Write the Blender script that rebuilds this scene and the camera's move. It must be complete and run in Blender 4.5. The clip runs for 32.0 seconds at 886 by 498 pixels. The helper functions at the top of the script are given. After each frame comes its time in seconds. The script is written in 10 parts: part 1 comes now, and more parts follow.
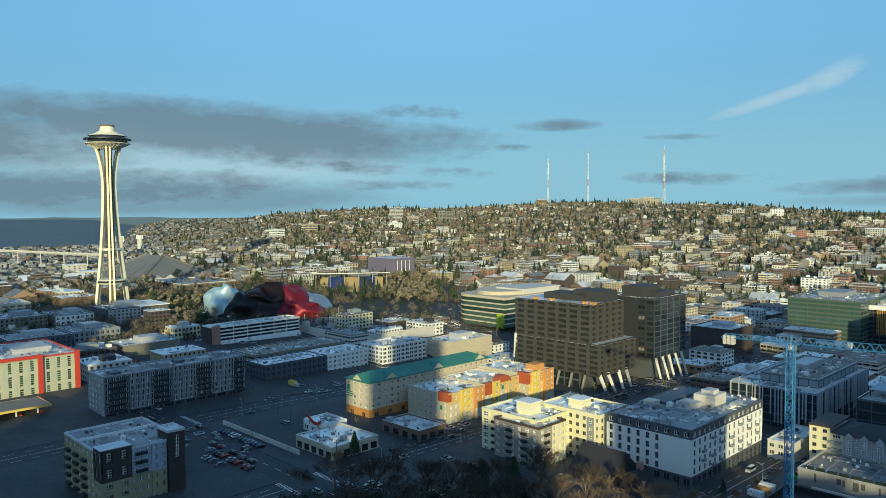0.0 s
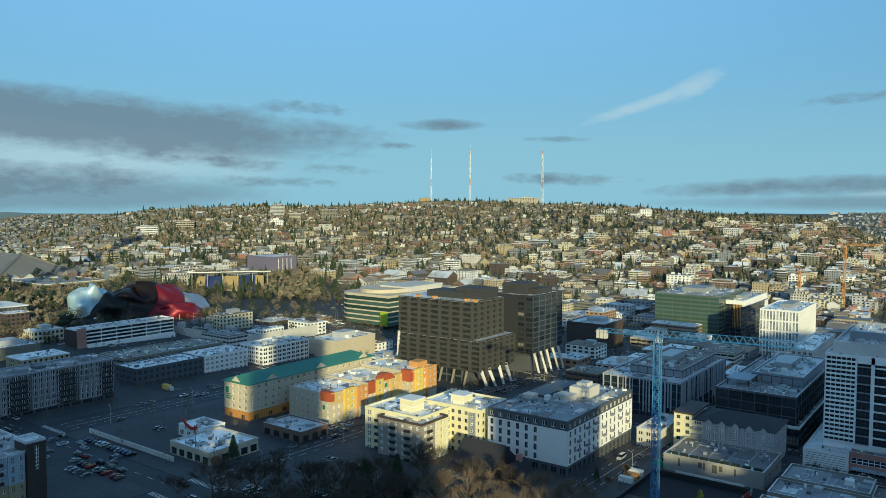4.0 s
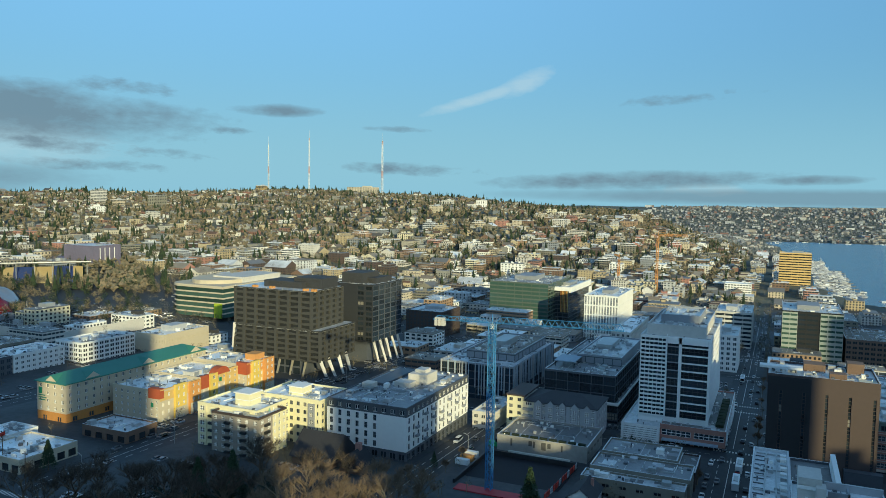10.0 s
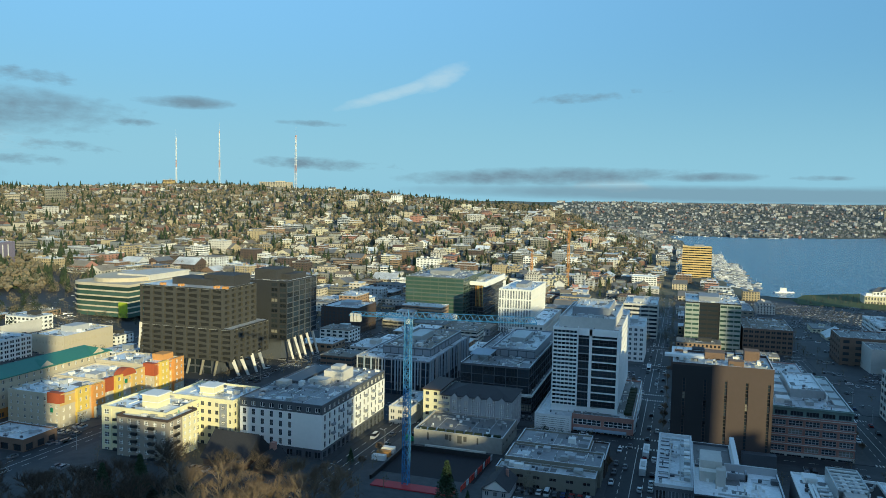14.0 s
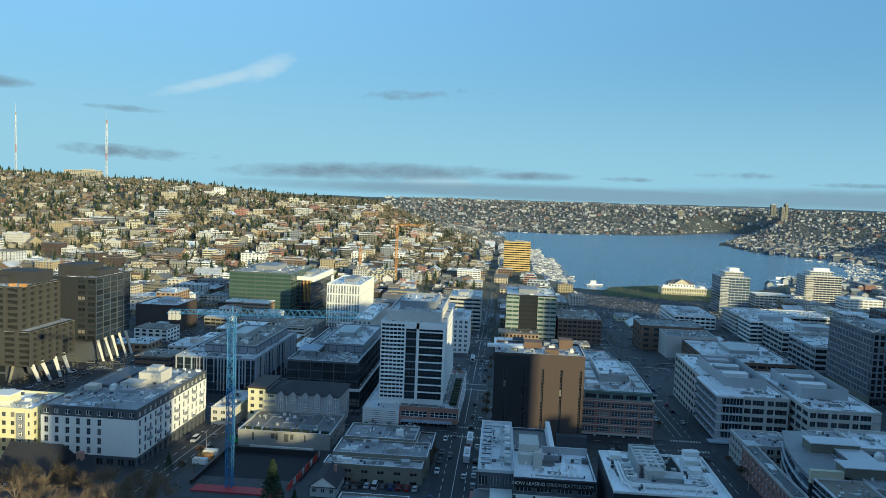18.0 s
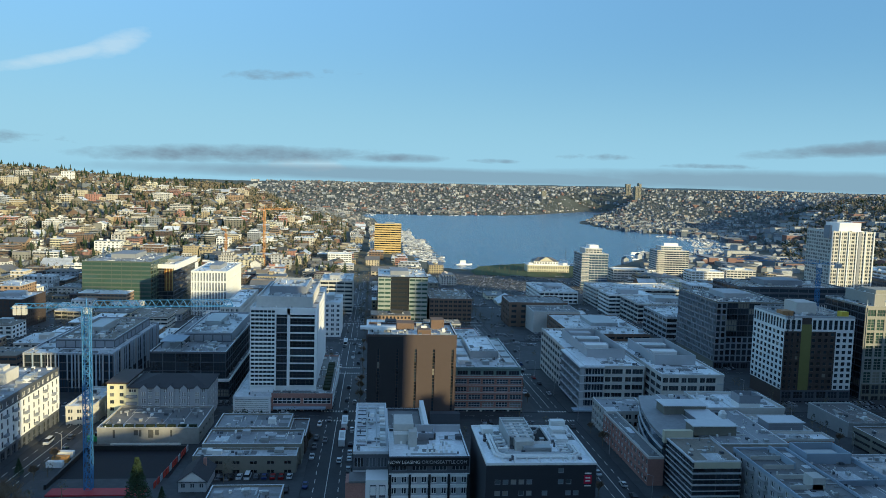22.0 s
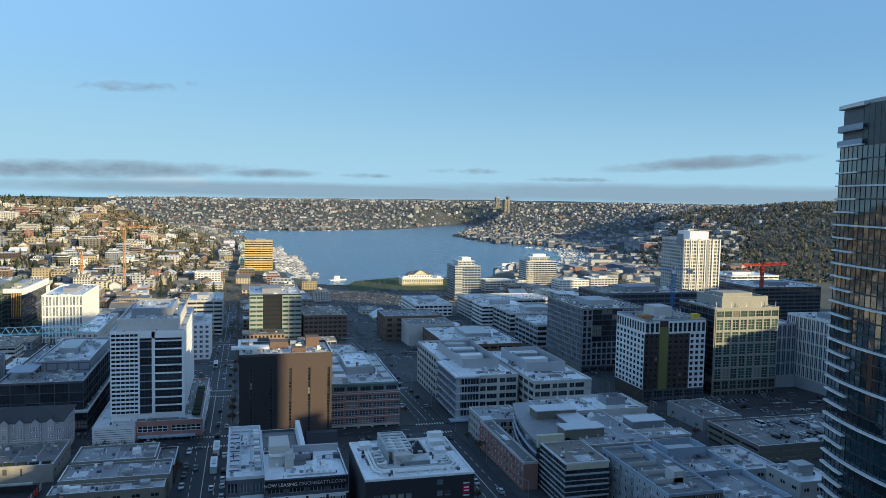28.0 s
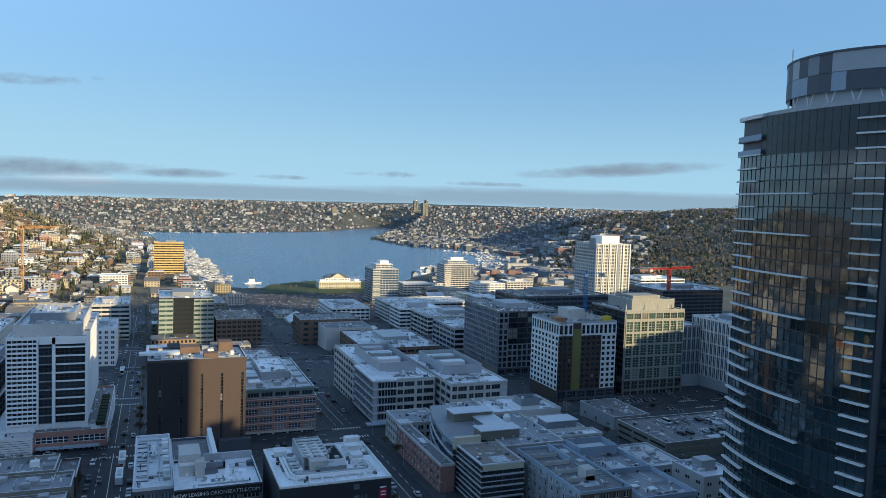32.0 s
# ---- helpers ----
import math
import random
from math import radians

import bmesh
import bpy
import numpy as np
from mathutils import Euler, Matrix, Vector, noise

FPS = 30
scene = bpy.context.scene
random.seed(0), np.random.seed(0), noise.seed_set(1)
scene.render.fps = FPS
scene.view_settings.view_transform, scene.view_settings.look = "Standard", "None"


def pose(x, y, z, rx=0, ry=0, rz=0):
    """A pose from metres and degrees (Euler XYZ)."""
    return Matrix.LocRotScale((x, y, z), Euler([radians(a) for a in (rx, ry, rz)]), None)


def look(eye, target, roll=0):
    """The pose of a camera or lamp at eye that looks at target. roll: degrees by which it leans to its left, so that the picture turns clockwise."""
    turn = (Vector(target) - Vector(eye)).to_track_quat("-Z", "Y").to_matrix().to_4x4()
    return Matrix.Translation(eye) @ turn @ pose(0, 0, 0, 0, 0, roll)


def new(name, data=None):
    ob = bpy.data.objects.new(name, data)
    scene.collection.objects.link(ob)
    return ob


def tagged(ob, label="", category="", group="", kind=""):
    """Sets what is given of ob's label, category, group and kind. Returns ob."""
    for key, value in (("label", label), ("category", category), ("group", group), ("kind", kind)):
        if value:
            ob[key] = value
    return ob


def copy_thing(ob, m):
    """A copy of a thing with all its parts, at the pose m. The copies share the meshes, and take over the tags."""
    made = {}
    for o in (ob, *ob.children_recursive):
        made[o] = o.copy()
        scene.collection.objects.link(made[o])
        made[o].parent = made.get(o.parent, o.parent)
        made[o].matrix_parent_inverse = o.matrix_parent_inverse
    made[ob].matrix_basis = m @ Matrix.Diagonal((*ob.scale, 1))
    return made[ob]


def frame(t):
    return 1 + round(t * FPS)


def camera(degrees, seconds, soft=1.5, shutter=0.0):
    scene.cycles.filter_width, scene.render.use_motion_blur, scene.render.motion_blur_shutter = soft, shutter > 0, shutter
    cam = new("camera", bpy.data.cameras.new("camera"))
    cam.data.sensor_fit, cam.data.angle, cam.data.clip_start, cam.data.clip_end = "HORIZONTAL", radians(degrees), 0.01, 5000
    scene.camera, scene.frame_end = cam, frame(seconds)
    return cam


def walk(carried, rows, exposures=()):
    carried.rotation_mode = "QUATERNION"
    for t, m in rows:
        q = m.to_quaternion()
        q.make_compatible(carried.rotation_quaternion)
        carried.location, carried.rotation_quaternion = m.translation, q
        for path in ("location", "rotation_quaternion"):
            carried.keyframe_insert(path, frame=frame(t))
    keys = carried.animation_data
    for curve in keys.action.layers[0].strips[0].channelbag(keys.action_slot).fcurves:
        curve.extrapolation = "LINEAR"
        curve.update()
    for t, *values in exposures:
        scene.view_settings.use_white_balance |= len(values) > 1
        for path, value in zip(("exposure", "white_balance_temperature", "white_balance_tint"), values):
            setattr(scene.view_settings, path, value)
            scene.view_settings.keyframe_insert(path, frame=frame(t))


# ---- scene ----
# The camera stands high in a tower over the city and pans from west-north-west to north-north-east.
cam = camera(61.46, 32.0, soft=0.3)
EYE = 105.0
ROWS = [
    (0, 86.936, 0.443, 45.419),
    (0.5, 86.882, 0.437, 44.632),
    (1, 86.844, 0.292, 43.757),
    (1.5, 86.837, 0.188, 42.76),
    (2, 86.873, 0.135, 41.58),
    (2.5, 86.92, 0.053, 40.311),
    (3, 86.928, 0.097, 38.985),
    (3.5, 86.866, 0.004, 37.714),
    (5.5, 86.5, -0.469, 33.122),
    (6, 86.49, -0.592, 32.08),
    (6.5, 86.478, -0.642, 31.067),
    (7, 86.443, -0.719, 30.087),
    (7.5, 86.391, -0.711, 29.266),
    (8, 86.35, -0.759, 28.464),
    (8.5, 86.334, -0.827, 27.617),
    (9, 86.28, -0.934, 26.622),
    (9.5, 86.182, -0.984, 25.518),
    (10, 86.052, -0.948, 24.257),
    (10.5, 85.961, -0.776, 22.879),
    (11, 85.942, -0.644, 21.593),
    (11.5, 86.007, -0.565, 20.534),
    (12, 86.073, -0.589, 19.83),
    (12.5, 86.109, -0.622, 19.394),
    (13, 86.055, -0.787, 19.064),
    (13.5, 85.944, -0.95, 18.61),
    (15.5, 85.538, -1.53, 13.275),
    (16, 85.613, -1.637, 11.377),
    (16.5, 85.726, -1.748, 9.528),
    (17, 85.814, -1.922, 7.797),
    (17.5, 85.831, -2.079, 6.164),
    (18, 85.778, -2.21, 4.686),
    (18.5, 85.718, -2.162, 3.295),
    (19, 85.614, -2.095, 1.912),
    (19.5, 85.491, -1.938, 0.493),
    (20, 85.347, -1.865, -0.88),
    (20.5, 85.196, -1.768, -2.148),
    (21, 85.044, -1.783, -3.298),
    (21.5, 84.889, -1.752, -4.335),
    (22, 84.755, -1.745, -5.303),
    (22.5, 84.661, -1.652, -6.252),
    (23, 84.643, -1.619, -7.163),
    (23.5, 84.676, -1.547, -8.063),
    (24, 84.761, -1.537, -8.851),
    (24.5, 84.854, -1.499, -9.694),
    (25, 84.991, -1.388, -10.502),
    (25.5, 85.177, -1.297, -11.257),
    (27.5, 86.029, -1.176, -14.221),
    (28, 86.107, -1.208, -15.03),
    (28.5, 86.13, -1.259, -15.874),
    (29, 86.105, -1.328, -16.738),
    (29.5, 86.077, -1.478, -17.6),
    (30, 86.067, -1.615, -18.389),
    (30.5, 86.101, -1.726, -19.139),
    (31, 86.21, -1.803, -19.853),
    (31.5, 86.342, -1.82, -20.558),
    (32, 86.525, -1.892, -21.294),
]
EXPOSURES = [(0.0, 0.43, 6060, -5), (9.0, 0.46, 6040, -5), (19.0, 0.65, 6080, -1), (25.0, 0.73, 6320, 6), (32.0, 0.82, 6500, 12)]
walk(cam, [(t, pose(0, 0, EYE, rx, ry, rz)) for t, rx, ry, rz in ROWS], EXPOSURES)

# ---- light: low winter morning sun from the south-east, clear sky with cloud banks ----
SUN_BEARING, SUN_HEIGHT = 135.0, 12.0
sun_data = bpy.data.lights.new("sun", "SUN")
sun_data.energy, sun_data.angle, sun_data.color = 3.5, radians(0.6), (1.0, 0.81, 0.46)
sun = new("sun", sun_data)
sun_dir = Vector((math.sin(radians(SUN_BEARING)) * math.cos(radians(SUN_HEIGHT)), math.cos(radians(SUN_BEARING)) * math.cos(radians(SUN_HEIGHT)), math.sin(radians(SUN_HEIGHT))))
sun.matrix_world = look(sun_dir * 400 + Vector((0, 0, 200)), Vector((0, 0, 200)))

world = bpy.data.worlds.new("sky")
scene.world = world
world.use_nodes = True
wn, wl = world.node_tree.nodes, world.node_tree.links
wn.clear()


class Nodes:
    """Short notation for math on node sockets."""

    def __init__(self, tree):
        self.n, self.l = tree.nodes, tree.links

    def put(self, socket, v):
        if isinstance(v, bpy.types.NodeSocket):
            self.l.new(v, socket)
        else:
            socket.default_value = v

    def m(self, op, a, b=0.0, c=0.0):
        node = self.n.new("ShaderNodeMath")
        node.operation = op
        for s, v in zip(node.inputs, (a, b, c)):
            self.put(s, v)
        return node.outputs[0]

    def mix(self, f, a, b, blend="MIX"):
        node = self.n.new("ShaderNodeMix")
        node.data_type, node.blend_type = "RGBA", blend
        self.put(node.inputs[0], f), self.put(node.inputs[6], a), self.put(node.inputs[7], b)
        return node.outputs[2]

    def noise(self, vec, scale, detail=4.0, rough=0.55, distort=0.0):
        node = self.n.new("ShaderNodeTexNoise")
        node.inputs["Scale"].default_value, node.inputs["Detail"].default_value = scale, detail
        node.inputs["Roughness"].default_value, node.inputs["Distortion"].default_value = rough, distort
        if vec is not None:
            self.l.new(vec, node.inputs["Vector"])
        return node.outputs["Fac"]

    def ramp(self, f, stops):
        node = self.n.new("ShaderNodeValToRGB")
        e = node.color_ramp.elements
        while len(e) < len(stops):
            e.new(0.5)
        for q, (p, col) in zip(e, stops):
            q.position, q.color = p, (*col, 1) if len(col) == 3 else col
        self.l.new(f, node.inputs[0])
        return node.outputs[0]


W = Nodes(world.node_tree)
coord = wn.new("ShaderNodeTexCoord").outputs["Generated"]
sep = wn.new("ShaderNodeSeparateXYZ")
wl.new(coord, sep.inputs[0])
az = W.m("MULTIPLY", W.m("ARCTAN2", sep.outputs[0], sep.outputs[1]), 57.29578)
el = W.m("MULTIPLY", W.m("ARCSINE", sep.outputs[2]), 57.29578)
cc = wn.new("ShaderNodeCombineXYZ")
W.put(cc.inputs[0], W.m("MULTIPLY", az, 0.15))
W.put(cc.inputs[1], W.m("MULTIPLY", el, 0.38))
warp = W.noise(cc.outputs[0], 1.6, 6.0, 0.6)
fine = W.noise(cc.outputs[0], 5.5, 6.0, 0.62)
shape = W.m("ADD", W.m("MULTIPLY", warp, 0.65), W.m("MULTIPLY", fine, 0.35))


def cloud(a, e, wa, we, lean=0.0, edge=0.9, rag=1.0):
    """Soft mask of one cloud: bearing, height, half sizes in degrees, rise per degree, raggedness."""
    da = W.m("SUBTRACT", az, a)
    de = W.m("SUBTRACT", W.m("SUBTRACT", el, e), W.m("MULTIPLY", da, lean))
    q = W.m("ADD", W.m("POWER", W.m("ABSOLUTE", W.m("DIVIDE", da, wa)), 2.0), W.m("POWER", W.m("ABSOLUTE", W.m("DIVIDE", de, we)), 2.0))
    v = W.m("SUBTRACT", W.m("ADD", W.m("MULTIPLY", shape, 4.4 * rag), 1.05 - 2.2 * rag - 0.55 + edge * 0.1), q)
    node = wn.new("ShaderNodeClamp")
    wl.new(W.m("MULTIPLY", v, 0.95), node.inputs[0])
    return node.outputs[0]


def most(items):
    out = items[0]
    for k in items[1:]:
        out = W.m("MAXIMUM", out, k)
    return out


sky = wn.new("ShaderNodeTexSky")
sky.sky_type, sky.sun_disc = "NISHITA", False
sky.sun_elevation, sky.sun_rotation = radians(SUN_HEIGHT), radians(SUN_BEARING)
sky.altitude, sky.air_density, sky.dust_density, sky.ozone_density = 0, 1.0, 0.5, 2.4
grey = most([cloud(-62, 5.8, 19, 2.0, -0.05, 9.0, 0.55), cloud(-88, 5.4, 22, 3.2, 0.0, 9.0, 0.5), cloud(-74, 1.6, 22, 1.5, 0.0, 7.0, 0.7), cloud(-54, 3.4, 13, 0.9, -0.06), cloud(-36.7, 6.2, 3.6, 0.5, 0.0, 5.0, 0.6),
             cloud(-10, 1.5, 11.5, 0.75, 0.03, 5.0, 0.6), cloud(1.8, 1.6, 4.6, 0.4, 0.02, 4.0, 0.6), cloud(17.5, 2.1, 4.0, 0.34), cloud(34, 2.9, 8, 0.55, 0.07, 5.0, 0.6),
             cloud(-7, 7.4, 6.4, 0.5, 0.06), cloud(-27, 2.1, 8, 0.6, -0.02), cloud(-40.5, 4.6, 2.4, 0.45), cloud(-28, 5.1, 3.8, 0.3), cloud(60, 3.4, 18, 0.9), cloud(-49, 1.8, 6, 0.6),
             cloud(-47, 7.3, 4.2, 0.9), cloud(9, 1.6, 3, 0.25), cloud(25, 1.6, 4, 0.25)])
bank = most([cloud(6, 0.35, 24, 0.6, 0.0, 9.0, 0.25), cloud(34, 0.6, 24, 0.75, 0.0, 9.0, 0.25), cloud(-66, 0.9, 16, 1.3, 0.0, 9.0, 0.35)])
white = most([cloud(-21.5, 7.55, 4.6, 0.5, 0.30, 6.0, 0.6), cloud(-18.0, 8.75, 2.2, 0.85, 0.36, 6.0, 0.6), cloud(-62, 2.6, 12, 1.0), cloud(-66, 3.8, 17, 2.0, -0.04, 9.0, 0.5), cloud(-5, 0.9, 4, 0.6), cloud(-78, 3.2, 10, 1.0)])
haze = W.m("MULTIPLY", W.m("EXPONENT", W.m("MULTIPLY", W.m("POWER", W.m("DIVIDE", el, 7.2), 2.0), -1.0)), 0.85)
bg_sky, bg_grey, bg_white = (wn.new("ShaderNodeBackground") for _ in range(3))
wl.new(sky.outputs[0], bg_sky.inputs[0])
W.put(bg_sky.inputs[1], W.m("SUBTRACT", 0.178, W.m("MULTIPLY", W.m("EXPONENT", W.m("MULTIPLY", W.m("POWER", W.m("DIVIDE", el, 19.0), 2.0), -1.0)), 0.06)))
bg_grey.inputs[0].default_value, bg_grey.inputs[1].default_value = (0.20, 0.265, 0.34, 1), 0.64
bg_white.inputs[0].default_value, bg_white.inputs[1].default_value = (0.62, 0.70, 0.76, 1), 0.70
bg_low, mix_low = wn.new("ShaderNodeBackground"), wn.new("ShaderNodeMixShader")
bg_low.inputs[0].default_value = (0.032, 0.16, 0.36, 1)
W.put(mix_low.inputs[0], W.m("MULTIPLY", W.m("EXPONENT", W.m("MULTIPLY", W.m("POWER", W.m("DIVIDE", el, 20.0), 2.0), -1.0)), 0.72))
wl.new(bg_sky.outputs[0], mix_low.inputs[1]), wl.new(bg_low.outputs[0], mix_low.inputs[2])
bg_haze, mix0 = wn.new("ShaderNodeBackground"), wn.new("ShaderNodeMixShader")
bg_haze.inputs[0].default_value, bg_haze.inputs[1].default_value = (0.30, 0.52, 0.65, 1), 0.78
W.put(mix0.inputs[0], haze)
wl.new(mix_low.outputs[0], mix0.inputs[1]), wl.new(bg_haze.outputs[0], mix0.inputs[2])
mix1, mix2 = wn.new("ShaderNodeMixShader"), wn.new("ShaderNodeMixShader")
W.put(mix1.inputs[0], W.m("MULTIPLY", white, 0.48))
wl.new(mix0.outputs[0], mix1.inputs[1]), wl.new(bg_white.outputs[0], mix1.inputs[2])
W.put(mix2.inputs[0], W.m("MAXIMUM", W.m("MULTIPLY", grey, 0.85), W.m("MULTIPLY", bank, 0.62)))
wl.new(mix1.outputs[0], mix2.inputs[1]), wl.new(bg_grey.outputs[0], mix2.inputs[2])
wout = wn.new("ShaderNodeOutputWorld")
wl.new(mix2.outputs[0], wout.inputs[0])

# ---- materials ----
MATS = {}


def mat(name, col, rough=0.8, metal=0.0, grain=0.35, size=1.5, spread=0.0, stain=0.25, bump=0.15, island=False, spec=0.5, col2=None):
    """A weathered surface: base colour with fine grain and large stains; spread varies it from object to object or island to island."""
    if name in MATS:
        return MATS[name]
    mt = bpy.data.materials.new(name)
    mt.use_nodes = True
    t = Nodes(mt.node_tree)
    bs = mt.node_tree.nodes["Principled BSDF"]
    pos = t.n.new("ShaderNodeNewGeometry").outputs["Position"]
    small = t.noise(pos, 1.0 / size, 5.0, 0.6)
    big = t.noise(pos, 0.06 / max(size, 0.4), 4.0, 0.6, 0.4)
    c = t.mix(t.m("MULTIPLY", t.m("SUBTRACT", small, 0.5), 1.0), (*col, 1), (*col, 1))
    f = t.m("ADD", 1.0, t.m("ADD", t.m("MULTIPLY", t.m("SUBTRACT", small, 0.5), grain * 2), t.m("MULTIPLY", t.m("SUBTRACT", big, 0.5), stain * 2)))
    base = (*col, 1)
    if spread:
        if island:
            rnd = t.n.new("ShaderNodeNewGeometry").outputs["Random Per Island"]
        else:
            rnd = t.n.new("ShaderNodeObjectInfo").outputs["Random"]
        if col2:
            base = t.mix(rnd, (*col, 1), (*col2, 1))
        f = t.m("MULTIPLY", f, t.m("ADD", 1.0 - spread, t.m("MULTIPLY", t.m("FRACT", t.m("MULTIPLY", rnd, 7.31)), 2 * spread)))
    hsv = t.n.new("ShaderNodeHueSaturation")
    t.put(hsv.inputs["Value"], f)
    t.put(hsv.inputs["Color"], base)
    t.l.new(hsv.outputs[0], bs.inputs["Base Color"])
    bs.inputs["Roughness"].default_value, bs.inputs["Metallic"].default_value = rough, metal
    bs.inputs["Specular IOR Level"].default_value = spec
    if bump:
        bp = t.n.new("ShaderNodeBump")
        bp.inputs["Strength"].default_value, bp.inputs["Distance"].default_value = bump, 0.05 * size
        t.l.new(small, bp.inputs["Height"])
        t.l.new(bp.outputs[0], bs.inputs["Normal"])
    MATS[name] = mt
    return mt


def palette(name, cols, rough=0.8, size=1.0):
    """One colour out of a few for each island of a joined mesh."""
    mt = bpy.data.materials.new(name)
    mt.use_nodes = True
    t = Nodes(mt.node_tree)
    bs = mt.node_tree.nodes["Principled BSDF"]
    geo = t.n.new("ShaderNodeNewGeometry")
    node = t.n.new("ShaderNodeValToRGB")
    node.color_ramp.interpolation = "CONSTANT"
    e = node.color_ramp.elements
    while len(e) < len(cols):
        e.new(0.5)
    for i, (q, c) in enumerate(zip(e, cols)):
        q.position, q.color = i / len(cols), (*c, 1)
    t.l.new(geo.outputs["Random Per Island"], node.inputs[0])
    f = t.m("ADD", 0.75, t.m("MULTIPLY", t.noise(geo.outputs["Position"], 0.4 / size, 3.0), 0.5))
    hsv = t.n.new("ShaderNodeHueSaturation")
    t.put(hsv.inputs["Value"], f)
    t.l.new(node.outputs[0], hsv.inputs["Color"])
    t.l.new(hsv.outputs[0], bs.inputs["Base Color"])
    bs.inputs["Roughness"].default_value = rough
    MATS[name] = mt
    return mt


def glass(name, col, rough=0.07, blinds=0.12, tint=(0.5, 0.46, 0.38), spec=0.95):
    """Dark reflecting window glass; a few panes have a pale blind behind them."""
    if name in MATS:
        return MATS[name]
    mt = bpy.data.materials.new(name)
    mt.use_nodes = True
    t = Nodes(mt.node_tree)
    bs = mt.node_tree.nodes["Principled BSDF"]
    rnd = t.n.new("ShaderNodeObjectInfo").outputs["Random"]
    f = t.m("GREATER_THAN", rnd, 1.0 - blinds)
    dark = t.mix(t.m("FRACT", t.m("MULTIPLY", rnd, 13.7)), (*[c * 0.5 for c in col], 1), (*[c * 1.5 for c in col], 1))
    t.l.new(t.mix(t.m("MULTIPLY", f, 0.5), dark, (*tint, 1)), bs.inputs["Base Color"])
    bs.inputs["Roughness"].default_value, bs.inputs["Specular IOR Level"].default_value = rough, spec
    bp = t.n.new("ShaderNodeBump")
    bp.inputs["Strength"].default_value, bp.inputs["Distance"].default_value = 0.03, 0.3
    t.l.new(t.noise(t.n.new("ShaderNodeNewGeometry").outputs["Position"], 0.35, 2.0), bp.inputs["Height"])
    t.l.new(bp.outputs[0], bs.inputs["Normal"])
    MATS[name] = mt
    return mt


white_paint = mat("white_render", (0.83, 0.82, 0.79), 0.8, grain=0.06, stain=0.1)
cream = mat("cream_render", (0.62, 0.57, 0.42), 0.85, grain=0.08, stain=0.12)
beige = mat("beige_render", (0.55, 0.48, 0.36), 0.85, grain=0.08, stain=0.12)
tan = mat("tan_panel", (0.088, 0.063, 0.056), 0.7, grain=0.08, stain=0.12)
dark_brown = mat("dark_brown_panel", (0.07, 0.05, 0.042), 0.7, grain=0.15)
gold_render = mat("gold_render", (0.62, 0.43, 0.16), 0.85, grain=0.1)
# Tower panel darkened in its colour in place of the shade it lacks.
shade_dark_panel = mat("shade_dark_panel", (0.032, 0.035, 0.04), 0.7, grain=0.1)
plant_screen = mat("plant_screen", (0.045, 0.046, 0.048), 0.8, grain=0.15)
# Near-black trim; behind openings and over wells it paints their shade.
void_black = mat("black_trim_and_unlit_void", (0.02, 0.022, 0.024), 0.9, grain=0.3)
warm_grey_stone = mat("warm_grey_stone", (0.27, 0.255, 0.205), 0.8, grain=0.12)
orange = mat("orange_render", (0.60, 0.29, 0.09), 0.85, grain=0.1, stain=0.12)
yellow = mat("yellow_render", (0.72, 0.52, 0.12), 0.85, grain=0.1)
pale_yellow = mat("pale_yellow_render", (0.76, 0.70, 0.46), 0.85, grain=0.08, stain=0.1)
red_paint = mat("red_panel", (0.50, 0.05, 0.03), 0.6, grain=0.1)
brick_red = mat("red_brick", (0.40, 0.21, 0.17), 0.9, grain=0.35, size=0.5)
brick_brown = mat("brown_brick", (0.19, 0.125, 0.09), 0.9, grain=0.3, size=0.5)
concrete = mat("pale_concrete", (0.58, 0.555, 0.51), 0.85, grain=0.15, stain=0.2)
concrete_dark = mat("grey_brown_concrete", (0.22, 0.205, 0.165), 0.85, grain=0.15, stain=0.2)
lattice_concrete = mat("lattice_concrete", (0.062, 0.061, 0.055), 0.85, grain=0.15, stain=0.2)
golden_stone = mat("golden_stone", (0.62, 0.44, 0.18), 0.8, grain=0.1)
grey_panel = mat("grey_panel", (0.44, 0.45, 0.465), 0.6, grain=0.08, stain=0.12)
dark_panel = mat("charcoal_panel", (0.092, 0.10, 0.115), 0.55, grain=0.15, stain=0.15)
mid_panel = mat("slate_panel", (0.27, 0.285, 0.31), 0.6, grain=0.12, stain=0.15)
blue_panel = mat("pale_blue_panel", (0.36, 0.43, 0.50), 0.7, grain=0.08)
olive_panel = mat("olive_sheathing", (0.20, 0.19, 0.06), 0.7, grain=0.12)
teal_roof = mat("green_metal_roof", (0.05, 0.20, 0.145), 0.5, grain=0.12, stain=0.2)
roof_grey = mat("grey_membrane_roof", (0.56, 0.57, 0.58), 0.36, grain=0.5, size=1.1, stain=0.8, bump=0.06, spec=0.8)
roof_white = mat("white_membrane_roof", (0.80, 0.81, 0.82), 0.3, grain=0.35, size=1.1, stain=0.5, bump=0.05, spec=0.9)
roof_dark = mat("dark_gravel_roof", (0.16, 0.16, 0.16), 0.5, grain=0.4, size=0.8, stain=0.4, bump=0.08)
roof_mid = mat("slate_membrane_roof", (0.27, 0.275, 0.285), 0.55, grain=0.3, size=1.3, stain=0.5, bump=0.05)
roof_tan = mat("tan_gravel_roof", (0.27, 0.24, 0.20), 0.95, grain=0.4, size=0.8, stain=0.4)
coping = mat("pale_metal_coping", (0.66, 0.67, 0.68), 0.5, 0.2, grain=0.1)
metal_unit = mat("galvanised_sheet", (0.48, 0.49, 0.49), 0.45, 0.5, grain=0.15)
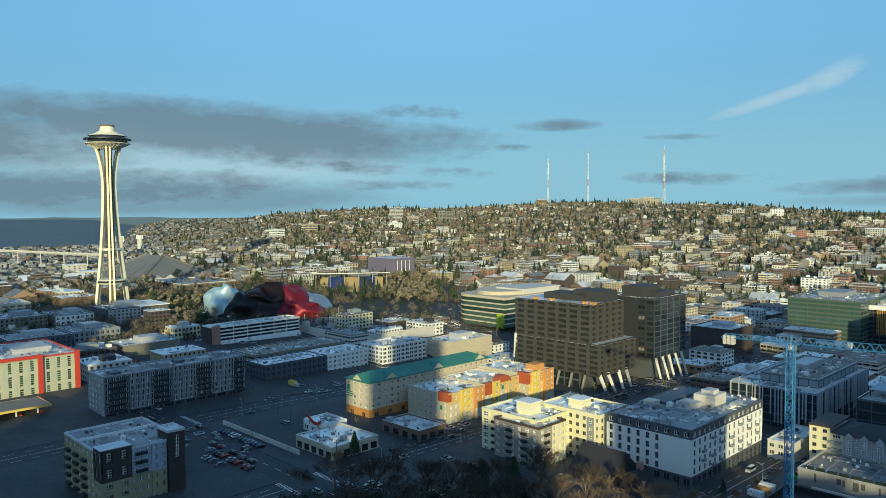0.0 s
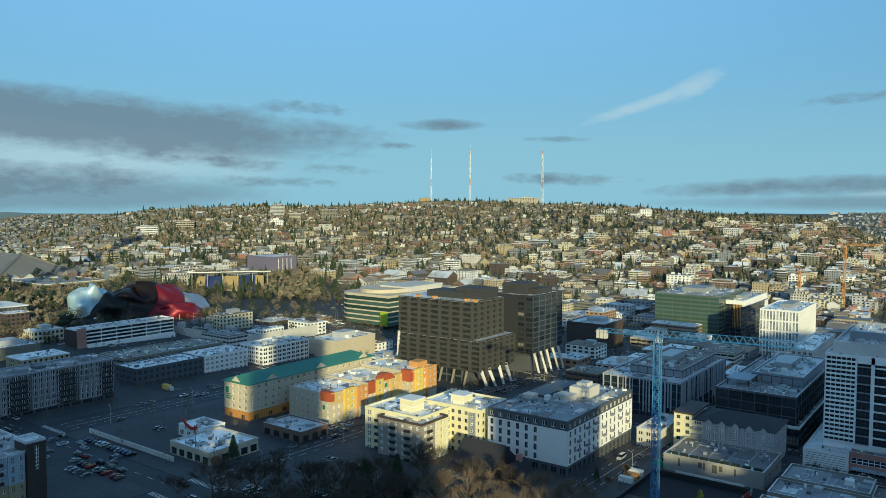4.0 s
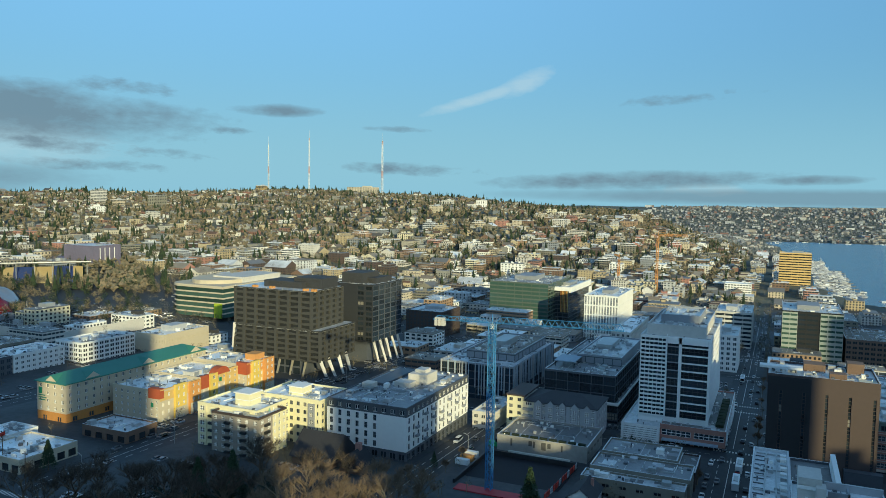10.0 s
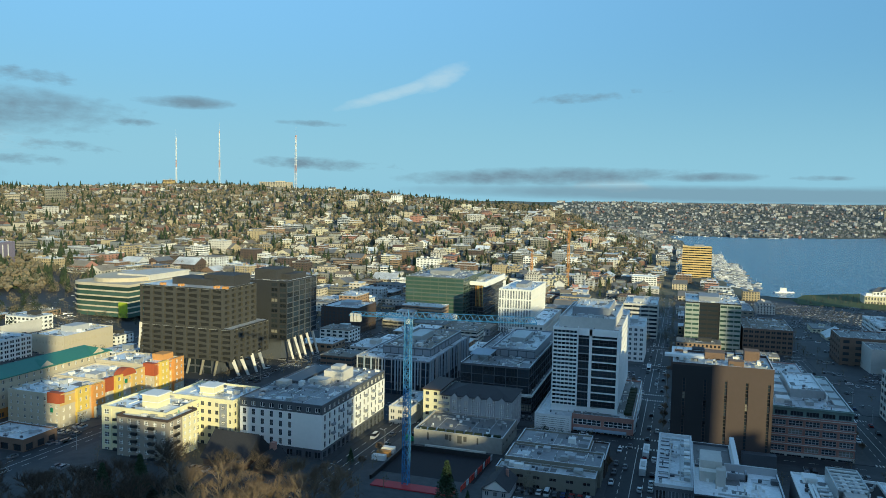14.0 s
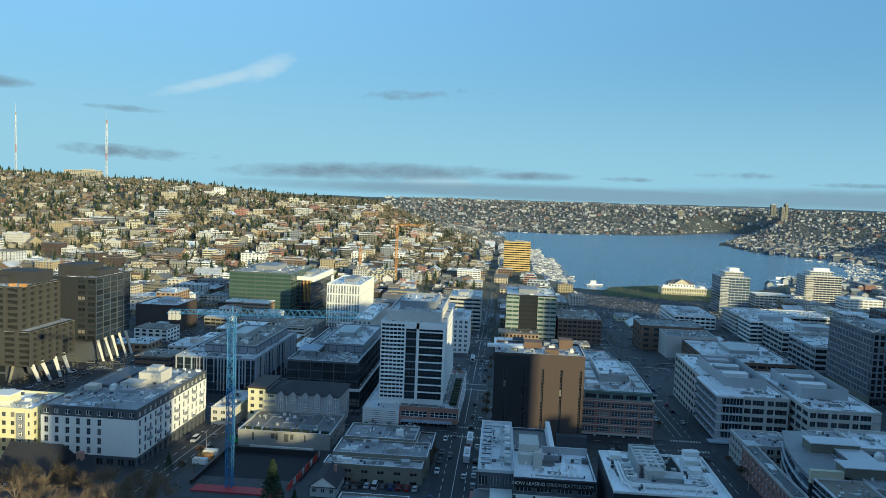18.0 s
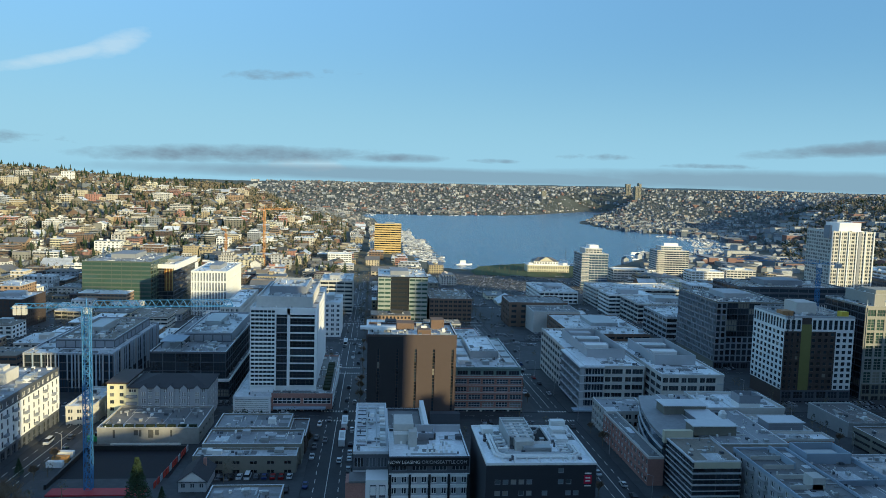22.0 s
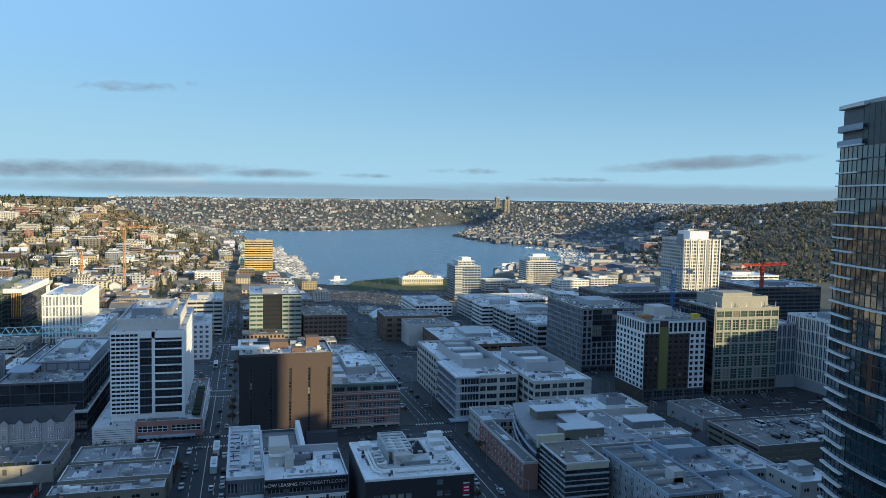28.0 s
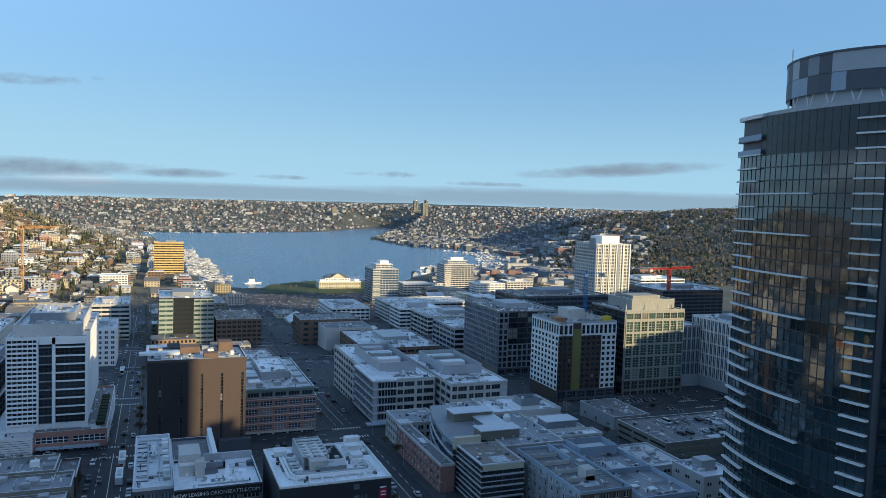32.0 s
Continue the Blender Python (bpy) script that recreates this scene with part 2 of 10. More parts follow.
steel_dark = mat("dark_steel", (0.05, 0.052, 0.055), 0.5, 0.6)
asphalt = mat("asphalt", (0.034, 0.038, 0.044), 0.7, grain=0.45, size=1.6, stain=0.6, bump=0.05)
paving = mat("pavement_concrete", (0.054, 0.058, 0.062), 0.75, grain=0.6, size=2.4, stain=0.9, bump=0.06)
line_paint = mat("road_paint", (0.70, 0.69, 0.64), 0.8, grain=0.25, size=0.4)
pane_dark = glass("window_glass", (0.05, 0.062, 0.075))
pane_green = glass("green_window_glass", (0.045, 0.085, 0.07), blinds=0.05)
pane_blue = glass("blue_window_glass", (0.04, 0.075, 0.11), blinds=0.04)
pane_black = glass("dark_window_glass", (0.028, 0.037, 0.046), blinds=0.03)


# ---- mesh helpers ----
def part(name, bm, material, parent=None, label="", at=None):
    """Link a bmesh as one mesh object under a thing or a part."""
    me = bpy.data.meshes.new(name)
    bm.to_mesh(me)
    bm.free()
    for m in material if isinstance(material, (list, tuple)) else [material]:
        me.materials.append(m)
    ob = new(name, me)
    if parent is not None:
        ob.parent, ob.matrix_parent_inverse = parent, parent.matrix_basis.inverted()
    if at is not None:
        ob.matrix_basis = at
    if label:
        ob["label"] = label
    return ob


def raw(name, verts, faces, material, parent=None, mi=None, smooth=False):
    me = bpy.data.meshes.new(name)
    me.from_pydata(verts, [], faces)
    for m in material if isinstance(material, (list, tuple)) else [material]:
        me.materials.append(m)
    if mi is not None:
        me.polygons.foreach_set("material_index", mi)
    if smooth:
        me.polygons.foreach_set("use_smooth", [True] * len(me.polygons))
    me.update()
    ob = new(name, me)
    if parent is not None:
        ob.parent, ob.matrix_parent_inverse = parent, parent.matrix_basis.inverted()
    return ob


class Soup:
    """Vertices and faces gathered fast for meshes with many pieces."""

    def __init__(self):
        self.v, self.f, self.mi = [], [], []

    def box(self, x0, y0, z0, x1, y1, z1, mi=0):
        b = len(self.v)
        self.v += [(x0, y0, z0), (x1, y0, z0), (x1, y1, z0), (x0, y1, z0), (x0, y0, z1), (x1, y0, z1), (x1, y1, z1), (x0, y1, z1)]
        self.f += [(b, b + 3, b + 2, b + 1), (b + 4, b + 5, b + 6, b + 7), (b, b + 1, b + 5, b + 4), (b + 1, b + 2, b + 6, b + 5), (b + 2, b + 3, b + 7, b + 6), (b + 3, b, b + 4, b + 7)]
        self.mi += [mi] * 6

    def prism(self, ring, z0, z1, mi=0, cap=None):
        """Upright prism over a ring of (x, y), counter-clockwise."""
        b, n = len(self.v), len(ring)
        self.v += [(x, y, z0) for x, y in ring] + [(x, y, z1) for x, y in ring]
        for i in range(n):
            j = (i + 1) % n
            self.f.append((b + i, b + j, b + n + j, b + n + i))
            self.mi.append(mi)
        self.f += [tuple(b + n + i for i in range(n)), tuple(b + i for i in reversed(range(n)))]
        self.mi += [mi if cap is None else cap, mi]

    def beam(self, p, q, r, n=4, r2=None, mi=0):
        """A bar from p to q."""
        p, q = Vector(p), Vector(q)
        d = q - p
        if d.length < 1e-6:
            return
        a = d.orthogonal().normalized()
        c = d.normalized().cross(a)
        b = len(self.v)
        r2 = r if r2 is None else r2
        for o, rr in ((p, r), (q, r2)):
            for i in range(n):
                w = 2 * math.pi * (i + 0.5) / n
                self.v.append(tuple(o + a * rr * math.cos(w) + c * rr * math.sin(w)))
        for i in range(n):
            j = (i + 1) % n
            self.f.append((b + i, b + j, b + n + j, b + n + i))
            self.mi.append(mi)
        self.f += [tuple(b + i for i in reversed(range(n))), tuple(b + n + i for i in range(n))]
        self.mi += [mi, mi]

    def made(self, name, material, parent=None, smooth=False):
        return raw(name, self.v, self.f, material, parent, self.mi, smooth)


def tuft_clump(s, x, y, z, r, h, rng, n, size=0.25):
    """A shrub or sapling of many small loose tufts."""
    for _ in range(n):
        v = Vector((rng.gauss(0, 1), rng.gauss(0, 1), rng.gauss(0, 1))).normalized() * rng.uniform(0.3, 1.0)
        c = (x + v.x * r, y + v.y * r, z + h * 0.55 + v.z * h * 0.45)
        b = len(s.v)
        s.v += [tuple(q + rng.uniform(-size, size) for q in c) for _ in range(3)]
        s.f.append((b, b + 1, b + 2))
        s.mi.append(0)


def smooth01(a, b, v):
    q = min(1.0, max(0.0, (v - a) / (b - a)))
    return q * q * (3 - 2 * q)


def wave(r, c, n=3.0):
    return noise.fractal(Vector((r, c, 4.2)), 0.9, 2.0, int(n))


# ---- the ground: one sheet from the tower's foot to the horizon ----
LAKE = [(66, 1330), (80, 1240), (140, 1110), (165, 1180), (275, 1255), (335, 1205), (410, 1230), (530, 1395), (668, 1442), (745, 1450), (885, 1760), (900, 1970), (835, 2090), (720, 2200), (730, 2600), (780, 2740), (1210, 3790), (1100, 3760), (640, 3090), (273, 2905), (-50, 2885), (-30, 2800), (20, 2400), (60, 1860)]
WATER = -31.0


def lake_in(x, y):
    """Signed distance to the lake's shore, positive on the water."""
    inside, best = False, 1e9
    n = len(LAKE)
    for i in range(n):
        (ax, ay), (bx, by) = LAKE[i], LAKE[(i + 1) % n]
        if (ay > y) != (by > y) and x < (bx - ax) * (y - ay) / (by - ay) + ax:
            inside = not inside
        dx, dy = bx - ax, by - ay
        k = min(1.0, max(0.0, ((x - ax) * dx + (y - ay) * dy) / (dx * dx + dy * dy)))
        best = min(best, math.hypot(x - ax - k * dx, y - ay - k * dy))
    return best if inside else -best


def street(x, y):
    """The built-up slope between the tower and the lake."""
    w = smooth01(-350, -750, x)
    return -30 * smooth01(120, 1050, y) * (1 - w) + 15 * w


def lerp(v, table):
    for (a, p), (b, q) in zip(table, table[1:]):
        if v <= b:
            k = max(0.0, (v - a) / (b - a))
            return p + (q - p) * k
    return table[-1][1]


# crest height of the western hill and of the far ridges, by bearing
HILL = [(-78, -22), (-72, -12), (-67, 22), (-63, 55), (-58, 86), (-53, 99), (-46, 95), (-38, 112), (-29, 109), (-24, 101), (-17, 84), (-13, 76), (-9.5, 68), (-5, 10), (0, -20)]
RIDGE = [(-180, 60), (-70.5, -36), (-68.5, 38), (-64, 50), (-30, 60), (-5, 70), (4, 76), (14, 82), (26, 88), (34, 92), (60, 90), (180, 60)]
EAST = [(24, 0), (29, 30), (34, 76), (40, 108), (46, 118), (60, 120), (100, 120)]


def ground(x, y):
    r, b = math.hypot(x, y), math.degrees(math.atan2(x, y))
    z = street(x, y)
    if r < 700:
        return z
    if y < 0 and abs(b) > 110:
        return z
    c = lerp(b, HILL)
    foot = 1050 + 130 * math.sin(b * 0.12)
    wide = smooth01(-80, -66, b) * (1 - smooth01(-6, 4, b))
    hill = smooth01(foot - 200, 2050, r)
    hz = (z + (c - z) * hill) if wide > 0 else z
    z = z + (hz - z) * wide
    if wide > 0 and r > 2050:
        z = z + (-25 - z) * smooth01(2050, 3000, r) * wide
    e = lerp(b, EAST) if b > 24 else 0
    if e:
        z = z + (e - z) * smooth01(1500, 2700, r) * smooth01(24, 33, b)
    rz = lerp(b, RIDGE)
    far = smooth01(3000, 4700, r)
    z = z + (rz - z) * far
    if b < -65:
        z = z + (-24 - z) * smooth01(1000, 1700, r) * (1 - smooth01(-71, -65, b))
        z = z + (-36 - z) * smooth01(3000, 3300, r) * (1 - smooth01(-71, -69.5, b))
    z += wave(x / 320, y / 320) * 7 * smooth01(1200, 1800, r) * (1 if b > -63 else 0)
    d = lake_in(x, y)
    if d > -160 and -10 < b < 45:
        shore = max(WATER + 1.2, WATER + 1.2 + (z - WATER - 1.2) * smooth01(10, 160, -d)) if d < 0 else WATER - 1 - min(5, d * 0.1)
        z = shore
    return z


urban = mat("urban_ground", (0.092, 0.10, 0.08), 0.95, grain=0.6, size=7.0, stain=0.8, bump=0.0)


def build_ground():
    rings = [0, 40, 80, 120, 160, 200, 240, 290, 340, 390, 440, 500, 560, 620, 690, 760, 830, 900, 980, 1060, 1140, 1220, 1300, 1380, 1460, 1540, 1620, 1700, 1790, 1880, 1970, 2060, 2160, 2270, 2390, 2520, 2660, 2800, 2950, 3100, 3260, 3430, 3600, 3800, 4000, 4250, 4500, 4700, 4900]
    az_list = [-180 + 6 * i for i in range(17)] + [-78 + 1.0 * i for i in range(136)] + [58 + 6 * i for i in range(21)]
    az_list = sorted(set(round(a, 2) for a in az_list if a < 180))
    v, f = [(0, 0, 0)], []
    n = len(az_list)
    for r in rings[1:]:
        for a in az_list:
            x, y = r * math.sin(radians(a)), r * math.cos(radians(a))
            v.append((x, y, ground(x, y)))
    for i in range(n):
        f.append((0, 1 + (i + 1) % n, 1 + i))
    for k in range(len(rings) - 2):
        for i in range(n):
            j = (i + 1) % n
            f.append((1 + k * n + i, 1 + k * n + j, 1 + (k + 1) * n + j, 1 + (k + 1) * n + i))
    ob = raw("ground", v, f, urban, smooth=True)
    tagged(ob, "dark city ground and wooded hills reaching the horizon", "ground", kind="structure")


build_ground()


def water_material(name, col, rough=0.2):
    mt = bpy.data.materials.new(name)
    mt.use_nodes = True
    t = Nodes(mt.node_tree)
    bs = mt.node_tree.nodes["Principled BSDF"]
    pos = t.n.new("ShaderNodeNewGeometry").outputs["Position"]
    mp = t.n.new("ShaderNodeMapping")
    mp.inputs["Scale"].default_value = (1, 0.35, 1)
    t.l.new(pos, mp.inputs[0])
    big = t.noise(mp.outputs[0], 0.006, 5.0, 0.6, 0.6)
    t.l.new(t.mix(big, (*[c * 0.75 for c in col], 1), (*[c * 1.25 for c in col], 1)), bs.inputs["Base Color"])
    bs.inputs["Roughness"].default_value = rough
    bp = t.n.new("ShaderNodeBump")
    bp.inputs["Strength"].default_value, bp.inputs["Distance"].default_value = 0.9, 1.2
    t.l.new(t.noise(pos, 0.12, 5.0, 0.65), bp.inputs["Height"])
    t.l.new(bp.outputs[0], bs.inputs["Normal"])
    return mt


lake_blue = water_material("lake_water", (0.03, 0.095, 0.185))
raw_lake = Soup()
raw_lake.v = [(x, y, WATER) for x, y in [(-900, 1140), (1500, 1140), (1900, 4300), (-500, 4300)]]
raw_lake.f, raw_lake.mi = [(0, 1, 2, 3)], [0]
tagged(raw_lake.made("water_lake", lake_blue), "calm blue lake water with faint ripples", "lake", kind="structure")
bay = Soup()
bay_bearings = [-95, -88, -80, -75, -72, -70.5, -69, -67.5, -66]
bay.v = [(r * math.sin(radians(b)), r * math.cos(radians(b)), z) for b in bay_bearings for r, z in ((2900, -30.0), (4880, lerp(b, [(-71, 62), (-69, 34), (-66, 0)])))]
bay.f, bay.mi = [(2 * i, 2 * i + 1, 2 * i + 3, 2 * i + 2) for i in range(8)], [0] * 8
tagged(bay.made("water_bay", water_material("bay_water", (0.085, 0.13, 0.155), 0.75)), "grey-blue sea bay beyond the city", "sea", kind="structure")
# Upright backdrop strip, distance haze put into its blue-grey colour.
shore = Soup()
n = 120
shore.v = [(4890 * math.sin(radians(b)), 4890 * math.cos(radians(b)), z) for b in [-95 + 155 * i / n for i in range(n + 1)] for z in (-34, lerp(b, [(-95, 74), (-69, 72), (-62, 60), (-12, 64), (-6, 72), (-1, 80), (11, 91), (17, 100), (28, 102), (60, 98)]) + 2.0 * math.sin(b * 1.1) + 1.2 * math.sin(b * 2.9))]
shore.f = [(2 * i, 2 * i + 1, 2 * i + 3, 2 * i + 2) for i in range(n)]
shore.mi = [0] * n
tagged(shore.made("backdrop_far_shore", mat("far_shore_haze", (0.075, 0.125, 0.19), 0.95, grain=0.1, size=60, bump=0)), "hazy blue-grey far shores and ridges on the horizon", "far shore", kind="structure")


# ---- buildings ----
def thing(name, label, category, x=0.0, y=0.0, z=0.0, group=""):
    ob = new(name)
    ob.empty_display_size = 2
    ob.location = (x, y, z)
    return tagged(ob, label, category, group)


PANES = {}
TAKEN = []
ROOFS = []


def grid(us, vs, hole, front, back, to, fill=None, skirt=True):
    """A wall sheet of one piece over grid lines us and vs: solid cells at depth front, holes with reveals down to back, filled if fill is a material slot."""
    v, f, mi = [], [], []
    nu, nv = len(us), len(vs)
    for q in vs:
        for p in us:
            v.append(to(p, q, front))

    def at(i, j):
        return j * nu + i

    for j in range(nv - 1):
        for i in range(nu - 1):
            c = (at(i, j), at(i + 1, j), at(i + 1, j + 1), at(i, j + 1))
            if not hole(i, j):
                f.append(c), mi.append(0)
                continue
            k = len(v)
            v += [to(us[i], vs[j], back), to(us[i + 1], vs[j], back), to(us[i + 1], vs[j + 1], back), to(us[i], vs[j + 1], back)]
            for n in range(4):
                m = (n + 1) % 4
                f.append((c[n], c[m], k + m, k + n)), mi.append(0)
            if fill is not None:
                f.append((k, k + 1, k + 2, k + 3)), mi.append(fill)
    if skirt:
        rim = [at(i, 0) for i in range(nu)] + [at(nu - 1, j) for j in range(1, nv)] + [at(i, nv - 1) for i in range(nu - 2, -1, -1)] + [at(0, j) for j in range(nv - 2, 0, -1)]
        spots = [(us[q % nu], vs[q // nu]) for q in rim]
        k = len(v)
        v += [to(p, q, back) for p, q in spots]
        n = len(rim)
        for i in range(n):
            j = (i + 1) % n
            f.append((rim[j], rim[i], k + i, k + j)), mi.append(0)
    return v, f, mi


def turned(face, plane=0.0):
    """Maps (along, up, outwards) to the world for a facade."""
    if face == "S":
        return lambda u, v, d: (u, plane - d, v)
    if face == "E":
        return lambda u, v, d: (plane + d, u, v)
    if face == "N":
        return lambda u, v, d: (u, plane + d, v)
    return lambda u, v, d: (plane - d, u, v)


def pane_mesh(face, w, h, pane, frame_mat, cross):
    """One window: panes set back in a proud frame with glazing bars, one piece."""
    key = (face, round(w, 2), round(h, 2), pane.name, frame_mat.name, cross)
    if key in PANES:
        return PANES[key]

    def lines(size, n):
        out = [-size / 2]
        for k in range(n):
            a = -size / 2 + size * k / n
            out += [a + 0.12, a + size / n - 0.12]
        return out + [size / 2]

    us, vs = lines(w, max(1, cross[0])), lines(h, max(1, cross[1]))
    v, f, mi = grid(us, vs, lambda i, j: i % 2 == 1 and j % 2 == 1, 0.12, 0.03, turned(face), 1)
    me = bpy.data.meshes.new("window")
    me.from_pydata(v, [], f)
    me.materials.append(frame_mat), me.materials.append(pane)
    me.polygons.foreach_set("material_index", mi)
    PANES[key] = me
    return me


def facade(b, face, a0, a1, plane, z0, z1, nf, nb, wf, hf, wall, pane, frame_mat=None, cross=(1, 1), deep=0.35, rise=0.5, skip=None, windows=True, name="facade"):
    """A wall sheet with real window openings, one object; each window an object of its own in its opening. plane is the outer face."""
    frame_mat = frame_mat or wall
    bw, fh = (a1 - a0) / nb, (z1 - z0) / nf
    ww, wh = bw * wf, fh * hf
    low = (fh - wh) * rise
    us, vs = [a0], [z0]
    for i in range(nb):
        us += [a0 + bw * (i + 0.5) - ww / 2, a0 + bw * (i + 0.5) + ww / 2]
    for j in range(nf):
        vs += [z0 + fh * j + low, z0 + fh * j + low + wh]
    us.append(a1), vs.append(z1)
    skip = skip or (lambda i, j: False)

    def hole(i, j):
        return i % 2 == 1 and j % 2 == 1 and not skip(i // 2, j // 2)

    v, f, mi = grid(us, vs, hole, deep, 0.0, turned(face, plane + deep if face in "SW" else plane - deep))
    sheet = raw(name, v, f, wall, b, mi)
    if windows:
        me = pane_mesh(face, ww, wh, pane, frame_mat, cross)
        for j in range(nf):
            for i in range(nb):
                if skip(i, j):
                    continue
                u, v = a0 + bw * (i + 0.5), z0 + fh * j + low + wh / 2
                ob = new("window", me)
                ob.parent = sheet
                ob.location = (u, plane + deep, v) if face == "S" else (plane - deep, u, v) if face == "E" else (plane + deep, u, v)


def clad(b, face, a0, a1, plane, z0, z1, wall, pane=None, floor=3.2, bay=3.6, wf=0.5, hf=0.55, cross=(2, 1), frame_mat=None, deep=0.35, rise=0.45, skip=None, name="facade", windows=True):
    """A facade with as many storeys and bays as fit."""
    facade(b, face, a0, a1, plane, z0, z1, max(1, round((z1 - z0) / floor)), max(1, round((a1 - a0) / bay)), wf, hf, wall, pane or pane_dark, frame_mat, cross, deep, rise, skip, windows, name)


def slab(b, name, x0, y0, z0, x1, y1, z1, material, label=""):
    s = Soup()
    s.box(x0, y0, z0, x1, y1, z1)
    ob = s.made(name, material, b)
    if label:
        ob["label"] = label
    return ob


def louvred(x0, y0, z0, x1, y1, z1, n=3):
    """A box with a louvred south side, one piece."""
    us, vs = [x0, x0 + 0.12 * (x1 - x0), x1 - 0.12 * (x1 - x0), x1], [z0]
    for k in range(n):
        a = z0 + (z1 - z0) * (0.12 + 0.76 * k / n)
        vs += [a, a + (z1 - z0) * 0.76 / n * 0.55]
    vs.append(z1)
    d = min(0.4, 0.3 * (y1 - y0))
    v, f, mi = grid(us, vs, lambda i, j: i == 1 and j % 2 == 1, 0.0, -d * 0.4, lambda u, w, q: (u, y0 - q, w), 0, False)
    k = len(v)
    nu, nv = len(us), len(vs)
    v += [(x0, y1, z0), (x1, y1, z0), (x1, y1, z1), (x0, y1, z1)]
    left, right = [j * nu for j in range(nv)], [j * nu + nu - 1 for j in range(nv)]
    f += [(k + 1, k, k + 3, k + 2), tuple([(nv - 1) * nu + i for i in range(nu)] + [k + 2, k + 3]), tuple(right[:1] + [k + 1, k + 2] + right[:0:-1]), tuple(left + [k + 3, k])]
    mi += [0] * 4
    return v, f, mi


def roof_kit(b, x0, y0, x1, y1, z, n, rng, big=True):
    """Mechanical penthouse, air units with louvres, ducts and vents on a roof."""
    w, d = x1 - x0, y1 - y0
    if big:
        pw, pd, ph = w * rng.uniform(0.3, 0.45), d * rng.uniform(0.3, 0.45), rng.uniform(2.6, 4.2)
        px, py = x0 + (w - pw) * rng.uniform(0.35, 0.65), y0 + (d - pd) * rng.uniform(0.4, 0.75)
        v, f, mi = louvred(px, py, z - 0.1, px + pw, py + pd, z + ph, 4)
        raw("penthouse", v, f, rng.choice([grey_panel, metal_unit, mid_panel]), b, mi)
    for _ in range(n):
        uw, ud, uh = rng.uniform(1.2, 3.4), rng.uniform(1.2, 3.2), rng.uniform(0.8, 2.0)
        ux, uy = rng.uniform(x0 + 1, x1 - 1 - uw), rng.uniform(y0 + 1, y1 - 1 - ud)
        v, f, mi = louvred(ux, uy, z - 0.05, ux + uw, uy + ud, z + uh, 3)
        raw("roof_unit", v, f, rng.choice([metal_unit, metal_unit, grey_panel, white_paint]), b, mi)
    for _ in range(n // 2):
        ux, uy, L = rng.uniform(x0 + 1, x1 - 6), rng.uniform(y0 + 1, y1 - 6), rng.uniform(3, 8)
        s = Soup()
        if rng.random() < 0.5:
            s.box(ux, uy, z - 0.02, min(x1 - 1, ux + L), uy + 0.6, z + 0.6)
        else:
            s.box(ux, uy, z - 0.02, ux + 0.6, min(y1 - 1, uy + L), z + 0.6)
        s.made("duct", metal_unit, b)
    for _ in range(n // 4):
        ux, uy = rng.uniform(x0 + 1, x1 - 1), rng.uniform(y0 + 1, y1 - 1)
        s = Soup()
        s.beam((ux, uy, z - 0.05), (ux, uy, z + rng.uniform(0.5, 1.1)), 0.2, 6)
        s.made("vent_pipe", metal_unit, b)


def volume(b, x0, y0, x1, y1, z0, z1, wall, roof, faces, deep=0.35, parapet=0.9, cap=None):
    """Core of a storeyed volume, its roof deck and parapet; facade sides are set back for the facade."""
    TAKEN.append((x0, y0, x1, y1))
    ROOFS.append((x0 + 0.8, y0 + 0.8, x1 - 0.8, y1 - 0.8, z1 - parapet + 0.12))
    i = {k: (deep if k in faces else 0) for k in "SEW"}
    s = Soup()
    s.box(x0 + i["W"], y0 + i["S"], z0, x1 - i["E"], y1, z1 - parapet)
    s.made("wall", wall, b)
    s = Soup()
    s.box(x0 + 0.45, y0 + 0.45, z1 - parapet, x1 - 0.45, y1 - 0.45, z1 - parapet + 0.12)
    s.made("roof", roof, b)
    t, zb = 0.42, z1 - parapet - 0.02
    o = [(x0 - 0.05, y0 - 0.05), (x1 + 0.05, y0 - 0.05), (x1 + 0.05, y1 + 0.05), (x0 - 0.05, y1 + 0.05)]
    n = [(x0 + t, y0 + t), (x1 - t, y0 + t), (x1 - t, y1 - t), (x0 + t, y1 - t)]
    v = [(*p, zb) for p in o] + [(*p, z1) for p in o] + [(*p, z1) for p in n] + [(*p, zb) for p in n]
    f = []
    for k in range(4):
        j = (k + 1) % 4
        f += [(k, j, 4 + j, 4 + k), (4 + k, 4 + j, 8 + j, 8 + k), (8 + k, 8 + j, 12 + j, 12 + k), (12 + k, 12 + j, j, k)]
    raw("parapet", v, f, [cap or wall, cap or coping], b, [0, 1, 0, 0] * 4)


def base_of(x0, y0, x1, y1):
    return min(ground(x, y) for x in (x0, x1) for y in (y0, y1)) - 0.4


RNG = random.Random(5)


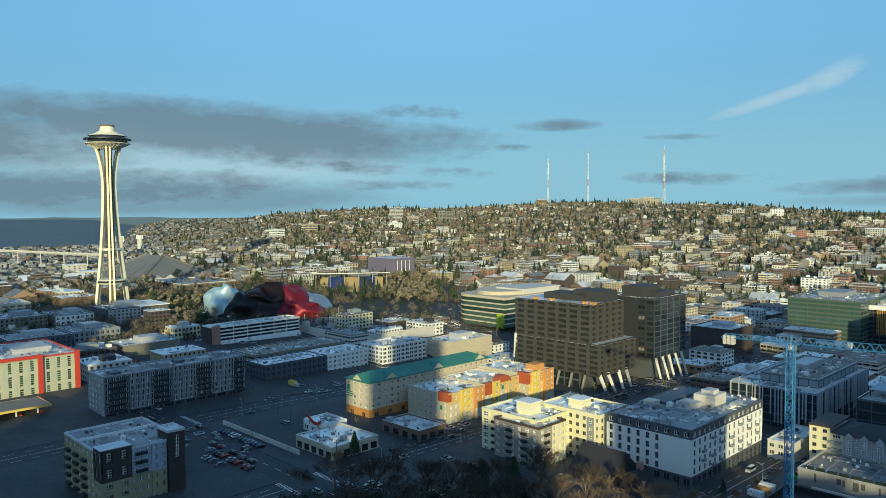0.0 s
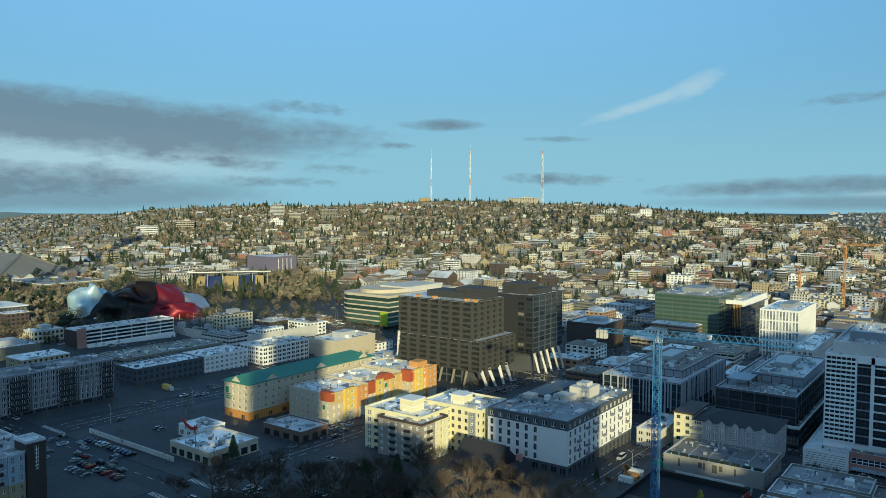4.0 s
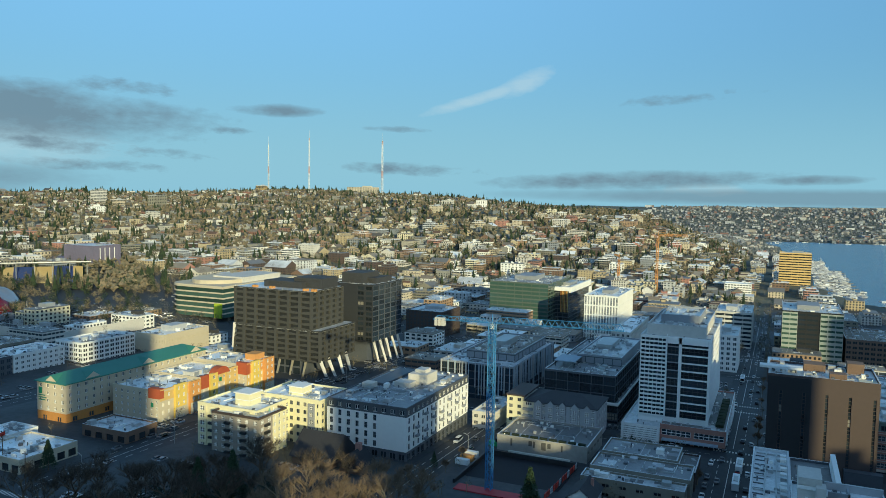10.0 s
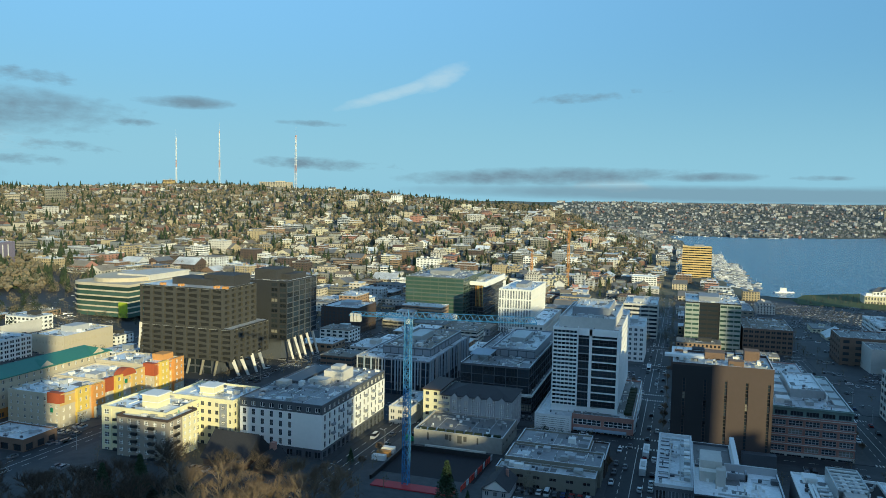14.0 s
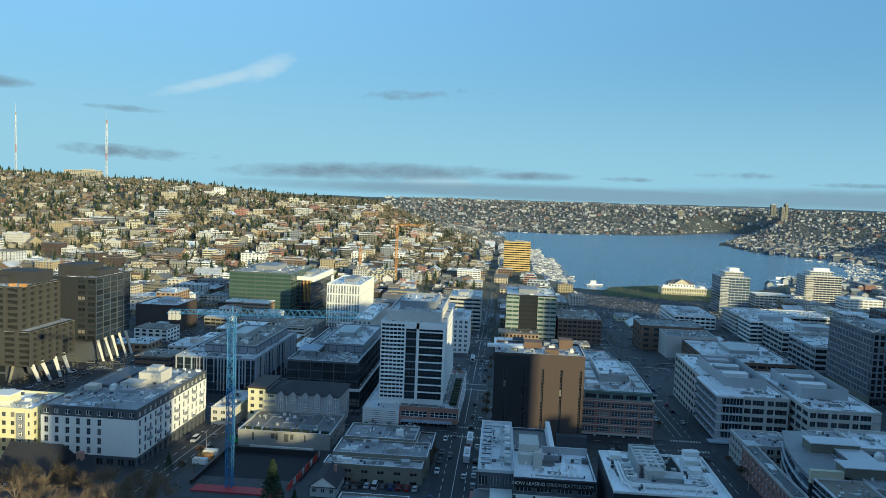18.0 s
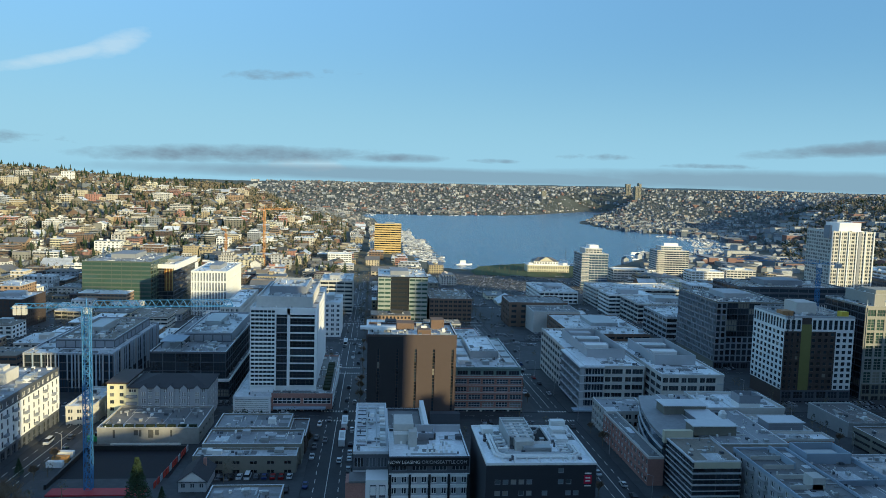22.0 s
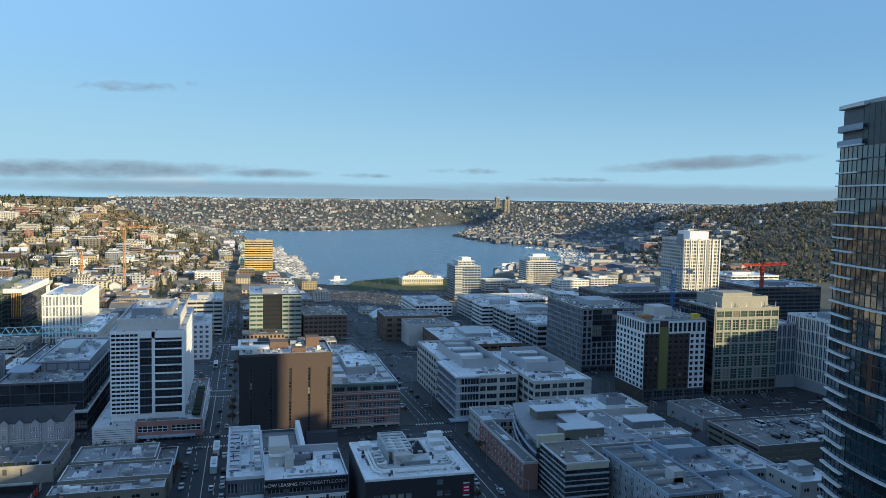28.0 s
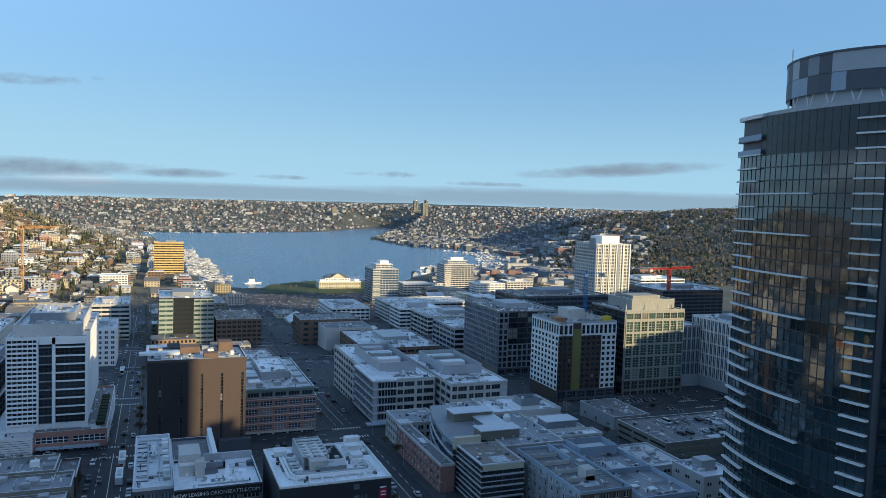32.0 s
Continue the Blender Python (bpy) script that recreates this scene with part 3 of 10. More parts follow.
def building(name, label, x0, y0, x1, y1, top, wall, pane=None, floor=3.4, bay=3.6, wf=0.6, hf=0.55, roof=None, cross=(2, 1), frame_mat=None, units=4, penthouse=True, ground_floor=0.0, base_wall=None, faces=None, deep=0.35, category="building", z0=None, rise=0.45, parapet=0.9, cap=None, windows=True, bands=None):
    """A storeyed block; top is the height of its roof over the datum."""
    z0 = base_of(x0, y0, x1, y1) if z0 is None else z0
    b = thing(name, label, category, (x0 + x1) / 2, (y0 + y1) / 2, z0)
    pane = pane or pane_dark
    if faces is None:
        faces = "S" + ("E" if x1 < 0 else "W" if x0 > 0 else "")
    volume(b, x0, y0, x1, y1, z0, top, wall, roof or roof_grey, faces, deep, parapet, cap)
    zb = z0 + ground_floor
    if ground_floor:
        for f in faces:
            a0, a1, pl = (x0, x1, y0) if f == "S" else (y0 + (deep if "S" in faces else 0), y1, x1 if f == "E" else x0)
            facade(b, f, a0, a1, pl, z0, zb, 1, max(1, round((a1 - a0) / 6)), 0.8, 0.7, base_wall or wall, pane, None, (3, 1), deep, 0.3, name="shopfront")
    nf = max(1, round((top - parapet - zb) / floor))
    for f in faces:
        a0, a1, pl = (x0, x1, y0) if f == "S" else (y0 + (deep if "S" in faces else 0), y1, x1 if f == "E" else x0)
        nb = max(1, round((a1 - a0) / bay))
        facade(b, f, a0, a1, pl, zb, top - parapet, nf, nb, wf, hf, wall, pane, frame_mat, cross, deep, rise, windows=windows)
    roof_kit(b, x0, y0, x1, y1, top - parapet + 0.1, units, RNG, penthouse)
    return b


def filled(b, face, a0, a1, plane, z0, z1, wall, pane, floor=3.4, bay=4.0, wf=0.6, hf=0.5, deep=0.3, rise=0.45, name="facade"):
    """A far facade: openings with glass set into them, one sheet."""
    nf, nb = max(1, round((z1 - z0) / floor)), max(1, round((a1 - a0) / bay))
    bw, fh = (a1 - a0) / nb, (z1 - z0) / nf
    us, vs = [a0], [z0]
    pair = bw * wf < 3.2 and deep > 0.27
    for i in range(nb):
        us += [a0 + bw * (i + 0.5 - wf / 2)] + ([a0 + bw * (i + 0.5) - 0.09, a0 + bw * (i + 0.5) + 0.09] if pair else []) + [a0 + bw * (i + 0.5 + wf / 2)]
    for j in range(nf):
        vs += [z0 + fh * (j + (1 - hf) * rise), z0 + fh * (j + (1 - hf) * rise + hf)]
    us.append(a1), vs.append(z1)
    v, f, mi = grid(us, vs, lambda i, j: i % 2 == 1 and j % 2 == 1, deep, 0.05, turned(face, plane + deep if face in "SW" else plane - deep), 1)
    return raw(name, v, f, [wall, pane], b, mi)


# ---- the blocks nearest the tower ----
pane_curtain = glass("curtain_wall_glass", (0.022, 0.035, 0.05), 0.08, 0.0, spec=0.35)

def white_hotel():
    x0, y0, x1, y1, zt = -170, 262, -132.5, 327, 20.5
    b = thing("white_hotel", "white rendered hotel with charcoal top storey and dark colonnade", "hotel", -152, 295, -3)
    volume(b, x0, y0, x1, y1, -4, zt, white_paint, roof_mid, "SE", parapet=0.5, cap=dark_panel)
    for f, a0, a1, pl, bay in (("S", x0, x1, y0, 4.2), ("E", y0 + 0.35, y1, x1, 4.3)):
        clad(b, f, a0, a1, pl, -4, 2.4, dark_panel, pane_black, 6.4, 4.3, 0.62, 0.78, (2, 2), None, 0.35, 0.2, name="colonnade")
        clad(b, f, a0, a1, pl - 0.05 if f == "S" else pl + 0.05, 2.4, 16.6, white_paint, pane_dark, 3.5, bay, 0.36, 0.68, (2, 2), dark_panel, skip=(lambda i, j: f == "S" and i in (6, 7, 8)), name="facade")
        clad(b, f, a0, a1, pl, 16.6, 20, dark_panel, pane_dark, 3.4, bay, 0.5, 0.55, (2, 1), white_paint, name="top_storey")
    for k in range(7):
        for j in range(4):
            if (k + j) % 3:
                slab(b, "balcony", x1 + 0.06, y0 + 8 + k * 8.2, 3.0 + 3.55 * j, x1 + 1.1, y0 + 10.6 + k * 8.2, 3.9 + 3.55 * j, mid_panel)
    zr = zt - 0.4
    for q in ((-154, 292, -146, 298, 2.4), (-151, 300, -142, 312, 4.6), (-149, 303, -144, 309, 6.2), (-166, 284, -161, 289, 2.2)):
        v, f, mi = louvred(q[0], q[1], zr - 0.1, q[2], q[3], zr + q[4])
        raw("penthouse", v, f, concrete, b, mi)
    s = Soup()
    for k in range(5):
        y = 290 + 6 * k
        s.box(-139, y, zr - 0.02, -136.5, y + 2.5, zr + 1.0)
        s.made("roof_unit", metal_unit, b)
        s = Soup()
    roof_kit(b, x0, y0, x1, y1, zr, 12, RNG, False)
    # low wing behind and the annex
    slab(b, "wing", -166, 290.5, zr - 0.1, -158, 322, zr + 1.2, dark_panel)


def cream_block():
    b = thing("cream_apartments", "cream and taupe apartment house with white flat roofs", "apartment house", -200, 262, -2)
    taupe = mat("taupe_render", (0.34, 0.30, 0.25), 0.85, grain=0.08, stain=0.12)
    # pale body behind, its narrow west end showing beside the taupe front
    volume(b, -221, 241, -190, 268, -2.5, 17.2, pale_yellow, roof_white, "SE", cap=pale_yellow)
    clad(b, "S", -221, -216.4, 241, -2.5, 16.3, pale_yellow, pane_dark, 3.1, 4.6, 0.52, 0.62, (2, 2), white_paint)
    clad(b, "S", -216.4, -210, 241.6, -2.5, 16.3, pale_yellow, pane_black, 3.1, 6.4, 0.42, 0.62, (1, 2), dark_panel, 0.95)
    clad(b, "E", 255.6, 268, -190, -2.5, 16.3, pale_yellow, pane_dark, 3.1, 3.9, 0.46, 0.58, (2, 2), white_paint)
    # taupe front with paired white windows and a dark deck on top
    volume(b, -210, 237, -186, 255.5, -2.5, 15.8, taupe, roof_grey, "SE", cap=dark_brown)
    clad(b, "S", -210, -186, 237, -2.5, 14.9, taupe, pane_dark, 3.05, 4.0, 0.5, 0.58, (3, 2), white_paint)
    clad(b, "E", 237.35, 246, -186, -2.5, 14.9, taupe, pane_dark, 3.05, 4.3, 0.5, 0.58, (3, 2), white_paint)
    clad(b, "E", 246, 255.5, -186, -2.5, 14.9, pale_yellow, pane_dark, 3.05, 3.2, 0.46, 0.6, (2, 2), white_paint)
    for k in range(5):
        for x in (-201.6, -193.4):
            slab(b, "balcony", x - 1.3, 235.9, -0.9 + 3.05 * k, x + 1.3, 237.0, 0.1 + 3.05 * k, steel_dark)
        slab(b, "balcony", -186, 240.4, -0.9 + 3.05 * k, -185, 243.4, 0.1 + 3.05 * k, steel_dark)
        slab(b, "balcony", -215.2, 240.4, -0.9 + 3.05 * k, -211.2, 241.5, 0.1 + 3.05 * k, steel_dark)
    # pale yellow wing to the east with a grey corner bay
    volume(b, -205, 262, -173.5, 285, -2.5, 18.4, pale_yellow, roof_white, "SE", cap=pale_yellow)
    clad(b, "S", -190, -179.5, 262, -2.5, 17.5, pale_yellow, pane_dark, 3.3, 3.4, 0.46, 0.52, (2, 1), dark_panel)
    clad(b, "S", -179.5, -176.2, 261.5, -2.5, 16.4, mid_panel, pane_dark, 3.3, 3.3, 0.62, 0.6, (2, 2), white_paint, 0.85)
    clad(b, "S", -176.2, -173.5, 262, -2.5, 17.5, pale_yellow, pane_dark, 3.3, 2.7, 0.3, 0.5, (1, 1), dark_panel)
    clad(b, "E", 262.35, 285, -173.5, -2.5, 17.5, pale_yellow, pane_dark, 3.3, 3.7, 0.44, 0.52, (2, 1), dark_panel)
    for q in ((-206, 247, -198.5, 254.5, 4.4), (-193, 267, -186, 274, 4.2)):
        slab(b, "penthouse", q[0], q[1], 15.0, q[2], q[3], 17 + q[4], pale_yellow)
        slab(b, "penthouse_roof", q[0] - 0.6, q[1] - 0.6, 17 + q[4], q[2] + 0.6, q[3] + 0.6, 17.45 + q[4], white_paint)
        slab(b, "penthouse_band", q[0] - 0.25, q[1] - 0.25, 18.6, q[2] + 0.25, q[3] + 0.25, 18.9, white_paint)
    roof_kit(b, -209, 238, -187, 246, 15.0, 4, RNG, False)
    roof_kit(b, -219, 256, -199, 267, 16.5, 5, RNG, False)
    roof_kit(b, -204, 263, -175, 284, 17.7, 6, RNG, False)


def gable_roof(b, x0, y0, x1, y1, z, rise, material, over=0.8, name="roof"):
    """A hipped roof sheet with eaves; ridge along the longer side."""
    x0, y0, x1, y1 = x0 - over, y0 - over, x1 + over, y1 + over
    if x1 - x0 < y1 - y0:
        h, c = (x1 - x0) / 2, (x0 + x1) / 2
        r = [(c, y0 + h * 0.9, z + rise), (c, y1 - h * 0.9, z + rise)]
        f = [(0, 1, 4), (1, 2, 5, 4), (2, 3, 5), (3, 0, 4, 5)]
    else:
        h, c = (y1 - y0) / 2, (y0 + y1) / 2
        r = [(x0 + h * 0.9, c, z + rise), (x1 - h * 0.9, c, z + rise)]
        f = [(3, 0, 4), (0, 1, 5, 4), (1, 2, 5), (2, 3, 4, 5)]
    v = [(x0, y0, z), (x1, y0, z), (x1, y1, z), (x0, y1, z)] + r + [(x0, y0, z - 0.35), (x1, y0, z - 0.35), (x1, y1, z - 0.35), (x0, y1, z - 0.35)]
    f += [(0, 6, 7, 1), (1, 7, 8, 2), (2, 8, 9, 3), (3, 9, 6, 0), (6, 9, 8, 7)]
    return raw(name, v, f, material, b)


def gable_end(b, face, a, w, plane, z, rise, wall, roof, deep=5.0):
    """A small gable standing over a facade, with its own ridge running back."""
    to = turned(face, plane)
    v = [to(a - w / 2, z, 0.15), to(a + w / 2, z, 0.15), to(a, z + rise, 0.15), to(a - w / 2, z, -deep), to(a + w / 2, z, -deep), to(a, z + rise, -deep)]
    raw("gable", v, [(0, 1, 2), (3, 5, 4), (0, 2, 5, 3), (1, 4, 5, 2)], [wall, roof], b, [0, 0, 1, 1])


def green_hotel():
    b = thing("green_roofed_hotel", "cream hotel with a long green metal roof and ochre base", "hotel", -303, 280, -2)
    x0, y0, x1, y1 = -312, 235, -293, 326
    slab(b, "wall", x0 + 0.35, y0 + 0.35, -2.5, x1 - 0.35, y1, 17, beige)
    ochre = mat("ochre_base", (0.50, 0.23, 0.06), 0.85, grain=0.15)
    for f, a0, a1, pl in (("S", x0, x1, y0), ("E", y0 + 0.35, y1, x1)):
        clad(b, f, a0, a1, pl, -2.5, 3.2, ochre, pane_dark, 5.7, 9, 0.3, 0.4, (2, 1))
        clad(b, f, a0, a1, pl - 0.04 if f == "S" else pl + 0.04, 3.2, 17, beige, pane_dark, 3.4, 4.3, 0.36, 0.5, (2, 1), white_paint)
    gable_roof(b, x0, y0, x1, y1, 17.2, 3.6, teal_roof, 1.0)
    for y in (250, 284, 318):
        gable_end(b, "E", y, 9, x1, 17.2, 3.0, beige, teal_roof, 7)
    gable_end(b, "S", -302.5, 8, y0, 17.2, 3.0, beige, teal_roof, 6)
    sign = Soup()
    sign.box(-310.6, y0 - 0.3, 11.2, -308.4, y0 - 0.1, 14.2)
    sign.made("sign_panel", mat("sign_green", (0.02, 0.22, 0.12), 0.5), b)
    for k in range(3):
        slab(b, "sign_bar", -310.8, y0 - 0.28, 10.3 - k * 1.1, -306.4 + (k % 2) * 0.8, y0 - 0.1, 10.8 - k * 1.1, teal_roof)
    roof_kit(b, -309, 300, -296, 322, 20.3, 0, RNG, False)


def orange_hotel():
    b = thing("orange_hotel", "orange, yellow and beige hotel with stepped coloured bays", "hotel", -270, 292, -2)
    brick_orange = mat("brick_orange", (0.40, 0.09, 0.035), 0.8, grain=0.1)
    # three blocks stepping out and up along the east side
    blocks = ((256, 282, -257.5, 13.6, gold_render), (282, 309, -256.8, 14.4, gold_render), (309, 331, -250.5, 16.2, orange))
    for k, (y0, y1, x1, top, m) in enumerate(blocks):
        volume(b, -287, y0 + 0.02, x1, y1 - 0.02, -2.5, top, beige, roof_white, "SE", cap=beige)
        mid = top - 5.2
        clad(b, "E", y0 + 0.4, y1 - 0.1, x1, mid, top - 0.05, m, pane_dark, 5.2, 3.7, 0.36, 0.34, (2, 1), white_paint)
        clad(b, "E", y0 + 0.4, y1 - 0.1, x1 - 0.06, -2.5, mid, gold_render if k == 2 else beige, pane_dark, 3.2, 3.7, 0.36, 0.5, (2, 1), white_paint)
        slab(b, "cornice", x1 - 0.2, y0 + 0.3, top - 0.15, x1 + 0.35, y1 - 0.1, top + 0.35, m)
    clad(b, "S", -287, -264, 256, -2.5, 12.7, beige, pane_dark, 3.2, 3.7, 0.34, 0.5, (2, 1), white_paint)
    clad(b, "S", -264, -257.5, 255.8, -2.5, 9.6, beige, pane_dark, 3.2, 3.2, 0.34, 0.5, (2, 1), white_paint)
    clad(b, "S", -256.8, -250.5, 309, -2.5, 10.6, beige, pane_dark, 3.2, 3.2, 0.34, 0.5, (2, 1), white_paint)
    slab(b, "corner_panel", -264, 255.5, 9.7, -257.2, 258.5, 14.4, brick_orange)
    slab(b, "corner_panel", -256.7, 308.7, 10.7, -250.2, 311.5, 16.9, brick_orange)
    slab(b, "corner_panel", -257.4, 282.2, 8.4, -256.2, 287.5, 14.9, brick_orange)
    # projecting bays on the east side
    for a0, a1, x1, top, m in ((265, 272, -256.2, 14.6, yellow), (274.5, 281.5, -255.8, 13.9, orange), (288, 293, -255.4, 15.0, yellow), (300, 308.6, -255.6, 15.2, gold_render), (313, 319, -249.2, 17.2, yellow), (323, 330.6, -248.8, 17.0, orange)):
        slab(b, "bay", x1 - 1.8, a0 + 0.05, -2.5, x1 - 0.35, a1 - 0.05, top - 0.2, m)
        clad(b, "E", a0 + 0.05, a1 - 0.05, x1, 3.6, top, m, pane_dark, 3.3, 3.5, 0.36, 0.5, (2, 1), white_paint)
        clad(b, "E", a0 + 0.05, a1 - 0.05, x1 - 0.03, -2.5, 3.6, beige, pane_dark, 3.2, 3.5, 0.36, 0.5, (2, 1), white_paint)
    s = Soup()
    n = 12
    ring = [(-255.5, 296.5 + 5.5 * math.cos(math.pi * i / n), 13.6 + 3.6 * math.sin(math.pi * i / n)) for i in range(n + 1)]
    s.v = ring + [(-259.5, y, z) for _, y, z in ring]
    k = n + 1
    s.f = [tuple(range(k)), tuple(range(2 * k - 1, k - 1, -1))] + [(i + 1, i, k + i, k + i + 1) for i in range(n)]
    s.mi = [0] * len(s.f)
    s.made("arched_gable", brick_orange, b)
    slab(b, "stair_tower", -262, 322, 15, -255, 330, 18.6, orange)
    slab(b, "stair_tower", -270, 284, 13, -264, 291, 15.8, concrete)
    slab(b, "sign_panel", -262.4, 255.5, 5.6, -260.9, 255.6, 7.6, MATS["sign_green"])
    slab(b, "sign_panel", -256.7, 295.4, 9.6, -256.5, 297.2, 11.6, MATS["sign_green"])
    roof_kit(b, -285, 258, -260, 281, 12.8, 7, RNG, False)
    roof_kit(b, -285, 284, -260, 307, 13.6, 6, RNG, False)
    roof_kit(b, -285, 311, -254, 329, 15.4, 6, RNG, False)


def lattice_office():
    b = thing("lattice_office", "unfinished grey-brown concrete office raised on slanted columns", "office building", -280, 392, -5)
    dark = void_black

    def block(x0, y0, x1, y1, z0, z1, nf, nbs, nbe, seed):
        rng = random.Random(seed)
        # Core painted near-black to stand for the unlit inside.
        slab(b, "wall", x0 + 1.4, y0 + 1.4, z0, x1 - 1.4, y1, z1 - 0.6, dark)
        slab(b, "roof", x0 + 0.1, y0 + 0.1, z1 - 0.6, x1 - 0.1, y1, z1, roof_grey)
        fh = (z1 - z0) / nf
        for f, a0, a1, pl, nb in (("S", x0, x1, y0, nbs), ("E", y0 + 1.4, y1, x1, nbe)):
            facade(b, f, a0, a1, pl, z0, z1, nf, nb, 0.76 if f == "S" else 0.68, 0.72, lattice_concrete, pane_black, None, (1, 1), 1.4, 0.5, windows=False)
            bw = (a1 - a0) / nb
            to = turned(f, pl + 1.4 if f == "S" else pl - 1.4)
            for j in range(nf):
                for i in range(nb):
                    u0, u1 = a0 + bw * (i + (0.12 if f == "S" else 0.16)), a0 + bw * (i + (0.88 if f == "S" else 0.84))
                    zb, zt = z0 + fh * (j + 0.14), z0 + fh * (j + 0.86)
                    flip = (j + i // 2) % 2 == 0
                    za, zc = (zb + 0.1, zb + (zt - zb) * 0.36) if flip else (zb + (zt - zb) * 0.36, zb + 0.1)
                    q = [(u0, zb), (u1, zb), (u1, zc if flip else zb + 0.1), (u0, zb + 0.1 if flip else za)]
                    v = [to(u, w, 0.9) for u, w in q] + [to(u, w, 0.6) for u, w in q]
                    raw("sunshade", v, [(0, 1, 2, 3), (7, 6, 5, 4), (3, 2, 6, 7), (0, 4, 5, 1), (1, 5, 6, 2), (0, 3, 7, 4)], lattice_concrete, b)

    block(-312, 373, -254, 410, 23.5, 47, 7, 7, 5, 1)
    block(-312.3, 372.7, -247.5, 414, 4.4, 23.5, 6, 8, 6, 2)
    slab(b, "wall", -311, 377, -6, -262, 410, 4.6, dark_panel)
    filled(b, "S", -310, -264, 376.6, -5.5, 4.3, dark_panel, pane_black, 5, 6, 0.88, 0.8, 0.3, name="lobby_glazing")
    for k in range(4):
        s = Soup()
        y = 377 + 9 * k
        s.beam((-244.5, y, -6), (-248.3 - 1.2 * (k % 2), y - 2 + k, 5.2), 1.0, 4, 1.5)
        s.made("slanted_column", concrete, b)
    for k in range(6):
        s = Soup()
        s.beam((-308 + 9.5 * k, 373.6, -6), (-306 + 9.5 * k, 374.6, 4.8), 0.8, 4, 1.1)
        s.made("slanted_column", concrete_dark, b)
    for k in range(2):
        s = Soup()
        s.beam((-312.9 - k, 373 + 7 * k, 8), (-311.6, 373 + 7 * k, 24), 0.9, 4, 1.2)
        s.made("slanted_column", concrete, b)
    v, f, mi = louvred(-297, 384, 46.9, -268, 402, 51, 5)
    raw("penthouse", v, f, plant_screen, b, mi)
    v, f, mi = louvred(-277, 388, 46.9, -256, 406, 53.5, 5)
    raw("penthouse", v, f, plant_screen, b, mi)
    rail = Soup()
    for k in range(15):
        rail.beam((-311 + 4 * k, 373.4, 46.9), (-311 + 4 * k, 373.4, 48.2), 0.08, 4)
        rail.made("guard_post", line_paint, b)
        rail = Soup()
    for k, x in enumerate((-300, -287, -262, -256)):
        slab(b, "site_crate", x, 376, 46.9, x + 3.0, 378.4, 48.3, orange)


def lattice_tower():
    b = thing("concrete_glass_tower", "grey-brown concrete and blue glass office tower on slanted legs", "office building", -260, 455, -8)
    x0, y0, x1, y1 = -276, 433, -245.5, 475
    volume(b, x0, y0, x1, y1, 7, 46, shade_dark_panel, roof_grey, "SE")
    clad(b, "S", x0, -258, y0, 7, 45.1, shade_dark_panel, pane_black, 40, 20, 0.05, 0.02, (1, 1), windows=False)
    clad(b, "S", -258, x1, y0, 7, 45.1, shade_dark_panel, pane_black, 3.5, 6.25, 0.74, 0.66, (2, 1), void_black)
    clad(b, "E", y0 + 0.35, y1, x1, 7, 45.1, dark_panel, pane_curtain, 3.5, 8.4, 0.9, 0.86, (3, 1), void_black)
    slab(b, "wall", -272, 437, -9, -252, 470, 7, dark_panel)
    for k in range(5):
        s = Soup()
        y = 437 + 8.5 * k
        s.beam((-242.6 + 0.8 * (k % 2), y + 1, -9), (-247, y, 7.4), 0.9, 4, 1.2)
        s.made("slanted_column", concrete, b)
    v, f, mi = louvred(-274, 440, 45.2, -257, 462, 52.5, 6)
    raw("penthouse", v, f, plant_screen, b, mi)
    v, f, mi = louvred(-262, 446, 45.2, -250, 468, 49, 6)
    raw("penthouse", v, f, plant_screen, b, mi)


def fin_office():
    b = thing("finned_glass_office", "blue-grey glass office with pale uneven vertical fins", "office building", -148, 418, -6)
    x0, y0, x1, y1 = -170, 377, -127, 458
    volume(b, x0, y0, x1, y1, -7, 14.5, mid_panel, roof_grey, "SE")
    rng = random.Random(11)
    for f, a0, a1, pl in (("S", x0, x1, y0), ("E", y0 + 0.35, y1, x1)):
        clad(b, f, a0, a1, pl, -7, 14, dark_panel, pane_curtain, 4.2, 5.4, 0.95, 0.9, (4, 1), void_black)
        to = turned(f, pl)
        a = a0 + 0.6
        while a < a1 - 0.5:
            w, lo = rng.uniform(0.25, 0.9), rng.choice([-7, -3, 1])
            q = [(a, lo), (a + w, lo), (a + w, 14.9), (a, 14.9)]
            v = [to(u, z, 0.02) for u, z in q] + [to(u, z, 0.5) for u, z in q]
            raw("fin", v, [(3, 2, 1, 0), (4, 5, 6, 7), (0, 1, 5, 4), (1, 2, 6, 5), (2, 3, 7, 6), (3, 0, 4, 7)], blue_panel if rng.random() < 0.7 else grey_panel, b)
            a += w + rng.choice([1.0, 1.6, 2.4, 3.6])
    volume(b, -160, 392, -131, 452, 13.6, 18.6, mid_panel, roof_tan, "")
    clad(b, "S", -160, -131, 391.9, 13.7, 18, dark_panel, pane_black, 4.3, 5, 0.9, 0.75, (3, 1))
    clad(b, "E", 392, 452, -130.9, 13.7, 18, dark_panel, pane_black, 4.3, 7, 0.9, 0.75, (4, 1))
    roof_kit(b, -158, 394, -133, 450, 17.9, 16, RNG, True)


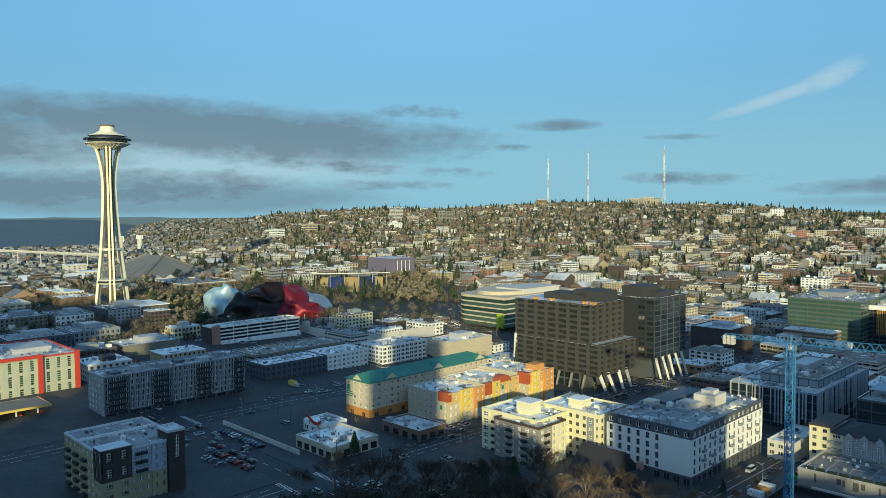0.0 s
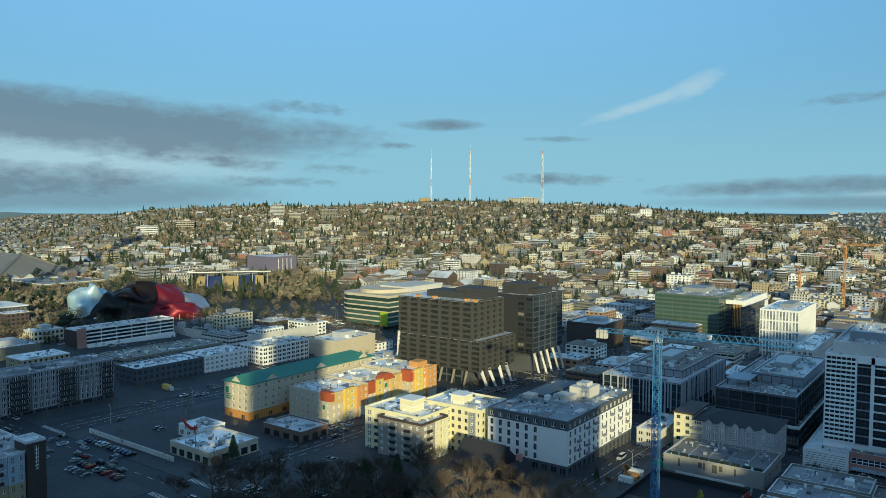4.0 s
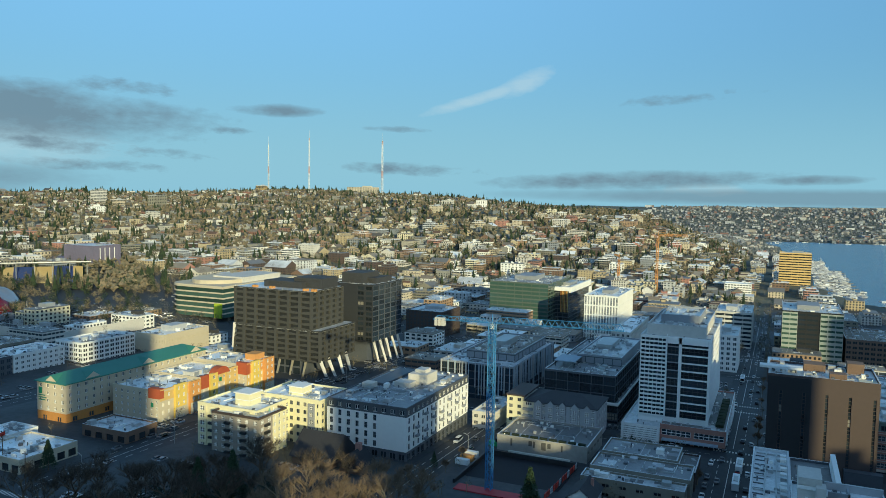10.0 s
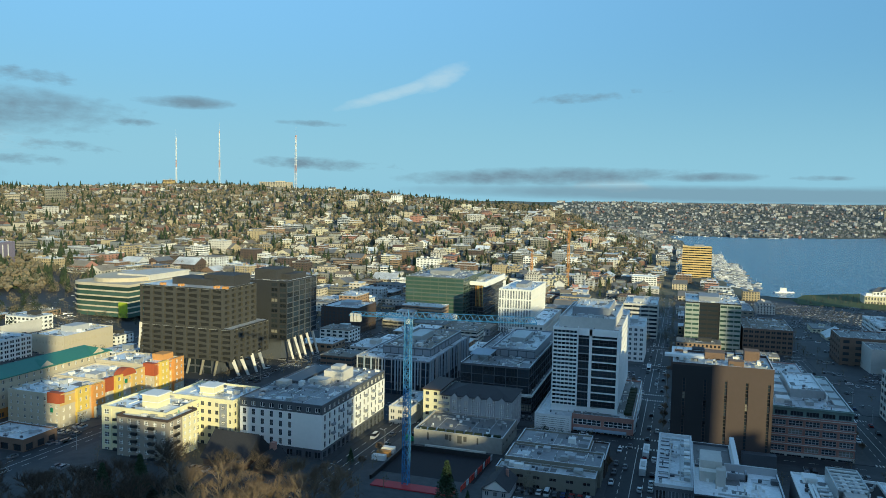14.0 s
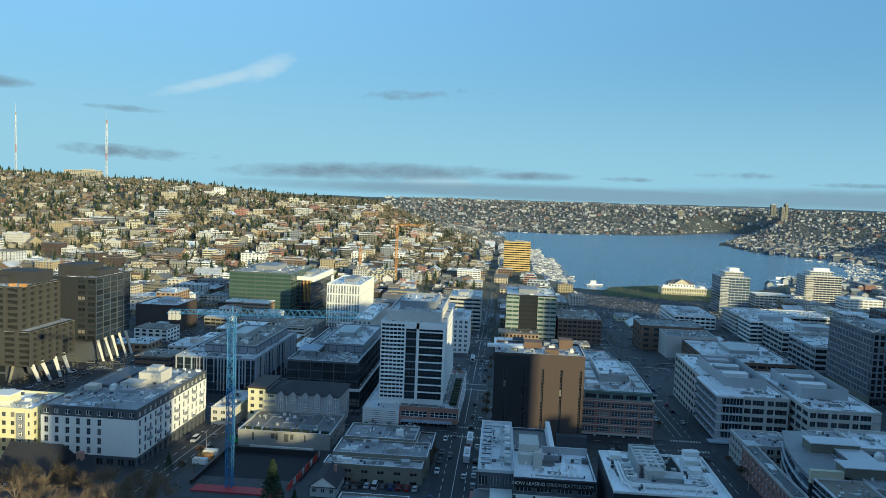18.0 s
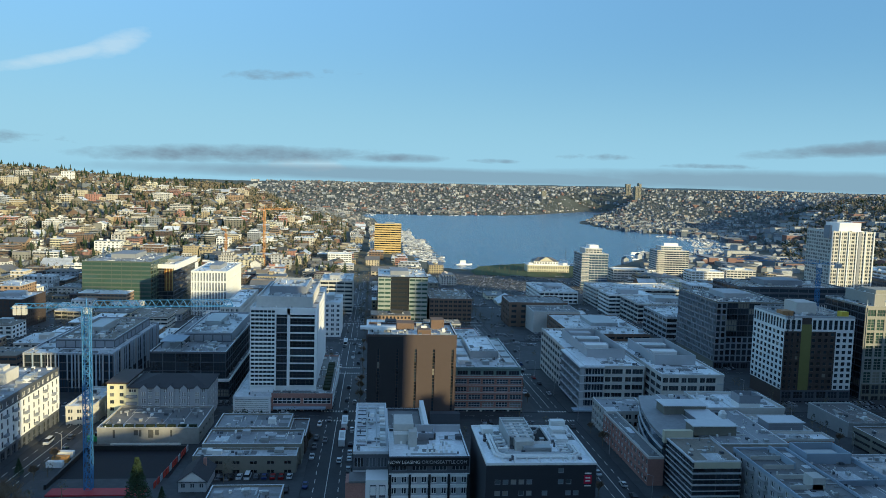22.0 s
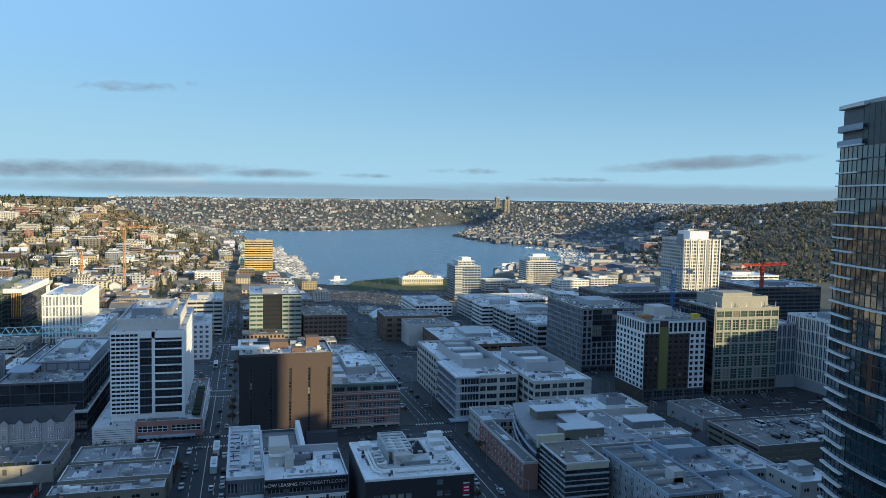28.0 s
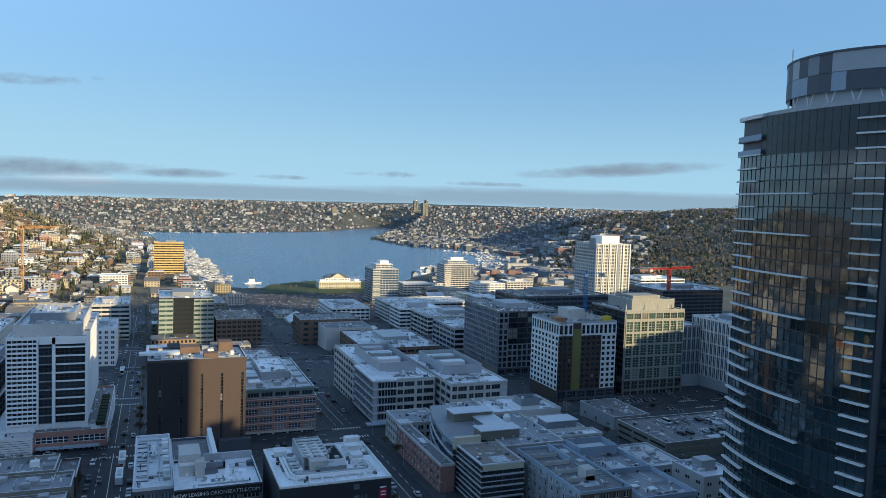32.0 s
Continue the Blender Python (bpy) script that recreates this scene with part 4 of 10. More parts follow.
def dark_glass_office():
    b = thing("dark_glass_office", "black glass office with white slab edges and planted terraces", "office building", -88, 412, -5)
    x0, y0, x1, y1 = -106, 366, -70, 458
    volume(b, x0, y0, x1, y1, 4.5, 18.5, dark_panel, roof_mid, "SE")
    volume(b, -107.5, 364, -68, 458.3, -7, 5, dark_panel, roof_mid, "SE", cap=white_paint)
    for f, a0, a1, pl in (("S", x0, x1, y0), ("E", y0 + 0.35, y1, x1)):
        clad(b, f, a0, a1, pl, 4.5, 17.6, dark_panel, pane_black, 4.4, 6, 0.95, 0.93, (4, 2), void_black)
    for f, a0, a1, pl in (("S", -107.5, -68, 364), ("E", 364.35, 458, -68)):
        clad(b, f, a0, a1, pl, -7, 4.1, dark_panel, pane_black, 4.4, 6, 0.95, 0.9, (4, 2), void_black)
    slab(b, "slab_edge", -108, 363.2, 4.9, -67.5, 364.1, 5.6, white_paint)
    slab(b, "slab_edge", -68.1, 364.2, 4.9, -67.4, 458, 5.6, white_paint)
    volume(b, -96, 392, -72, 452, 17.6, 22.5, mid_panel, roof_grey, "")
    clad(b, "S", -96, -72, 391.9, 17.7, 21.6, dark_panel, pane_black, 4, 5, 0.9, 0.8, (3, 1))
    s = Soup()
    s.box(-104, 376, 20.9, -93, 392, 21.3)
    s.made("canopy", blue_panel, b)
    for q in ((-103.5, 376.5), (-103.5, 391.5), (-93.5, 376.5), (-93.5, 391.5)):
        slab(b, "canopy_post", q[0] - 0.15, q[1] - 0.15, 17.6, q[0] + 0.15, q[1] + 0.15, 20.95, steel_dark)
    roof_kit(b, -95, 394, -73, 450, 21.7, 16, RNG, True)
    roof_kit(b, -92, 370, -72, 388, 17.7, 5, RNG, False)


def grey_apartments():
    b = thing("grey_gabled_apartments", "grey apartment house with dark roofs and a pale yellow corner", "apartment house", -91, 338, -3)
    x0, y0, x1, y1, zt = -112, 325, -70, 348, 12.2
    slab(b, "wall", x0 + 0.35, y0 + 0.35, -3.5, x1 - 0.35, y1, zt, grey_panel)
    clad(b, "S", x0, -104, y0, -2, zt + 1.6, pale_yellow, pane_dark, 3.0, 3.9, 0.42, 0.5, (2, 1), dark_panel)
    clad(b, "W", y0 + 0.35, y1, x0, -2, zt + 1.6, pale_yellow, pane_dark, 3.0, 3.9, 0.42, 0.5, (2, 1), dark_panel)
    clad(b, "S", -104, -99, y0 + 0.05, -2, zt, cream, pane_dark, 3.0, 4.9, 0.6, 0.5, (3, 1), white_paint, 0.3)
    clad(b, "S", -99, x1, y0, -2, zt, mat("grey_siding", (0.40, 0.41, 0.43), 0.8, grain=0.1), pane_dark, 2.95, 3.2, 0.48, 0.58, (2, 2), white_paint)
    clad(b, "E", y0 + 0.35, y1, x1, -2, zt, MATS["grey_siding"], pane_dark, 2.95, 3.8, 0.45, 0.55, (2, 1), white_paint)
    roof_slate = mat("dark_shingle_roof", (0.055, 0.055, 0.06), 0.9, grain=0.3, size=0.6)
    gable_roof(b, -103, y0, x1, y1, zt + 0.1, 3.4, roof_slate, 0.7)
    slab(b, "corner_roof", x0 - 0.4, y0 - 0.4, zt + 1.6, -103.2, y1 + 0.3, zt + 2.2, dark_brown)
    for k in range(5):
        a = -96.5 + 5.6 * k
        slab(b, "bay_window", a - 1.3, y0 - 0.8, -1.5, a + 1.3, y0 + 0.1, zt - 0.4, MATS["grey_siding"])
        for j in range(4):
            ob = new("window", pane_mesh("S", 1.8, 1.9, pane_dark, white_paint, (2, 2)))
            ob.parent, ob.matrix_parent_inverse, ob.location = b, b.matrix_basis.inverted(), (a, y0 - 0.8, 0.6 + 3 * j)
        gable_end(b, "S", a, 3.4, y0 - 0.75, zt - 0.4, 1.7, MATS["grey_siding"], roof_slate, 6)
    for k in range(4):
        slab(b, "balcony", -104, y0 - 0.9, -1.2 + 3 * k, -99.4, y0 + 0.35, -0.1 + 3 * k, mid_panel)
    # concrete podium with planters
    p = thing("parking_podium", "stained pale concrete parking podium with planters", "podium", -88, 308, -4)
    podium_wall = mat("stained_concrete", (0.33, 0.315, 0.285), 0.85, grain=0.2, stain=0.45)
    volume(p, -106, 296, -67, 324.6, -6, 4.4, podium_wall, roof_dark, "SE")
    clad(p, "S", -106, -67, 296, -6, 3.5, podium_wall, pane_black, 9, 6.5, 0.02, 0.02, (1, 1), windows=False)
    clad(p, "E", 296.35, 324.6, -67, -6, 3.5, podium_wall, pane_black, 4.7, 5.6, 0.6, 0.3, (2, 1))
    for k in range(9):
        slab(p, "planter", -104 + 4.1 * k, 297, 3.4, -101 + 4.1 * k, 298.6, 4.9, mat("hedge", (0.02, 0.03, 0.012), 0.95, grain=0.6, size=0.4))
    for k, (a, w) in enumerate(((-92, 1.6), (-90, 0.9), (-86.5, 2.0), (-83.8, 1.4), (-78, 0.7), (-100, 0.8))):
        slab(p, "rain_stain", a, 295.97, 1.2 - 0.5 * (k % 3), a + w, 296.0, 3.4, mat("rain_stain", (0.09, 0.088, 0.082), 0.9, grain=0.5, size=0.7))


tower_white = mat("pale_grey_white_panel", (0.88, 0.88, 0.87), 0.55, grain=0.06, stain=0.1)


def white_tower():
    b = thing("white_framed_tower", "white framed office tower with dark ribbon windows over a brick podium", "office tower", -41, 385, -5)
    x0, y0, x1, y1, zt = -56, 350, -25, 420, 43.5
    volume(b, x0, y0, x1, y1, 3, zt, tower_white, roof_grey, "SE", 1.0, parapet=1.0)
    clad(b, "S", x0, -44, y0, 6, zt - 1, tower_white, pane_black, 1.9, 11.4, 0.95, 0.68, (6, 1), tower_white, 0.8)
    clad(b, "S", -44, -38.4, y0 + 0.6, 6, zt - 1, mid_panel, pane_black, 3.75, 5.6, 0.96, 0.86, (3, 2), steel_dark, 0.3)
    clad(b, "S", -38.4, -26, y0 + 0.45, 6, zt - 1, tower_white, pane_black, 3.75, 12.4, 0.985, 0.82, (6, 2), steel_dark, 0.4)
    slab(b, "frame_pier", -38.8, y0 - 0.3, 4, -37.5, y0 + 0.6, zt - 0.4, tower_white)
    slab(b, "frame_pier", -44.6, y0 - 0.3, 4, -43.9, y0 + 0.6, zt - 0.4, tower_white)
    slab(b, "frame_pier", -26.1, y0 - 0.3, 4, -24.9, y0 + 0.6, zt - 0.4, tower_white)
    slab(b, "frame_head", -43.8, y0 - 0.3, zt - 3.2, -26.2, y0 + 0.6, zt - 0.4, tower_white)
    clad(b, "E", y0 + 1.0, y1, x1, 6, zt - 1, tower_white, pane_black, 3.75, 69, 0.985, 0.14, (10, 1), tower_white, 0.7)
    volume(b, -54, 356, -28, 410, zt - 1, zt + 4.4, concrete, roof_grey, "", parapet=1.4)
    volume(b, -50, 372, -32, 404, zt + 3, zt + 7, mid_panel, roof_grey, "")
    roof_kit(b, -53, 358, -29, 372, zt + 3.1, 5, RNG, False)
    # podium
    volume(b, -62, 341, -45, 420.5, -7, 3.6, tower_white, roof_grey, "S")
    clad(b, "S", -62, -45, 341, -7, 2.6, tower_white, pane_black, 0.95, 17, 0.9, 0.42, (1, 1), tower_white, name="louvre_wall")
    volume(b, -45, 344, -17, 420.4, -7, 4.4, brick_red, roof_dark, "SE")
    clad(b, "S", -45, -17, 344, -7, 3.5, brick_red, pane_black, 5.2, 14, 0.9, 0.5, (6, 2), tower_white)
    clad(b, "E", 344.35, 420.4, -17, -7, 3.5, tower_white, pane_black, 5.2, 9.5, 0.75, 0.55, (4, 2), tower_white)
    slab(b, "canopy", -44, 341.4, -2.6, -20, 344, -1.9, blue_panel)
    bush = Soup()
    rng = random.Random(44)
    for _ in range(22):
        tuft_clump(bush, rng.uniform(-62, -40), rng.uniform(333, 339), -6.3, rng.uniform(1.4, 2.4), rng.uniform(3, 6), rng, 110, 0.3)
    tagged(bush.made("podium_shrubs", mat("shrub_leaves", (0.025, 0.04, 0.02), 0.95, grain=0.5, size=0.5)), "dark evergreen shrubs before the office podium", "shrubs", kind="stuff")
    for k in range(9):
        slab(b, "planter", -22 + 0.1 * (k % 2), 352 + 5.6 * k, 3.4, -18.5, 356.5 + 5.6 * k, 4.9, MATS["hedge"])


def brown_hotel():
    b = thing("brown_hotel_tower", "tan metal-clad hotel tower with narrow window slots and roof canopy", "hotel", 18, 335, -4)
    x0, y0, x1, y1, zt = -1, 321, 38, 349, 37.5
    volume(b, x0, y0, x1, y1, -5, zt, tan, roof_grey, "S", parapet=1.1)
    us = [x0]
    slots = [3.2, 11.5, 19.5, 27.5, 35.8]
    for a in slots:
        us += [a, a + 1.1]
    us.append(x1)
    vs = [-5, 2, 31, zt - 1]
    v, f, mi = grid(us, vs, lambda i, j: i % 2 == 1 and j == 1, 0.35, 0.0, turned("S", y0 + 0.35))
    raw("facade", v, f, tan, b, mi)
    # Left front: a tower's shadow is put into this near-black cladding.
    v, f, mi = grid([x0 - 0.1, 3.1, 4.4, 11.4, 12.7, 14.5], [-5, 2, 31, zt - 1], lambda i, j: i in (1, 3) and j == 1, 0.16, 0.0, turned("S", y0 + 0.02))
    raw("dark_cladding", v, f, mat("shaded_brown_cladding", (0.028, 0.026, 0.028), 0.6, grain=0.1), b, mi)["label"] = "dark brown metal cladding with shade painted into its colour"
    me = pane_mesh("S", 1.1, 2.9, pane_black, dark_brown, (1, 2))
    for a in slots:
        for j in range(10):
            ob = new("window", me)
            ob.parent, ob.matrix_parent_inverse, ob.location = b, b.matrix_basis.inverted(), (a + 0.55, y0 + 0.35, 3.45 + 2.9 * j)
    slab(b, "roof_canopy", -4.5, 329, 37.9, 11.5, 333.5, 38.9, white_paint)
    for q in ((1, 330), (1, 333), (9, 330), (9, 333)):
        slab(b, "canopy_post", q[0] - 0.2, q[1] - 0.2, 36.3, q[0] + 0.2, q[1] + 0.2, 38, steel_dark)
    for q in ((12, 336, 20, 344, 3.0), (28, 339, 34, 346, 4.2), (21, 326, 27, 331, 2)):
        v, f, mi = louvred(q[0], q[1], 36.4, q[2], q[3], 36.5 + q[4])
        raw("penthouse", v, f, brick_brown, b, mi)
    slab(b, "roof_deck", 31, 323, 36.5, 37, 328, 36.9, cream)
    roof_kit(b, 2, 324, 36, 347, 36.5, 8, RNG, False)
    slab(b, "podium", 27, 317.2, -5, 40, 320.9, 3.2, dark_panel)


def text_bars(b, words, x, y, z, size, material, name="lettering"):
    cu = bpy.data.curves.new(name, "FONT")
    cu.body, cu.size, cu.extrude, cu.align_x = words, size, 0.03, "CENTER"
    ob = new(name, cu)
    me = bpy.data.meshes.new_from_object(ob)
    bpy.data.objects.remove(ob)
    me.materials.append(material)
    ob = new(name, me)
    ob.parent, ob.matrix_parent_inverse = b, b.matrix_basis.inverted()
    ob.matrix_basis = Matrix.Translation((x, y, z)) @ pose(0, 0, 0, 90)
    return ob


def orion():
    b = thing("leasing_apartments", "new white and dark apartment block with leasing banner", "apartment house", 13, 240, -2)
    # south block with the banner
    volume(b, 6.5, 215, 30.5, 240, -3, 23, dark_panel, roof_white, "S")
    clad(b, "S", 6.5, 30.5, 215, 17.6, 22.1, dark_panel, pane_black, 4.5, 6.0, 0.74, 0.5, (4, 1), mid_panel)
    clad(b, "S", 6.5, 30.5, 214.95, -3, 17.6, grey_panel, pane_black, 3.4, 3.0, 0.5, 0.62, (2, 1), white_paint)
    for j in range(6):
        slab(b, "white_band", 6.4, 214.6, -0.2 + 3.4 * j, 30.6, 215.02, 0.75 + 3.4 * j, white_paint)
    for k in range(5):
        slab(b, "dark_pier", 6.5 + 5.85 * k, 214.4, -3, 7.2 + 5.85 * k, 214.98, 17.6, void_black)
    slab(b, "banner", 6.6, 214.4, 20.2, 30.4, 214.66, 22.7, mat("banner_black", (0.012, 0.012, 0.014), 0.6))
    text_bars(b, "NOW LEASING", 10.9, 214.34, 20.95, 1.42, white_paint)
    text_bars(b, "ORIONSEATTLE.COM", 22.9, 214.36, 20.95, 1.42, grey_panel)
    # west wing with a pipe run along its roof, glazed terrace, white and brick fronts
    volume(b, -4.4, 223, 6.4, 273, -3, 21.6, grey_panel, roof_grey, "SW", cap=coping)
    clad(b, "S", -4.4, 6.4, 223, 15.6, 20.7, dark_panel, pane_black, 5.1, 3.6, 0.8, 0.6, (3, 1), mid_panel)
    clad(b, "S", -4.4, 6.4, 223, -3, 15.6, grey_panel, pane_black, 3.4, 3.6, 0.55, 0.6, (2, 1), dark_panel)
    clad(b, "W", 223.35, 273, -4.4, -3, 20.7, grey_panel, pane_black, 3.4, 4.0, 0.5, 0.6, (2, 1), dark_panel)
    slab(b, "terrace", -5.4, 215.5, 14.6, 6.3, 222.9, 15.2, roof_dark)
    slab(b, "white_fin_wall", -0.4, 214.6, -3, 6.3, 222.8, 15.9, white_paint)
    for x in (0.9, 3.6):
        clad(b, "S", x, x + 1.9, 214.56, -3, 14.4, dark_panel, pane_black, 3.4, 1.9, 0.86, 0.8, (1, 1), dark_panel, 0.3, name="window_strip")
    slab(b, "brick_bay", -6.4, 216, -3, -0.5, 222.9, 14.6, brick_red)
    clad(b, "S", -6.4, -0.5, 215.9, -3, 14.5, brick_red, pane_black, 3.4, 2.9, 0.5, 0.6, (2, 1), white_paint)
    z = 20.82
    for x in (-0.4, 2.8):
        s = Soup()
        s.beam((x, 229, z + 0.4), (x, 269, z + 0.4), 0.22, 8)
        s.made("roof_pipe", metal_unit, b)
    for k in range(9):
        slab(b, "walkway_rib", -3.6, 230 + 4.4 * k, z - 0.02, -0.7, 230.5 + 4.4 * k, z + 0.25, dark_panel)
        v, f, mi = louvred(3.9, 229.5 + 4.5 * k, z - 0.05, 5.7, 231.6 + 4.5 * k, z + 1.0 + 0.3 * (k % 2), 3)
        raw("roof_unit", v, f, white_paint if k % 3 else metal_unit, b, mi)
    for q in ((-3.4, 233, 5.6, 233.5), (-3.4, 252, 5.6, 252.5), (-3.4, 268, 5.6, 268.5)):
        slab(b, "cross_duct", q[0], q[1], z - 0.02, q[2], q[3], z + 0.5, metal_unit)
    # sunk dark court north of the banner block, white wall along it
    volume(b, 6.6, 240.3, 19, 273, -3, 19.6, dark_panel, roof_dark, "")
    slab(b, "court_wall", 18.9, 240.3, -3, 20.4, 273, 22.6, white_paint)
    slab(b, "court_hatch", 14.4, 251, 18.7, 15.6, 252.4, 19.8, white_paint)
    for q in ((8.2, 227.5, 14.2, 237.5, 28.6), (12.6, 224.8, 15.2, 229.4, 27.0)):
        v, f, mi = louvred(q[0], q[1], 22, q[2], q[3], q[4], 2)
        raw("stair_tower", v, f, concrete, b, mi)
    slab(b, "stair_beam", 8.0, 226.6, 25.6, 14.4, 227.3, 26.4, white_paint)
    slab(b, "roof_screen", 16, 231.4, 22, 21.5, 232, 24.2, mid_panel)
    slab(b, "roof_screen", 21, 231.4, 22, 21.6, 237, 24.2, mid_panel)
    slab(b, "rear_parapet", 15.5, 239, 22, 30.4, 239.8, 24.4, grey_panel)
    for x, y in ((20.5, 226), (22.5, 223.8), (24.6, 227.2), (23.2, 228.6), (25.4, 225.2), (18.2, 220.4), (19.6, 219.8), (21.0, 220.2), (22.4, 219.8), (24.0, 220.4), (25.6, 219.8)):
        s = Soup()
        s.beam((x, y, 22.1), (x, y, 23.0), 0.5, 8, 0.4)
        s.made("roof_vent", white_paint, b)
    slab(b, "roof_duct", 13, 218.4, 22.1, 27, 218.9, 22.6, metal_unit)
    slab(b, "roof_hatch", 28, 231, 22.1, 30, 233, 23.6, dark_panel)


def dark_hotel():
    b = thing("dark_box_hotel", "black panelled hotel with white roof crowded with ducts", "hotel", 48, 215, -2)
    x0, y0, x1, y1, zt = 33, 199, 64.5, 231.5, 27
    black = mat("black_panel", (0.035, 0.038, 0.045), 0.5, grain=0.12, stain=0.15)
    volume(b, x0, y0, x1, y1, -3, zt, black, roof_white, "SE", cap=white_paint, parapet=0.6)
    pale_pane = glass("pale_window_glass", (0.16, 0.19, 0.21), 0.1, 0.3)
    nb, nf = 14, 9
    shown = {(1, 7), (2, 7), (3, 7), (4, 7), (5, 7), (9, 8), (9, 7), (10, 7)}
    facade(b, "S", x0, x1, y0, -3, zt - 0.6, nf, nb, 0.72, 0.46, black, pale_pane, mid_panel, (1, 1), 0.35, 0.5, skip=lambda i, j: j > 6 - (i % 3 == 0) and (i, j) not in shown or (i + 2 * j) % 5 == 0 and j < 7)
    for q in ((50.6, 13.6, 63.8, 13.75), (50.6, 2, 50.75, 13.6), (63.65, 2, 63.8, 13.6)):
        slab(b, "pale_trim", q[0], y0 - 0.08, q[1], q[2], y0 - 0.01, q[3], grey_panel)
    slab(b, "hotel_sign", 61.0, y0 - 0.14, 20.9, 63.2, y0 - 0.02, 23.4, mat("sign_magenta", (0.55, 0.012, 0.06), 0.5))
    for z, w in ((23.8, 1.9), (20.2, 1.9), (21.6, 1.4), (22.5, 1.4)):
        slab(b, "sign_bar", 62.1 - w / 2, y0 - 0.2, z, 62.1 + w / 2, y0 - 0.13, z + 0.38, white_paint)
    zr = 26.55
    # light well, its shade painted as a black sheet, and plant enclosure beside it
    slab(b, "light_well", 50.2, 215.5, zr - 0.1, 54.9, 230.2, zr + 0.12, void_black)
    for q in ((49.9, 215.2, 55.2, 215.5), (49.9, 215.5, 50.2, 230.4), (54.9, 215.5, 55.2, 230.4)):
        slab(b, "well_kerb", q[0], q[1], zr - 0.1, q[2], q[3], zr + 0.9, white_paint)
    for q in ((41.4, 211, 41.8, 228.6), (49.0, 213.4, 49.4, 228.6), (41.8, 228.2, 49.0, 228.6)):
        slab(b, "plant_screen", q[0], q[1], zr - 0.1, q[2], q[3], 30.6, metal_unit)
    for k in range(6):
        slab(b, "screen_beam", 41.8, 213 + 2.8 * k, 30.0, 49.0, 213.4 + 2.8 * k, 30.4, white_paint)
    for k in range(4):
        v, f, mi = louvred(42.6 + 1.6 * k, 214, zr - 0.1, 43.7 + 1.6 * k, 226.5, 29.2, 4)
        raw("cooling_unit", v, f, white_paint if k % 2 else metal_unit, b, mi)
    v, f, mi = louvred(45.4, 207.8, zr - 0.1, 53.6, 210.6, 28.2, 3)
    raw("low_plant", v, f, metal_unit, b, mi)
    v, f, mi = louvred(43.2, 209.6, zr - 0.1, 48.6, 213.2, 29.4, 3)
    raw("plant_room", v, f, concrete, b, mi)

    def duct(path, rad, z, m=white_paint):
        s = Soup()
        for p, q in zip(path, path[1:]):
            s.beam((*p, z), (*q, z), rad, 8)
            s.beam((q[0], q[1], z - rad), (q[0], q[1], z + rad), rad * 1.05, 8)
        s.made("duct", m, b)

    for k in range(3):
        o = 0.95 * k
        duct([(36.5 + o, 222), (36.5 + o, 205.6 + o), (38 + o, 203.6 + o), (59.6 - o, 203.6 + o), (61.4 - o, 205.4 + o), (61.4 - o, 212)], 0.4, zr + 0.55 + 0.1 * k, white_paint if k < 2 else metal_unit)
    for k in range(5):
        duct([(37.8, 208.6 + 2.6 * k), (40.6, 208.6 + 2.6 * k), (40.6, 210 + 2.6 * k)], 0.32, zr + 1.2, metal_unit if k % 2 else white_paint)
    for k in range(5):
        duct([(56.4, 207.6 + 2.2 * k), (60.2 - 0.4 * (k % 2), 207.6 + 2.2 * k)], 0.3, zr + 0.5)
    duct([(56.5, 221), (62.4, 221), (62.4, 226.6), (57, 226.6)], 0.45, zr + 0.7)
    for q in ((57, 222.4, 61.4, 225.8, 28.6), (58, 227.4, 62.6, 230, 29.6), (35.4, 224.6, 39, 229, 28.0), (57.2, 216, 60.8, 219.2, 27.9)):
        v, f, mi = louvred(q[0], q[1], zr - 0.1, q[2], q[3], q[4], 4)
        raw("screened_plant", v, f, white_paint, b, mi)
    for k in range(7):
        s = Soup()
        s.beam((38 + 3.5 * k, 201.6, zr - 0.05), (38 + 3.5 * k, 201.6, zr + 1.2), 0.26, 8)
        s.made("vent_pipe", white_paint, b)
    for x, y in ((35.4, 218), (36, 221.4)):
        s = Soup()
        s.beam((x, y, zr - 0.05), (x, y, zr + 0.7), 0.6, 10)
        s.made("roof_fan", plant_screen, b)


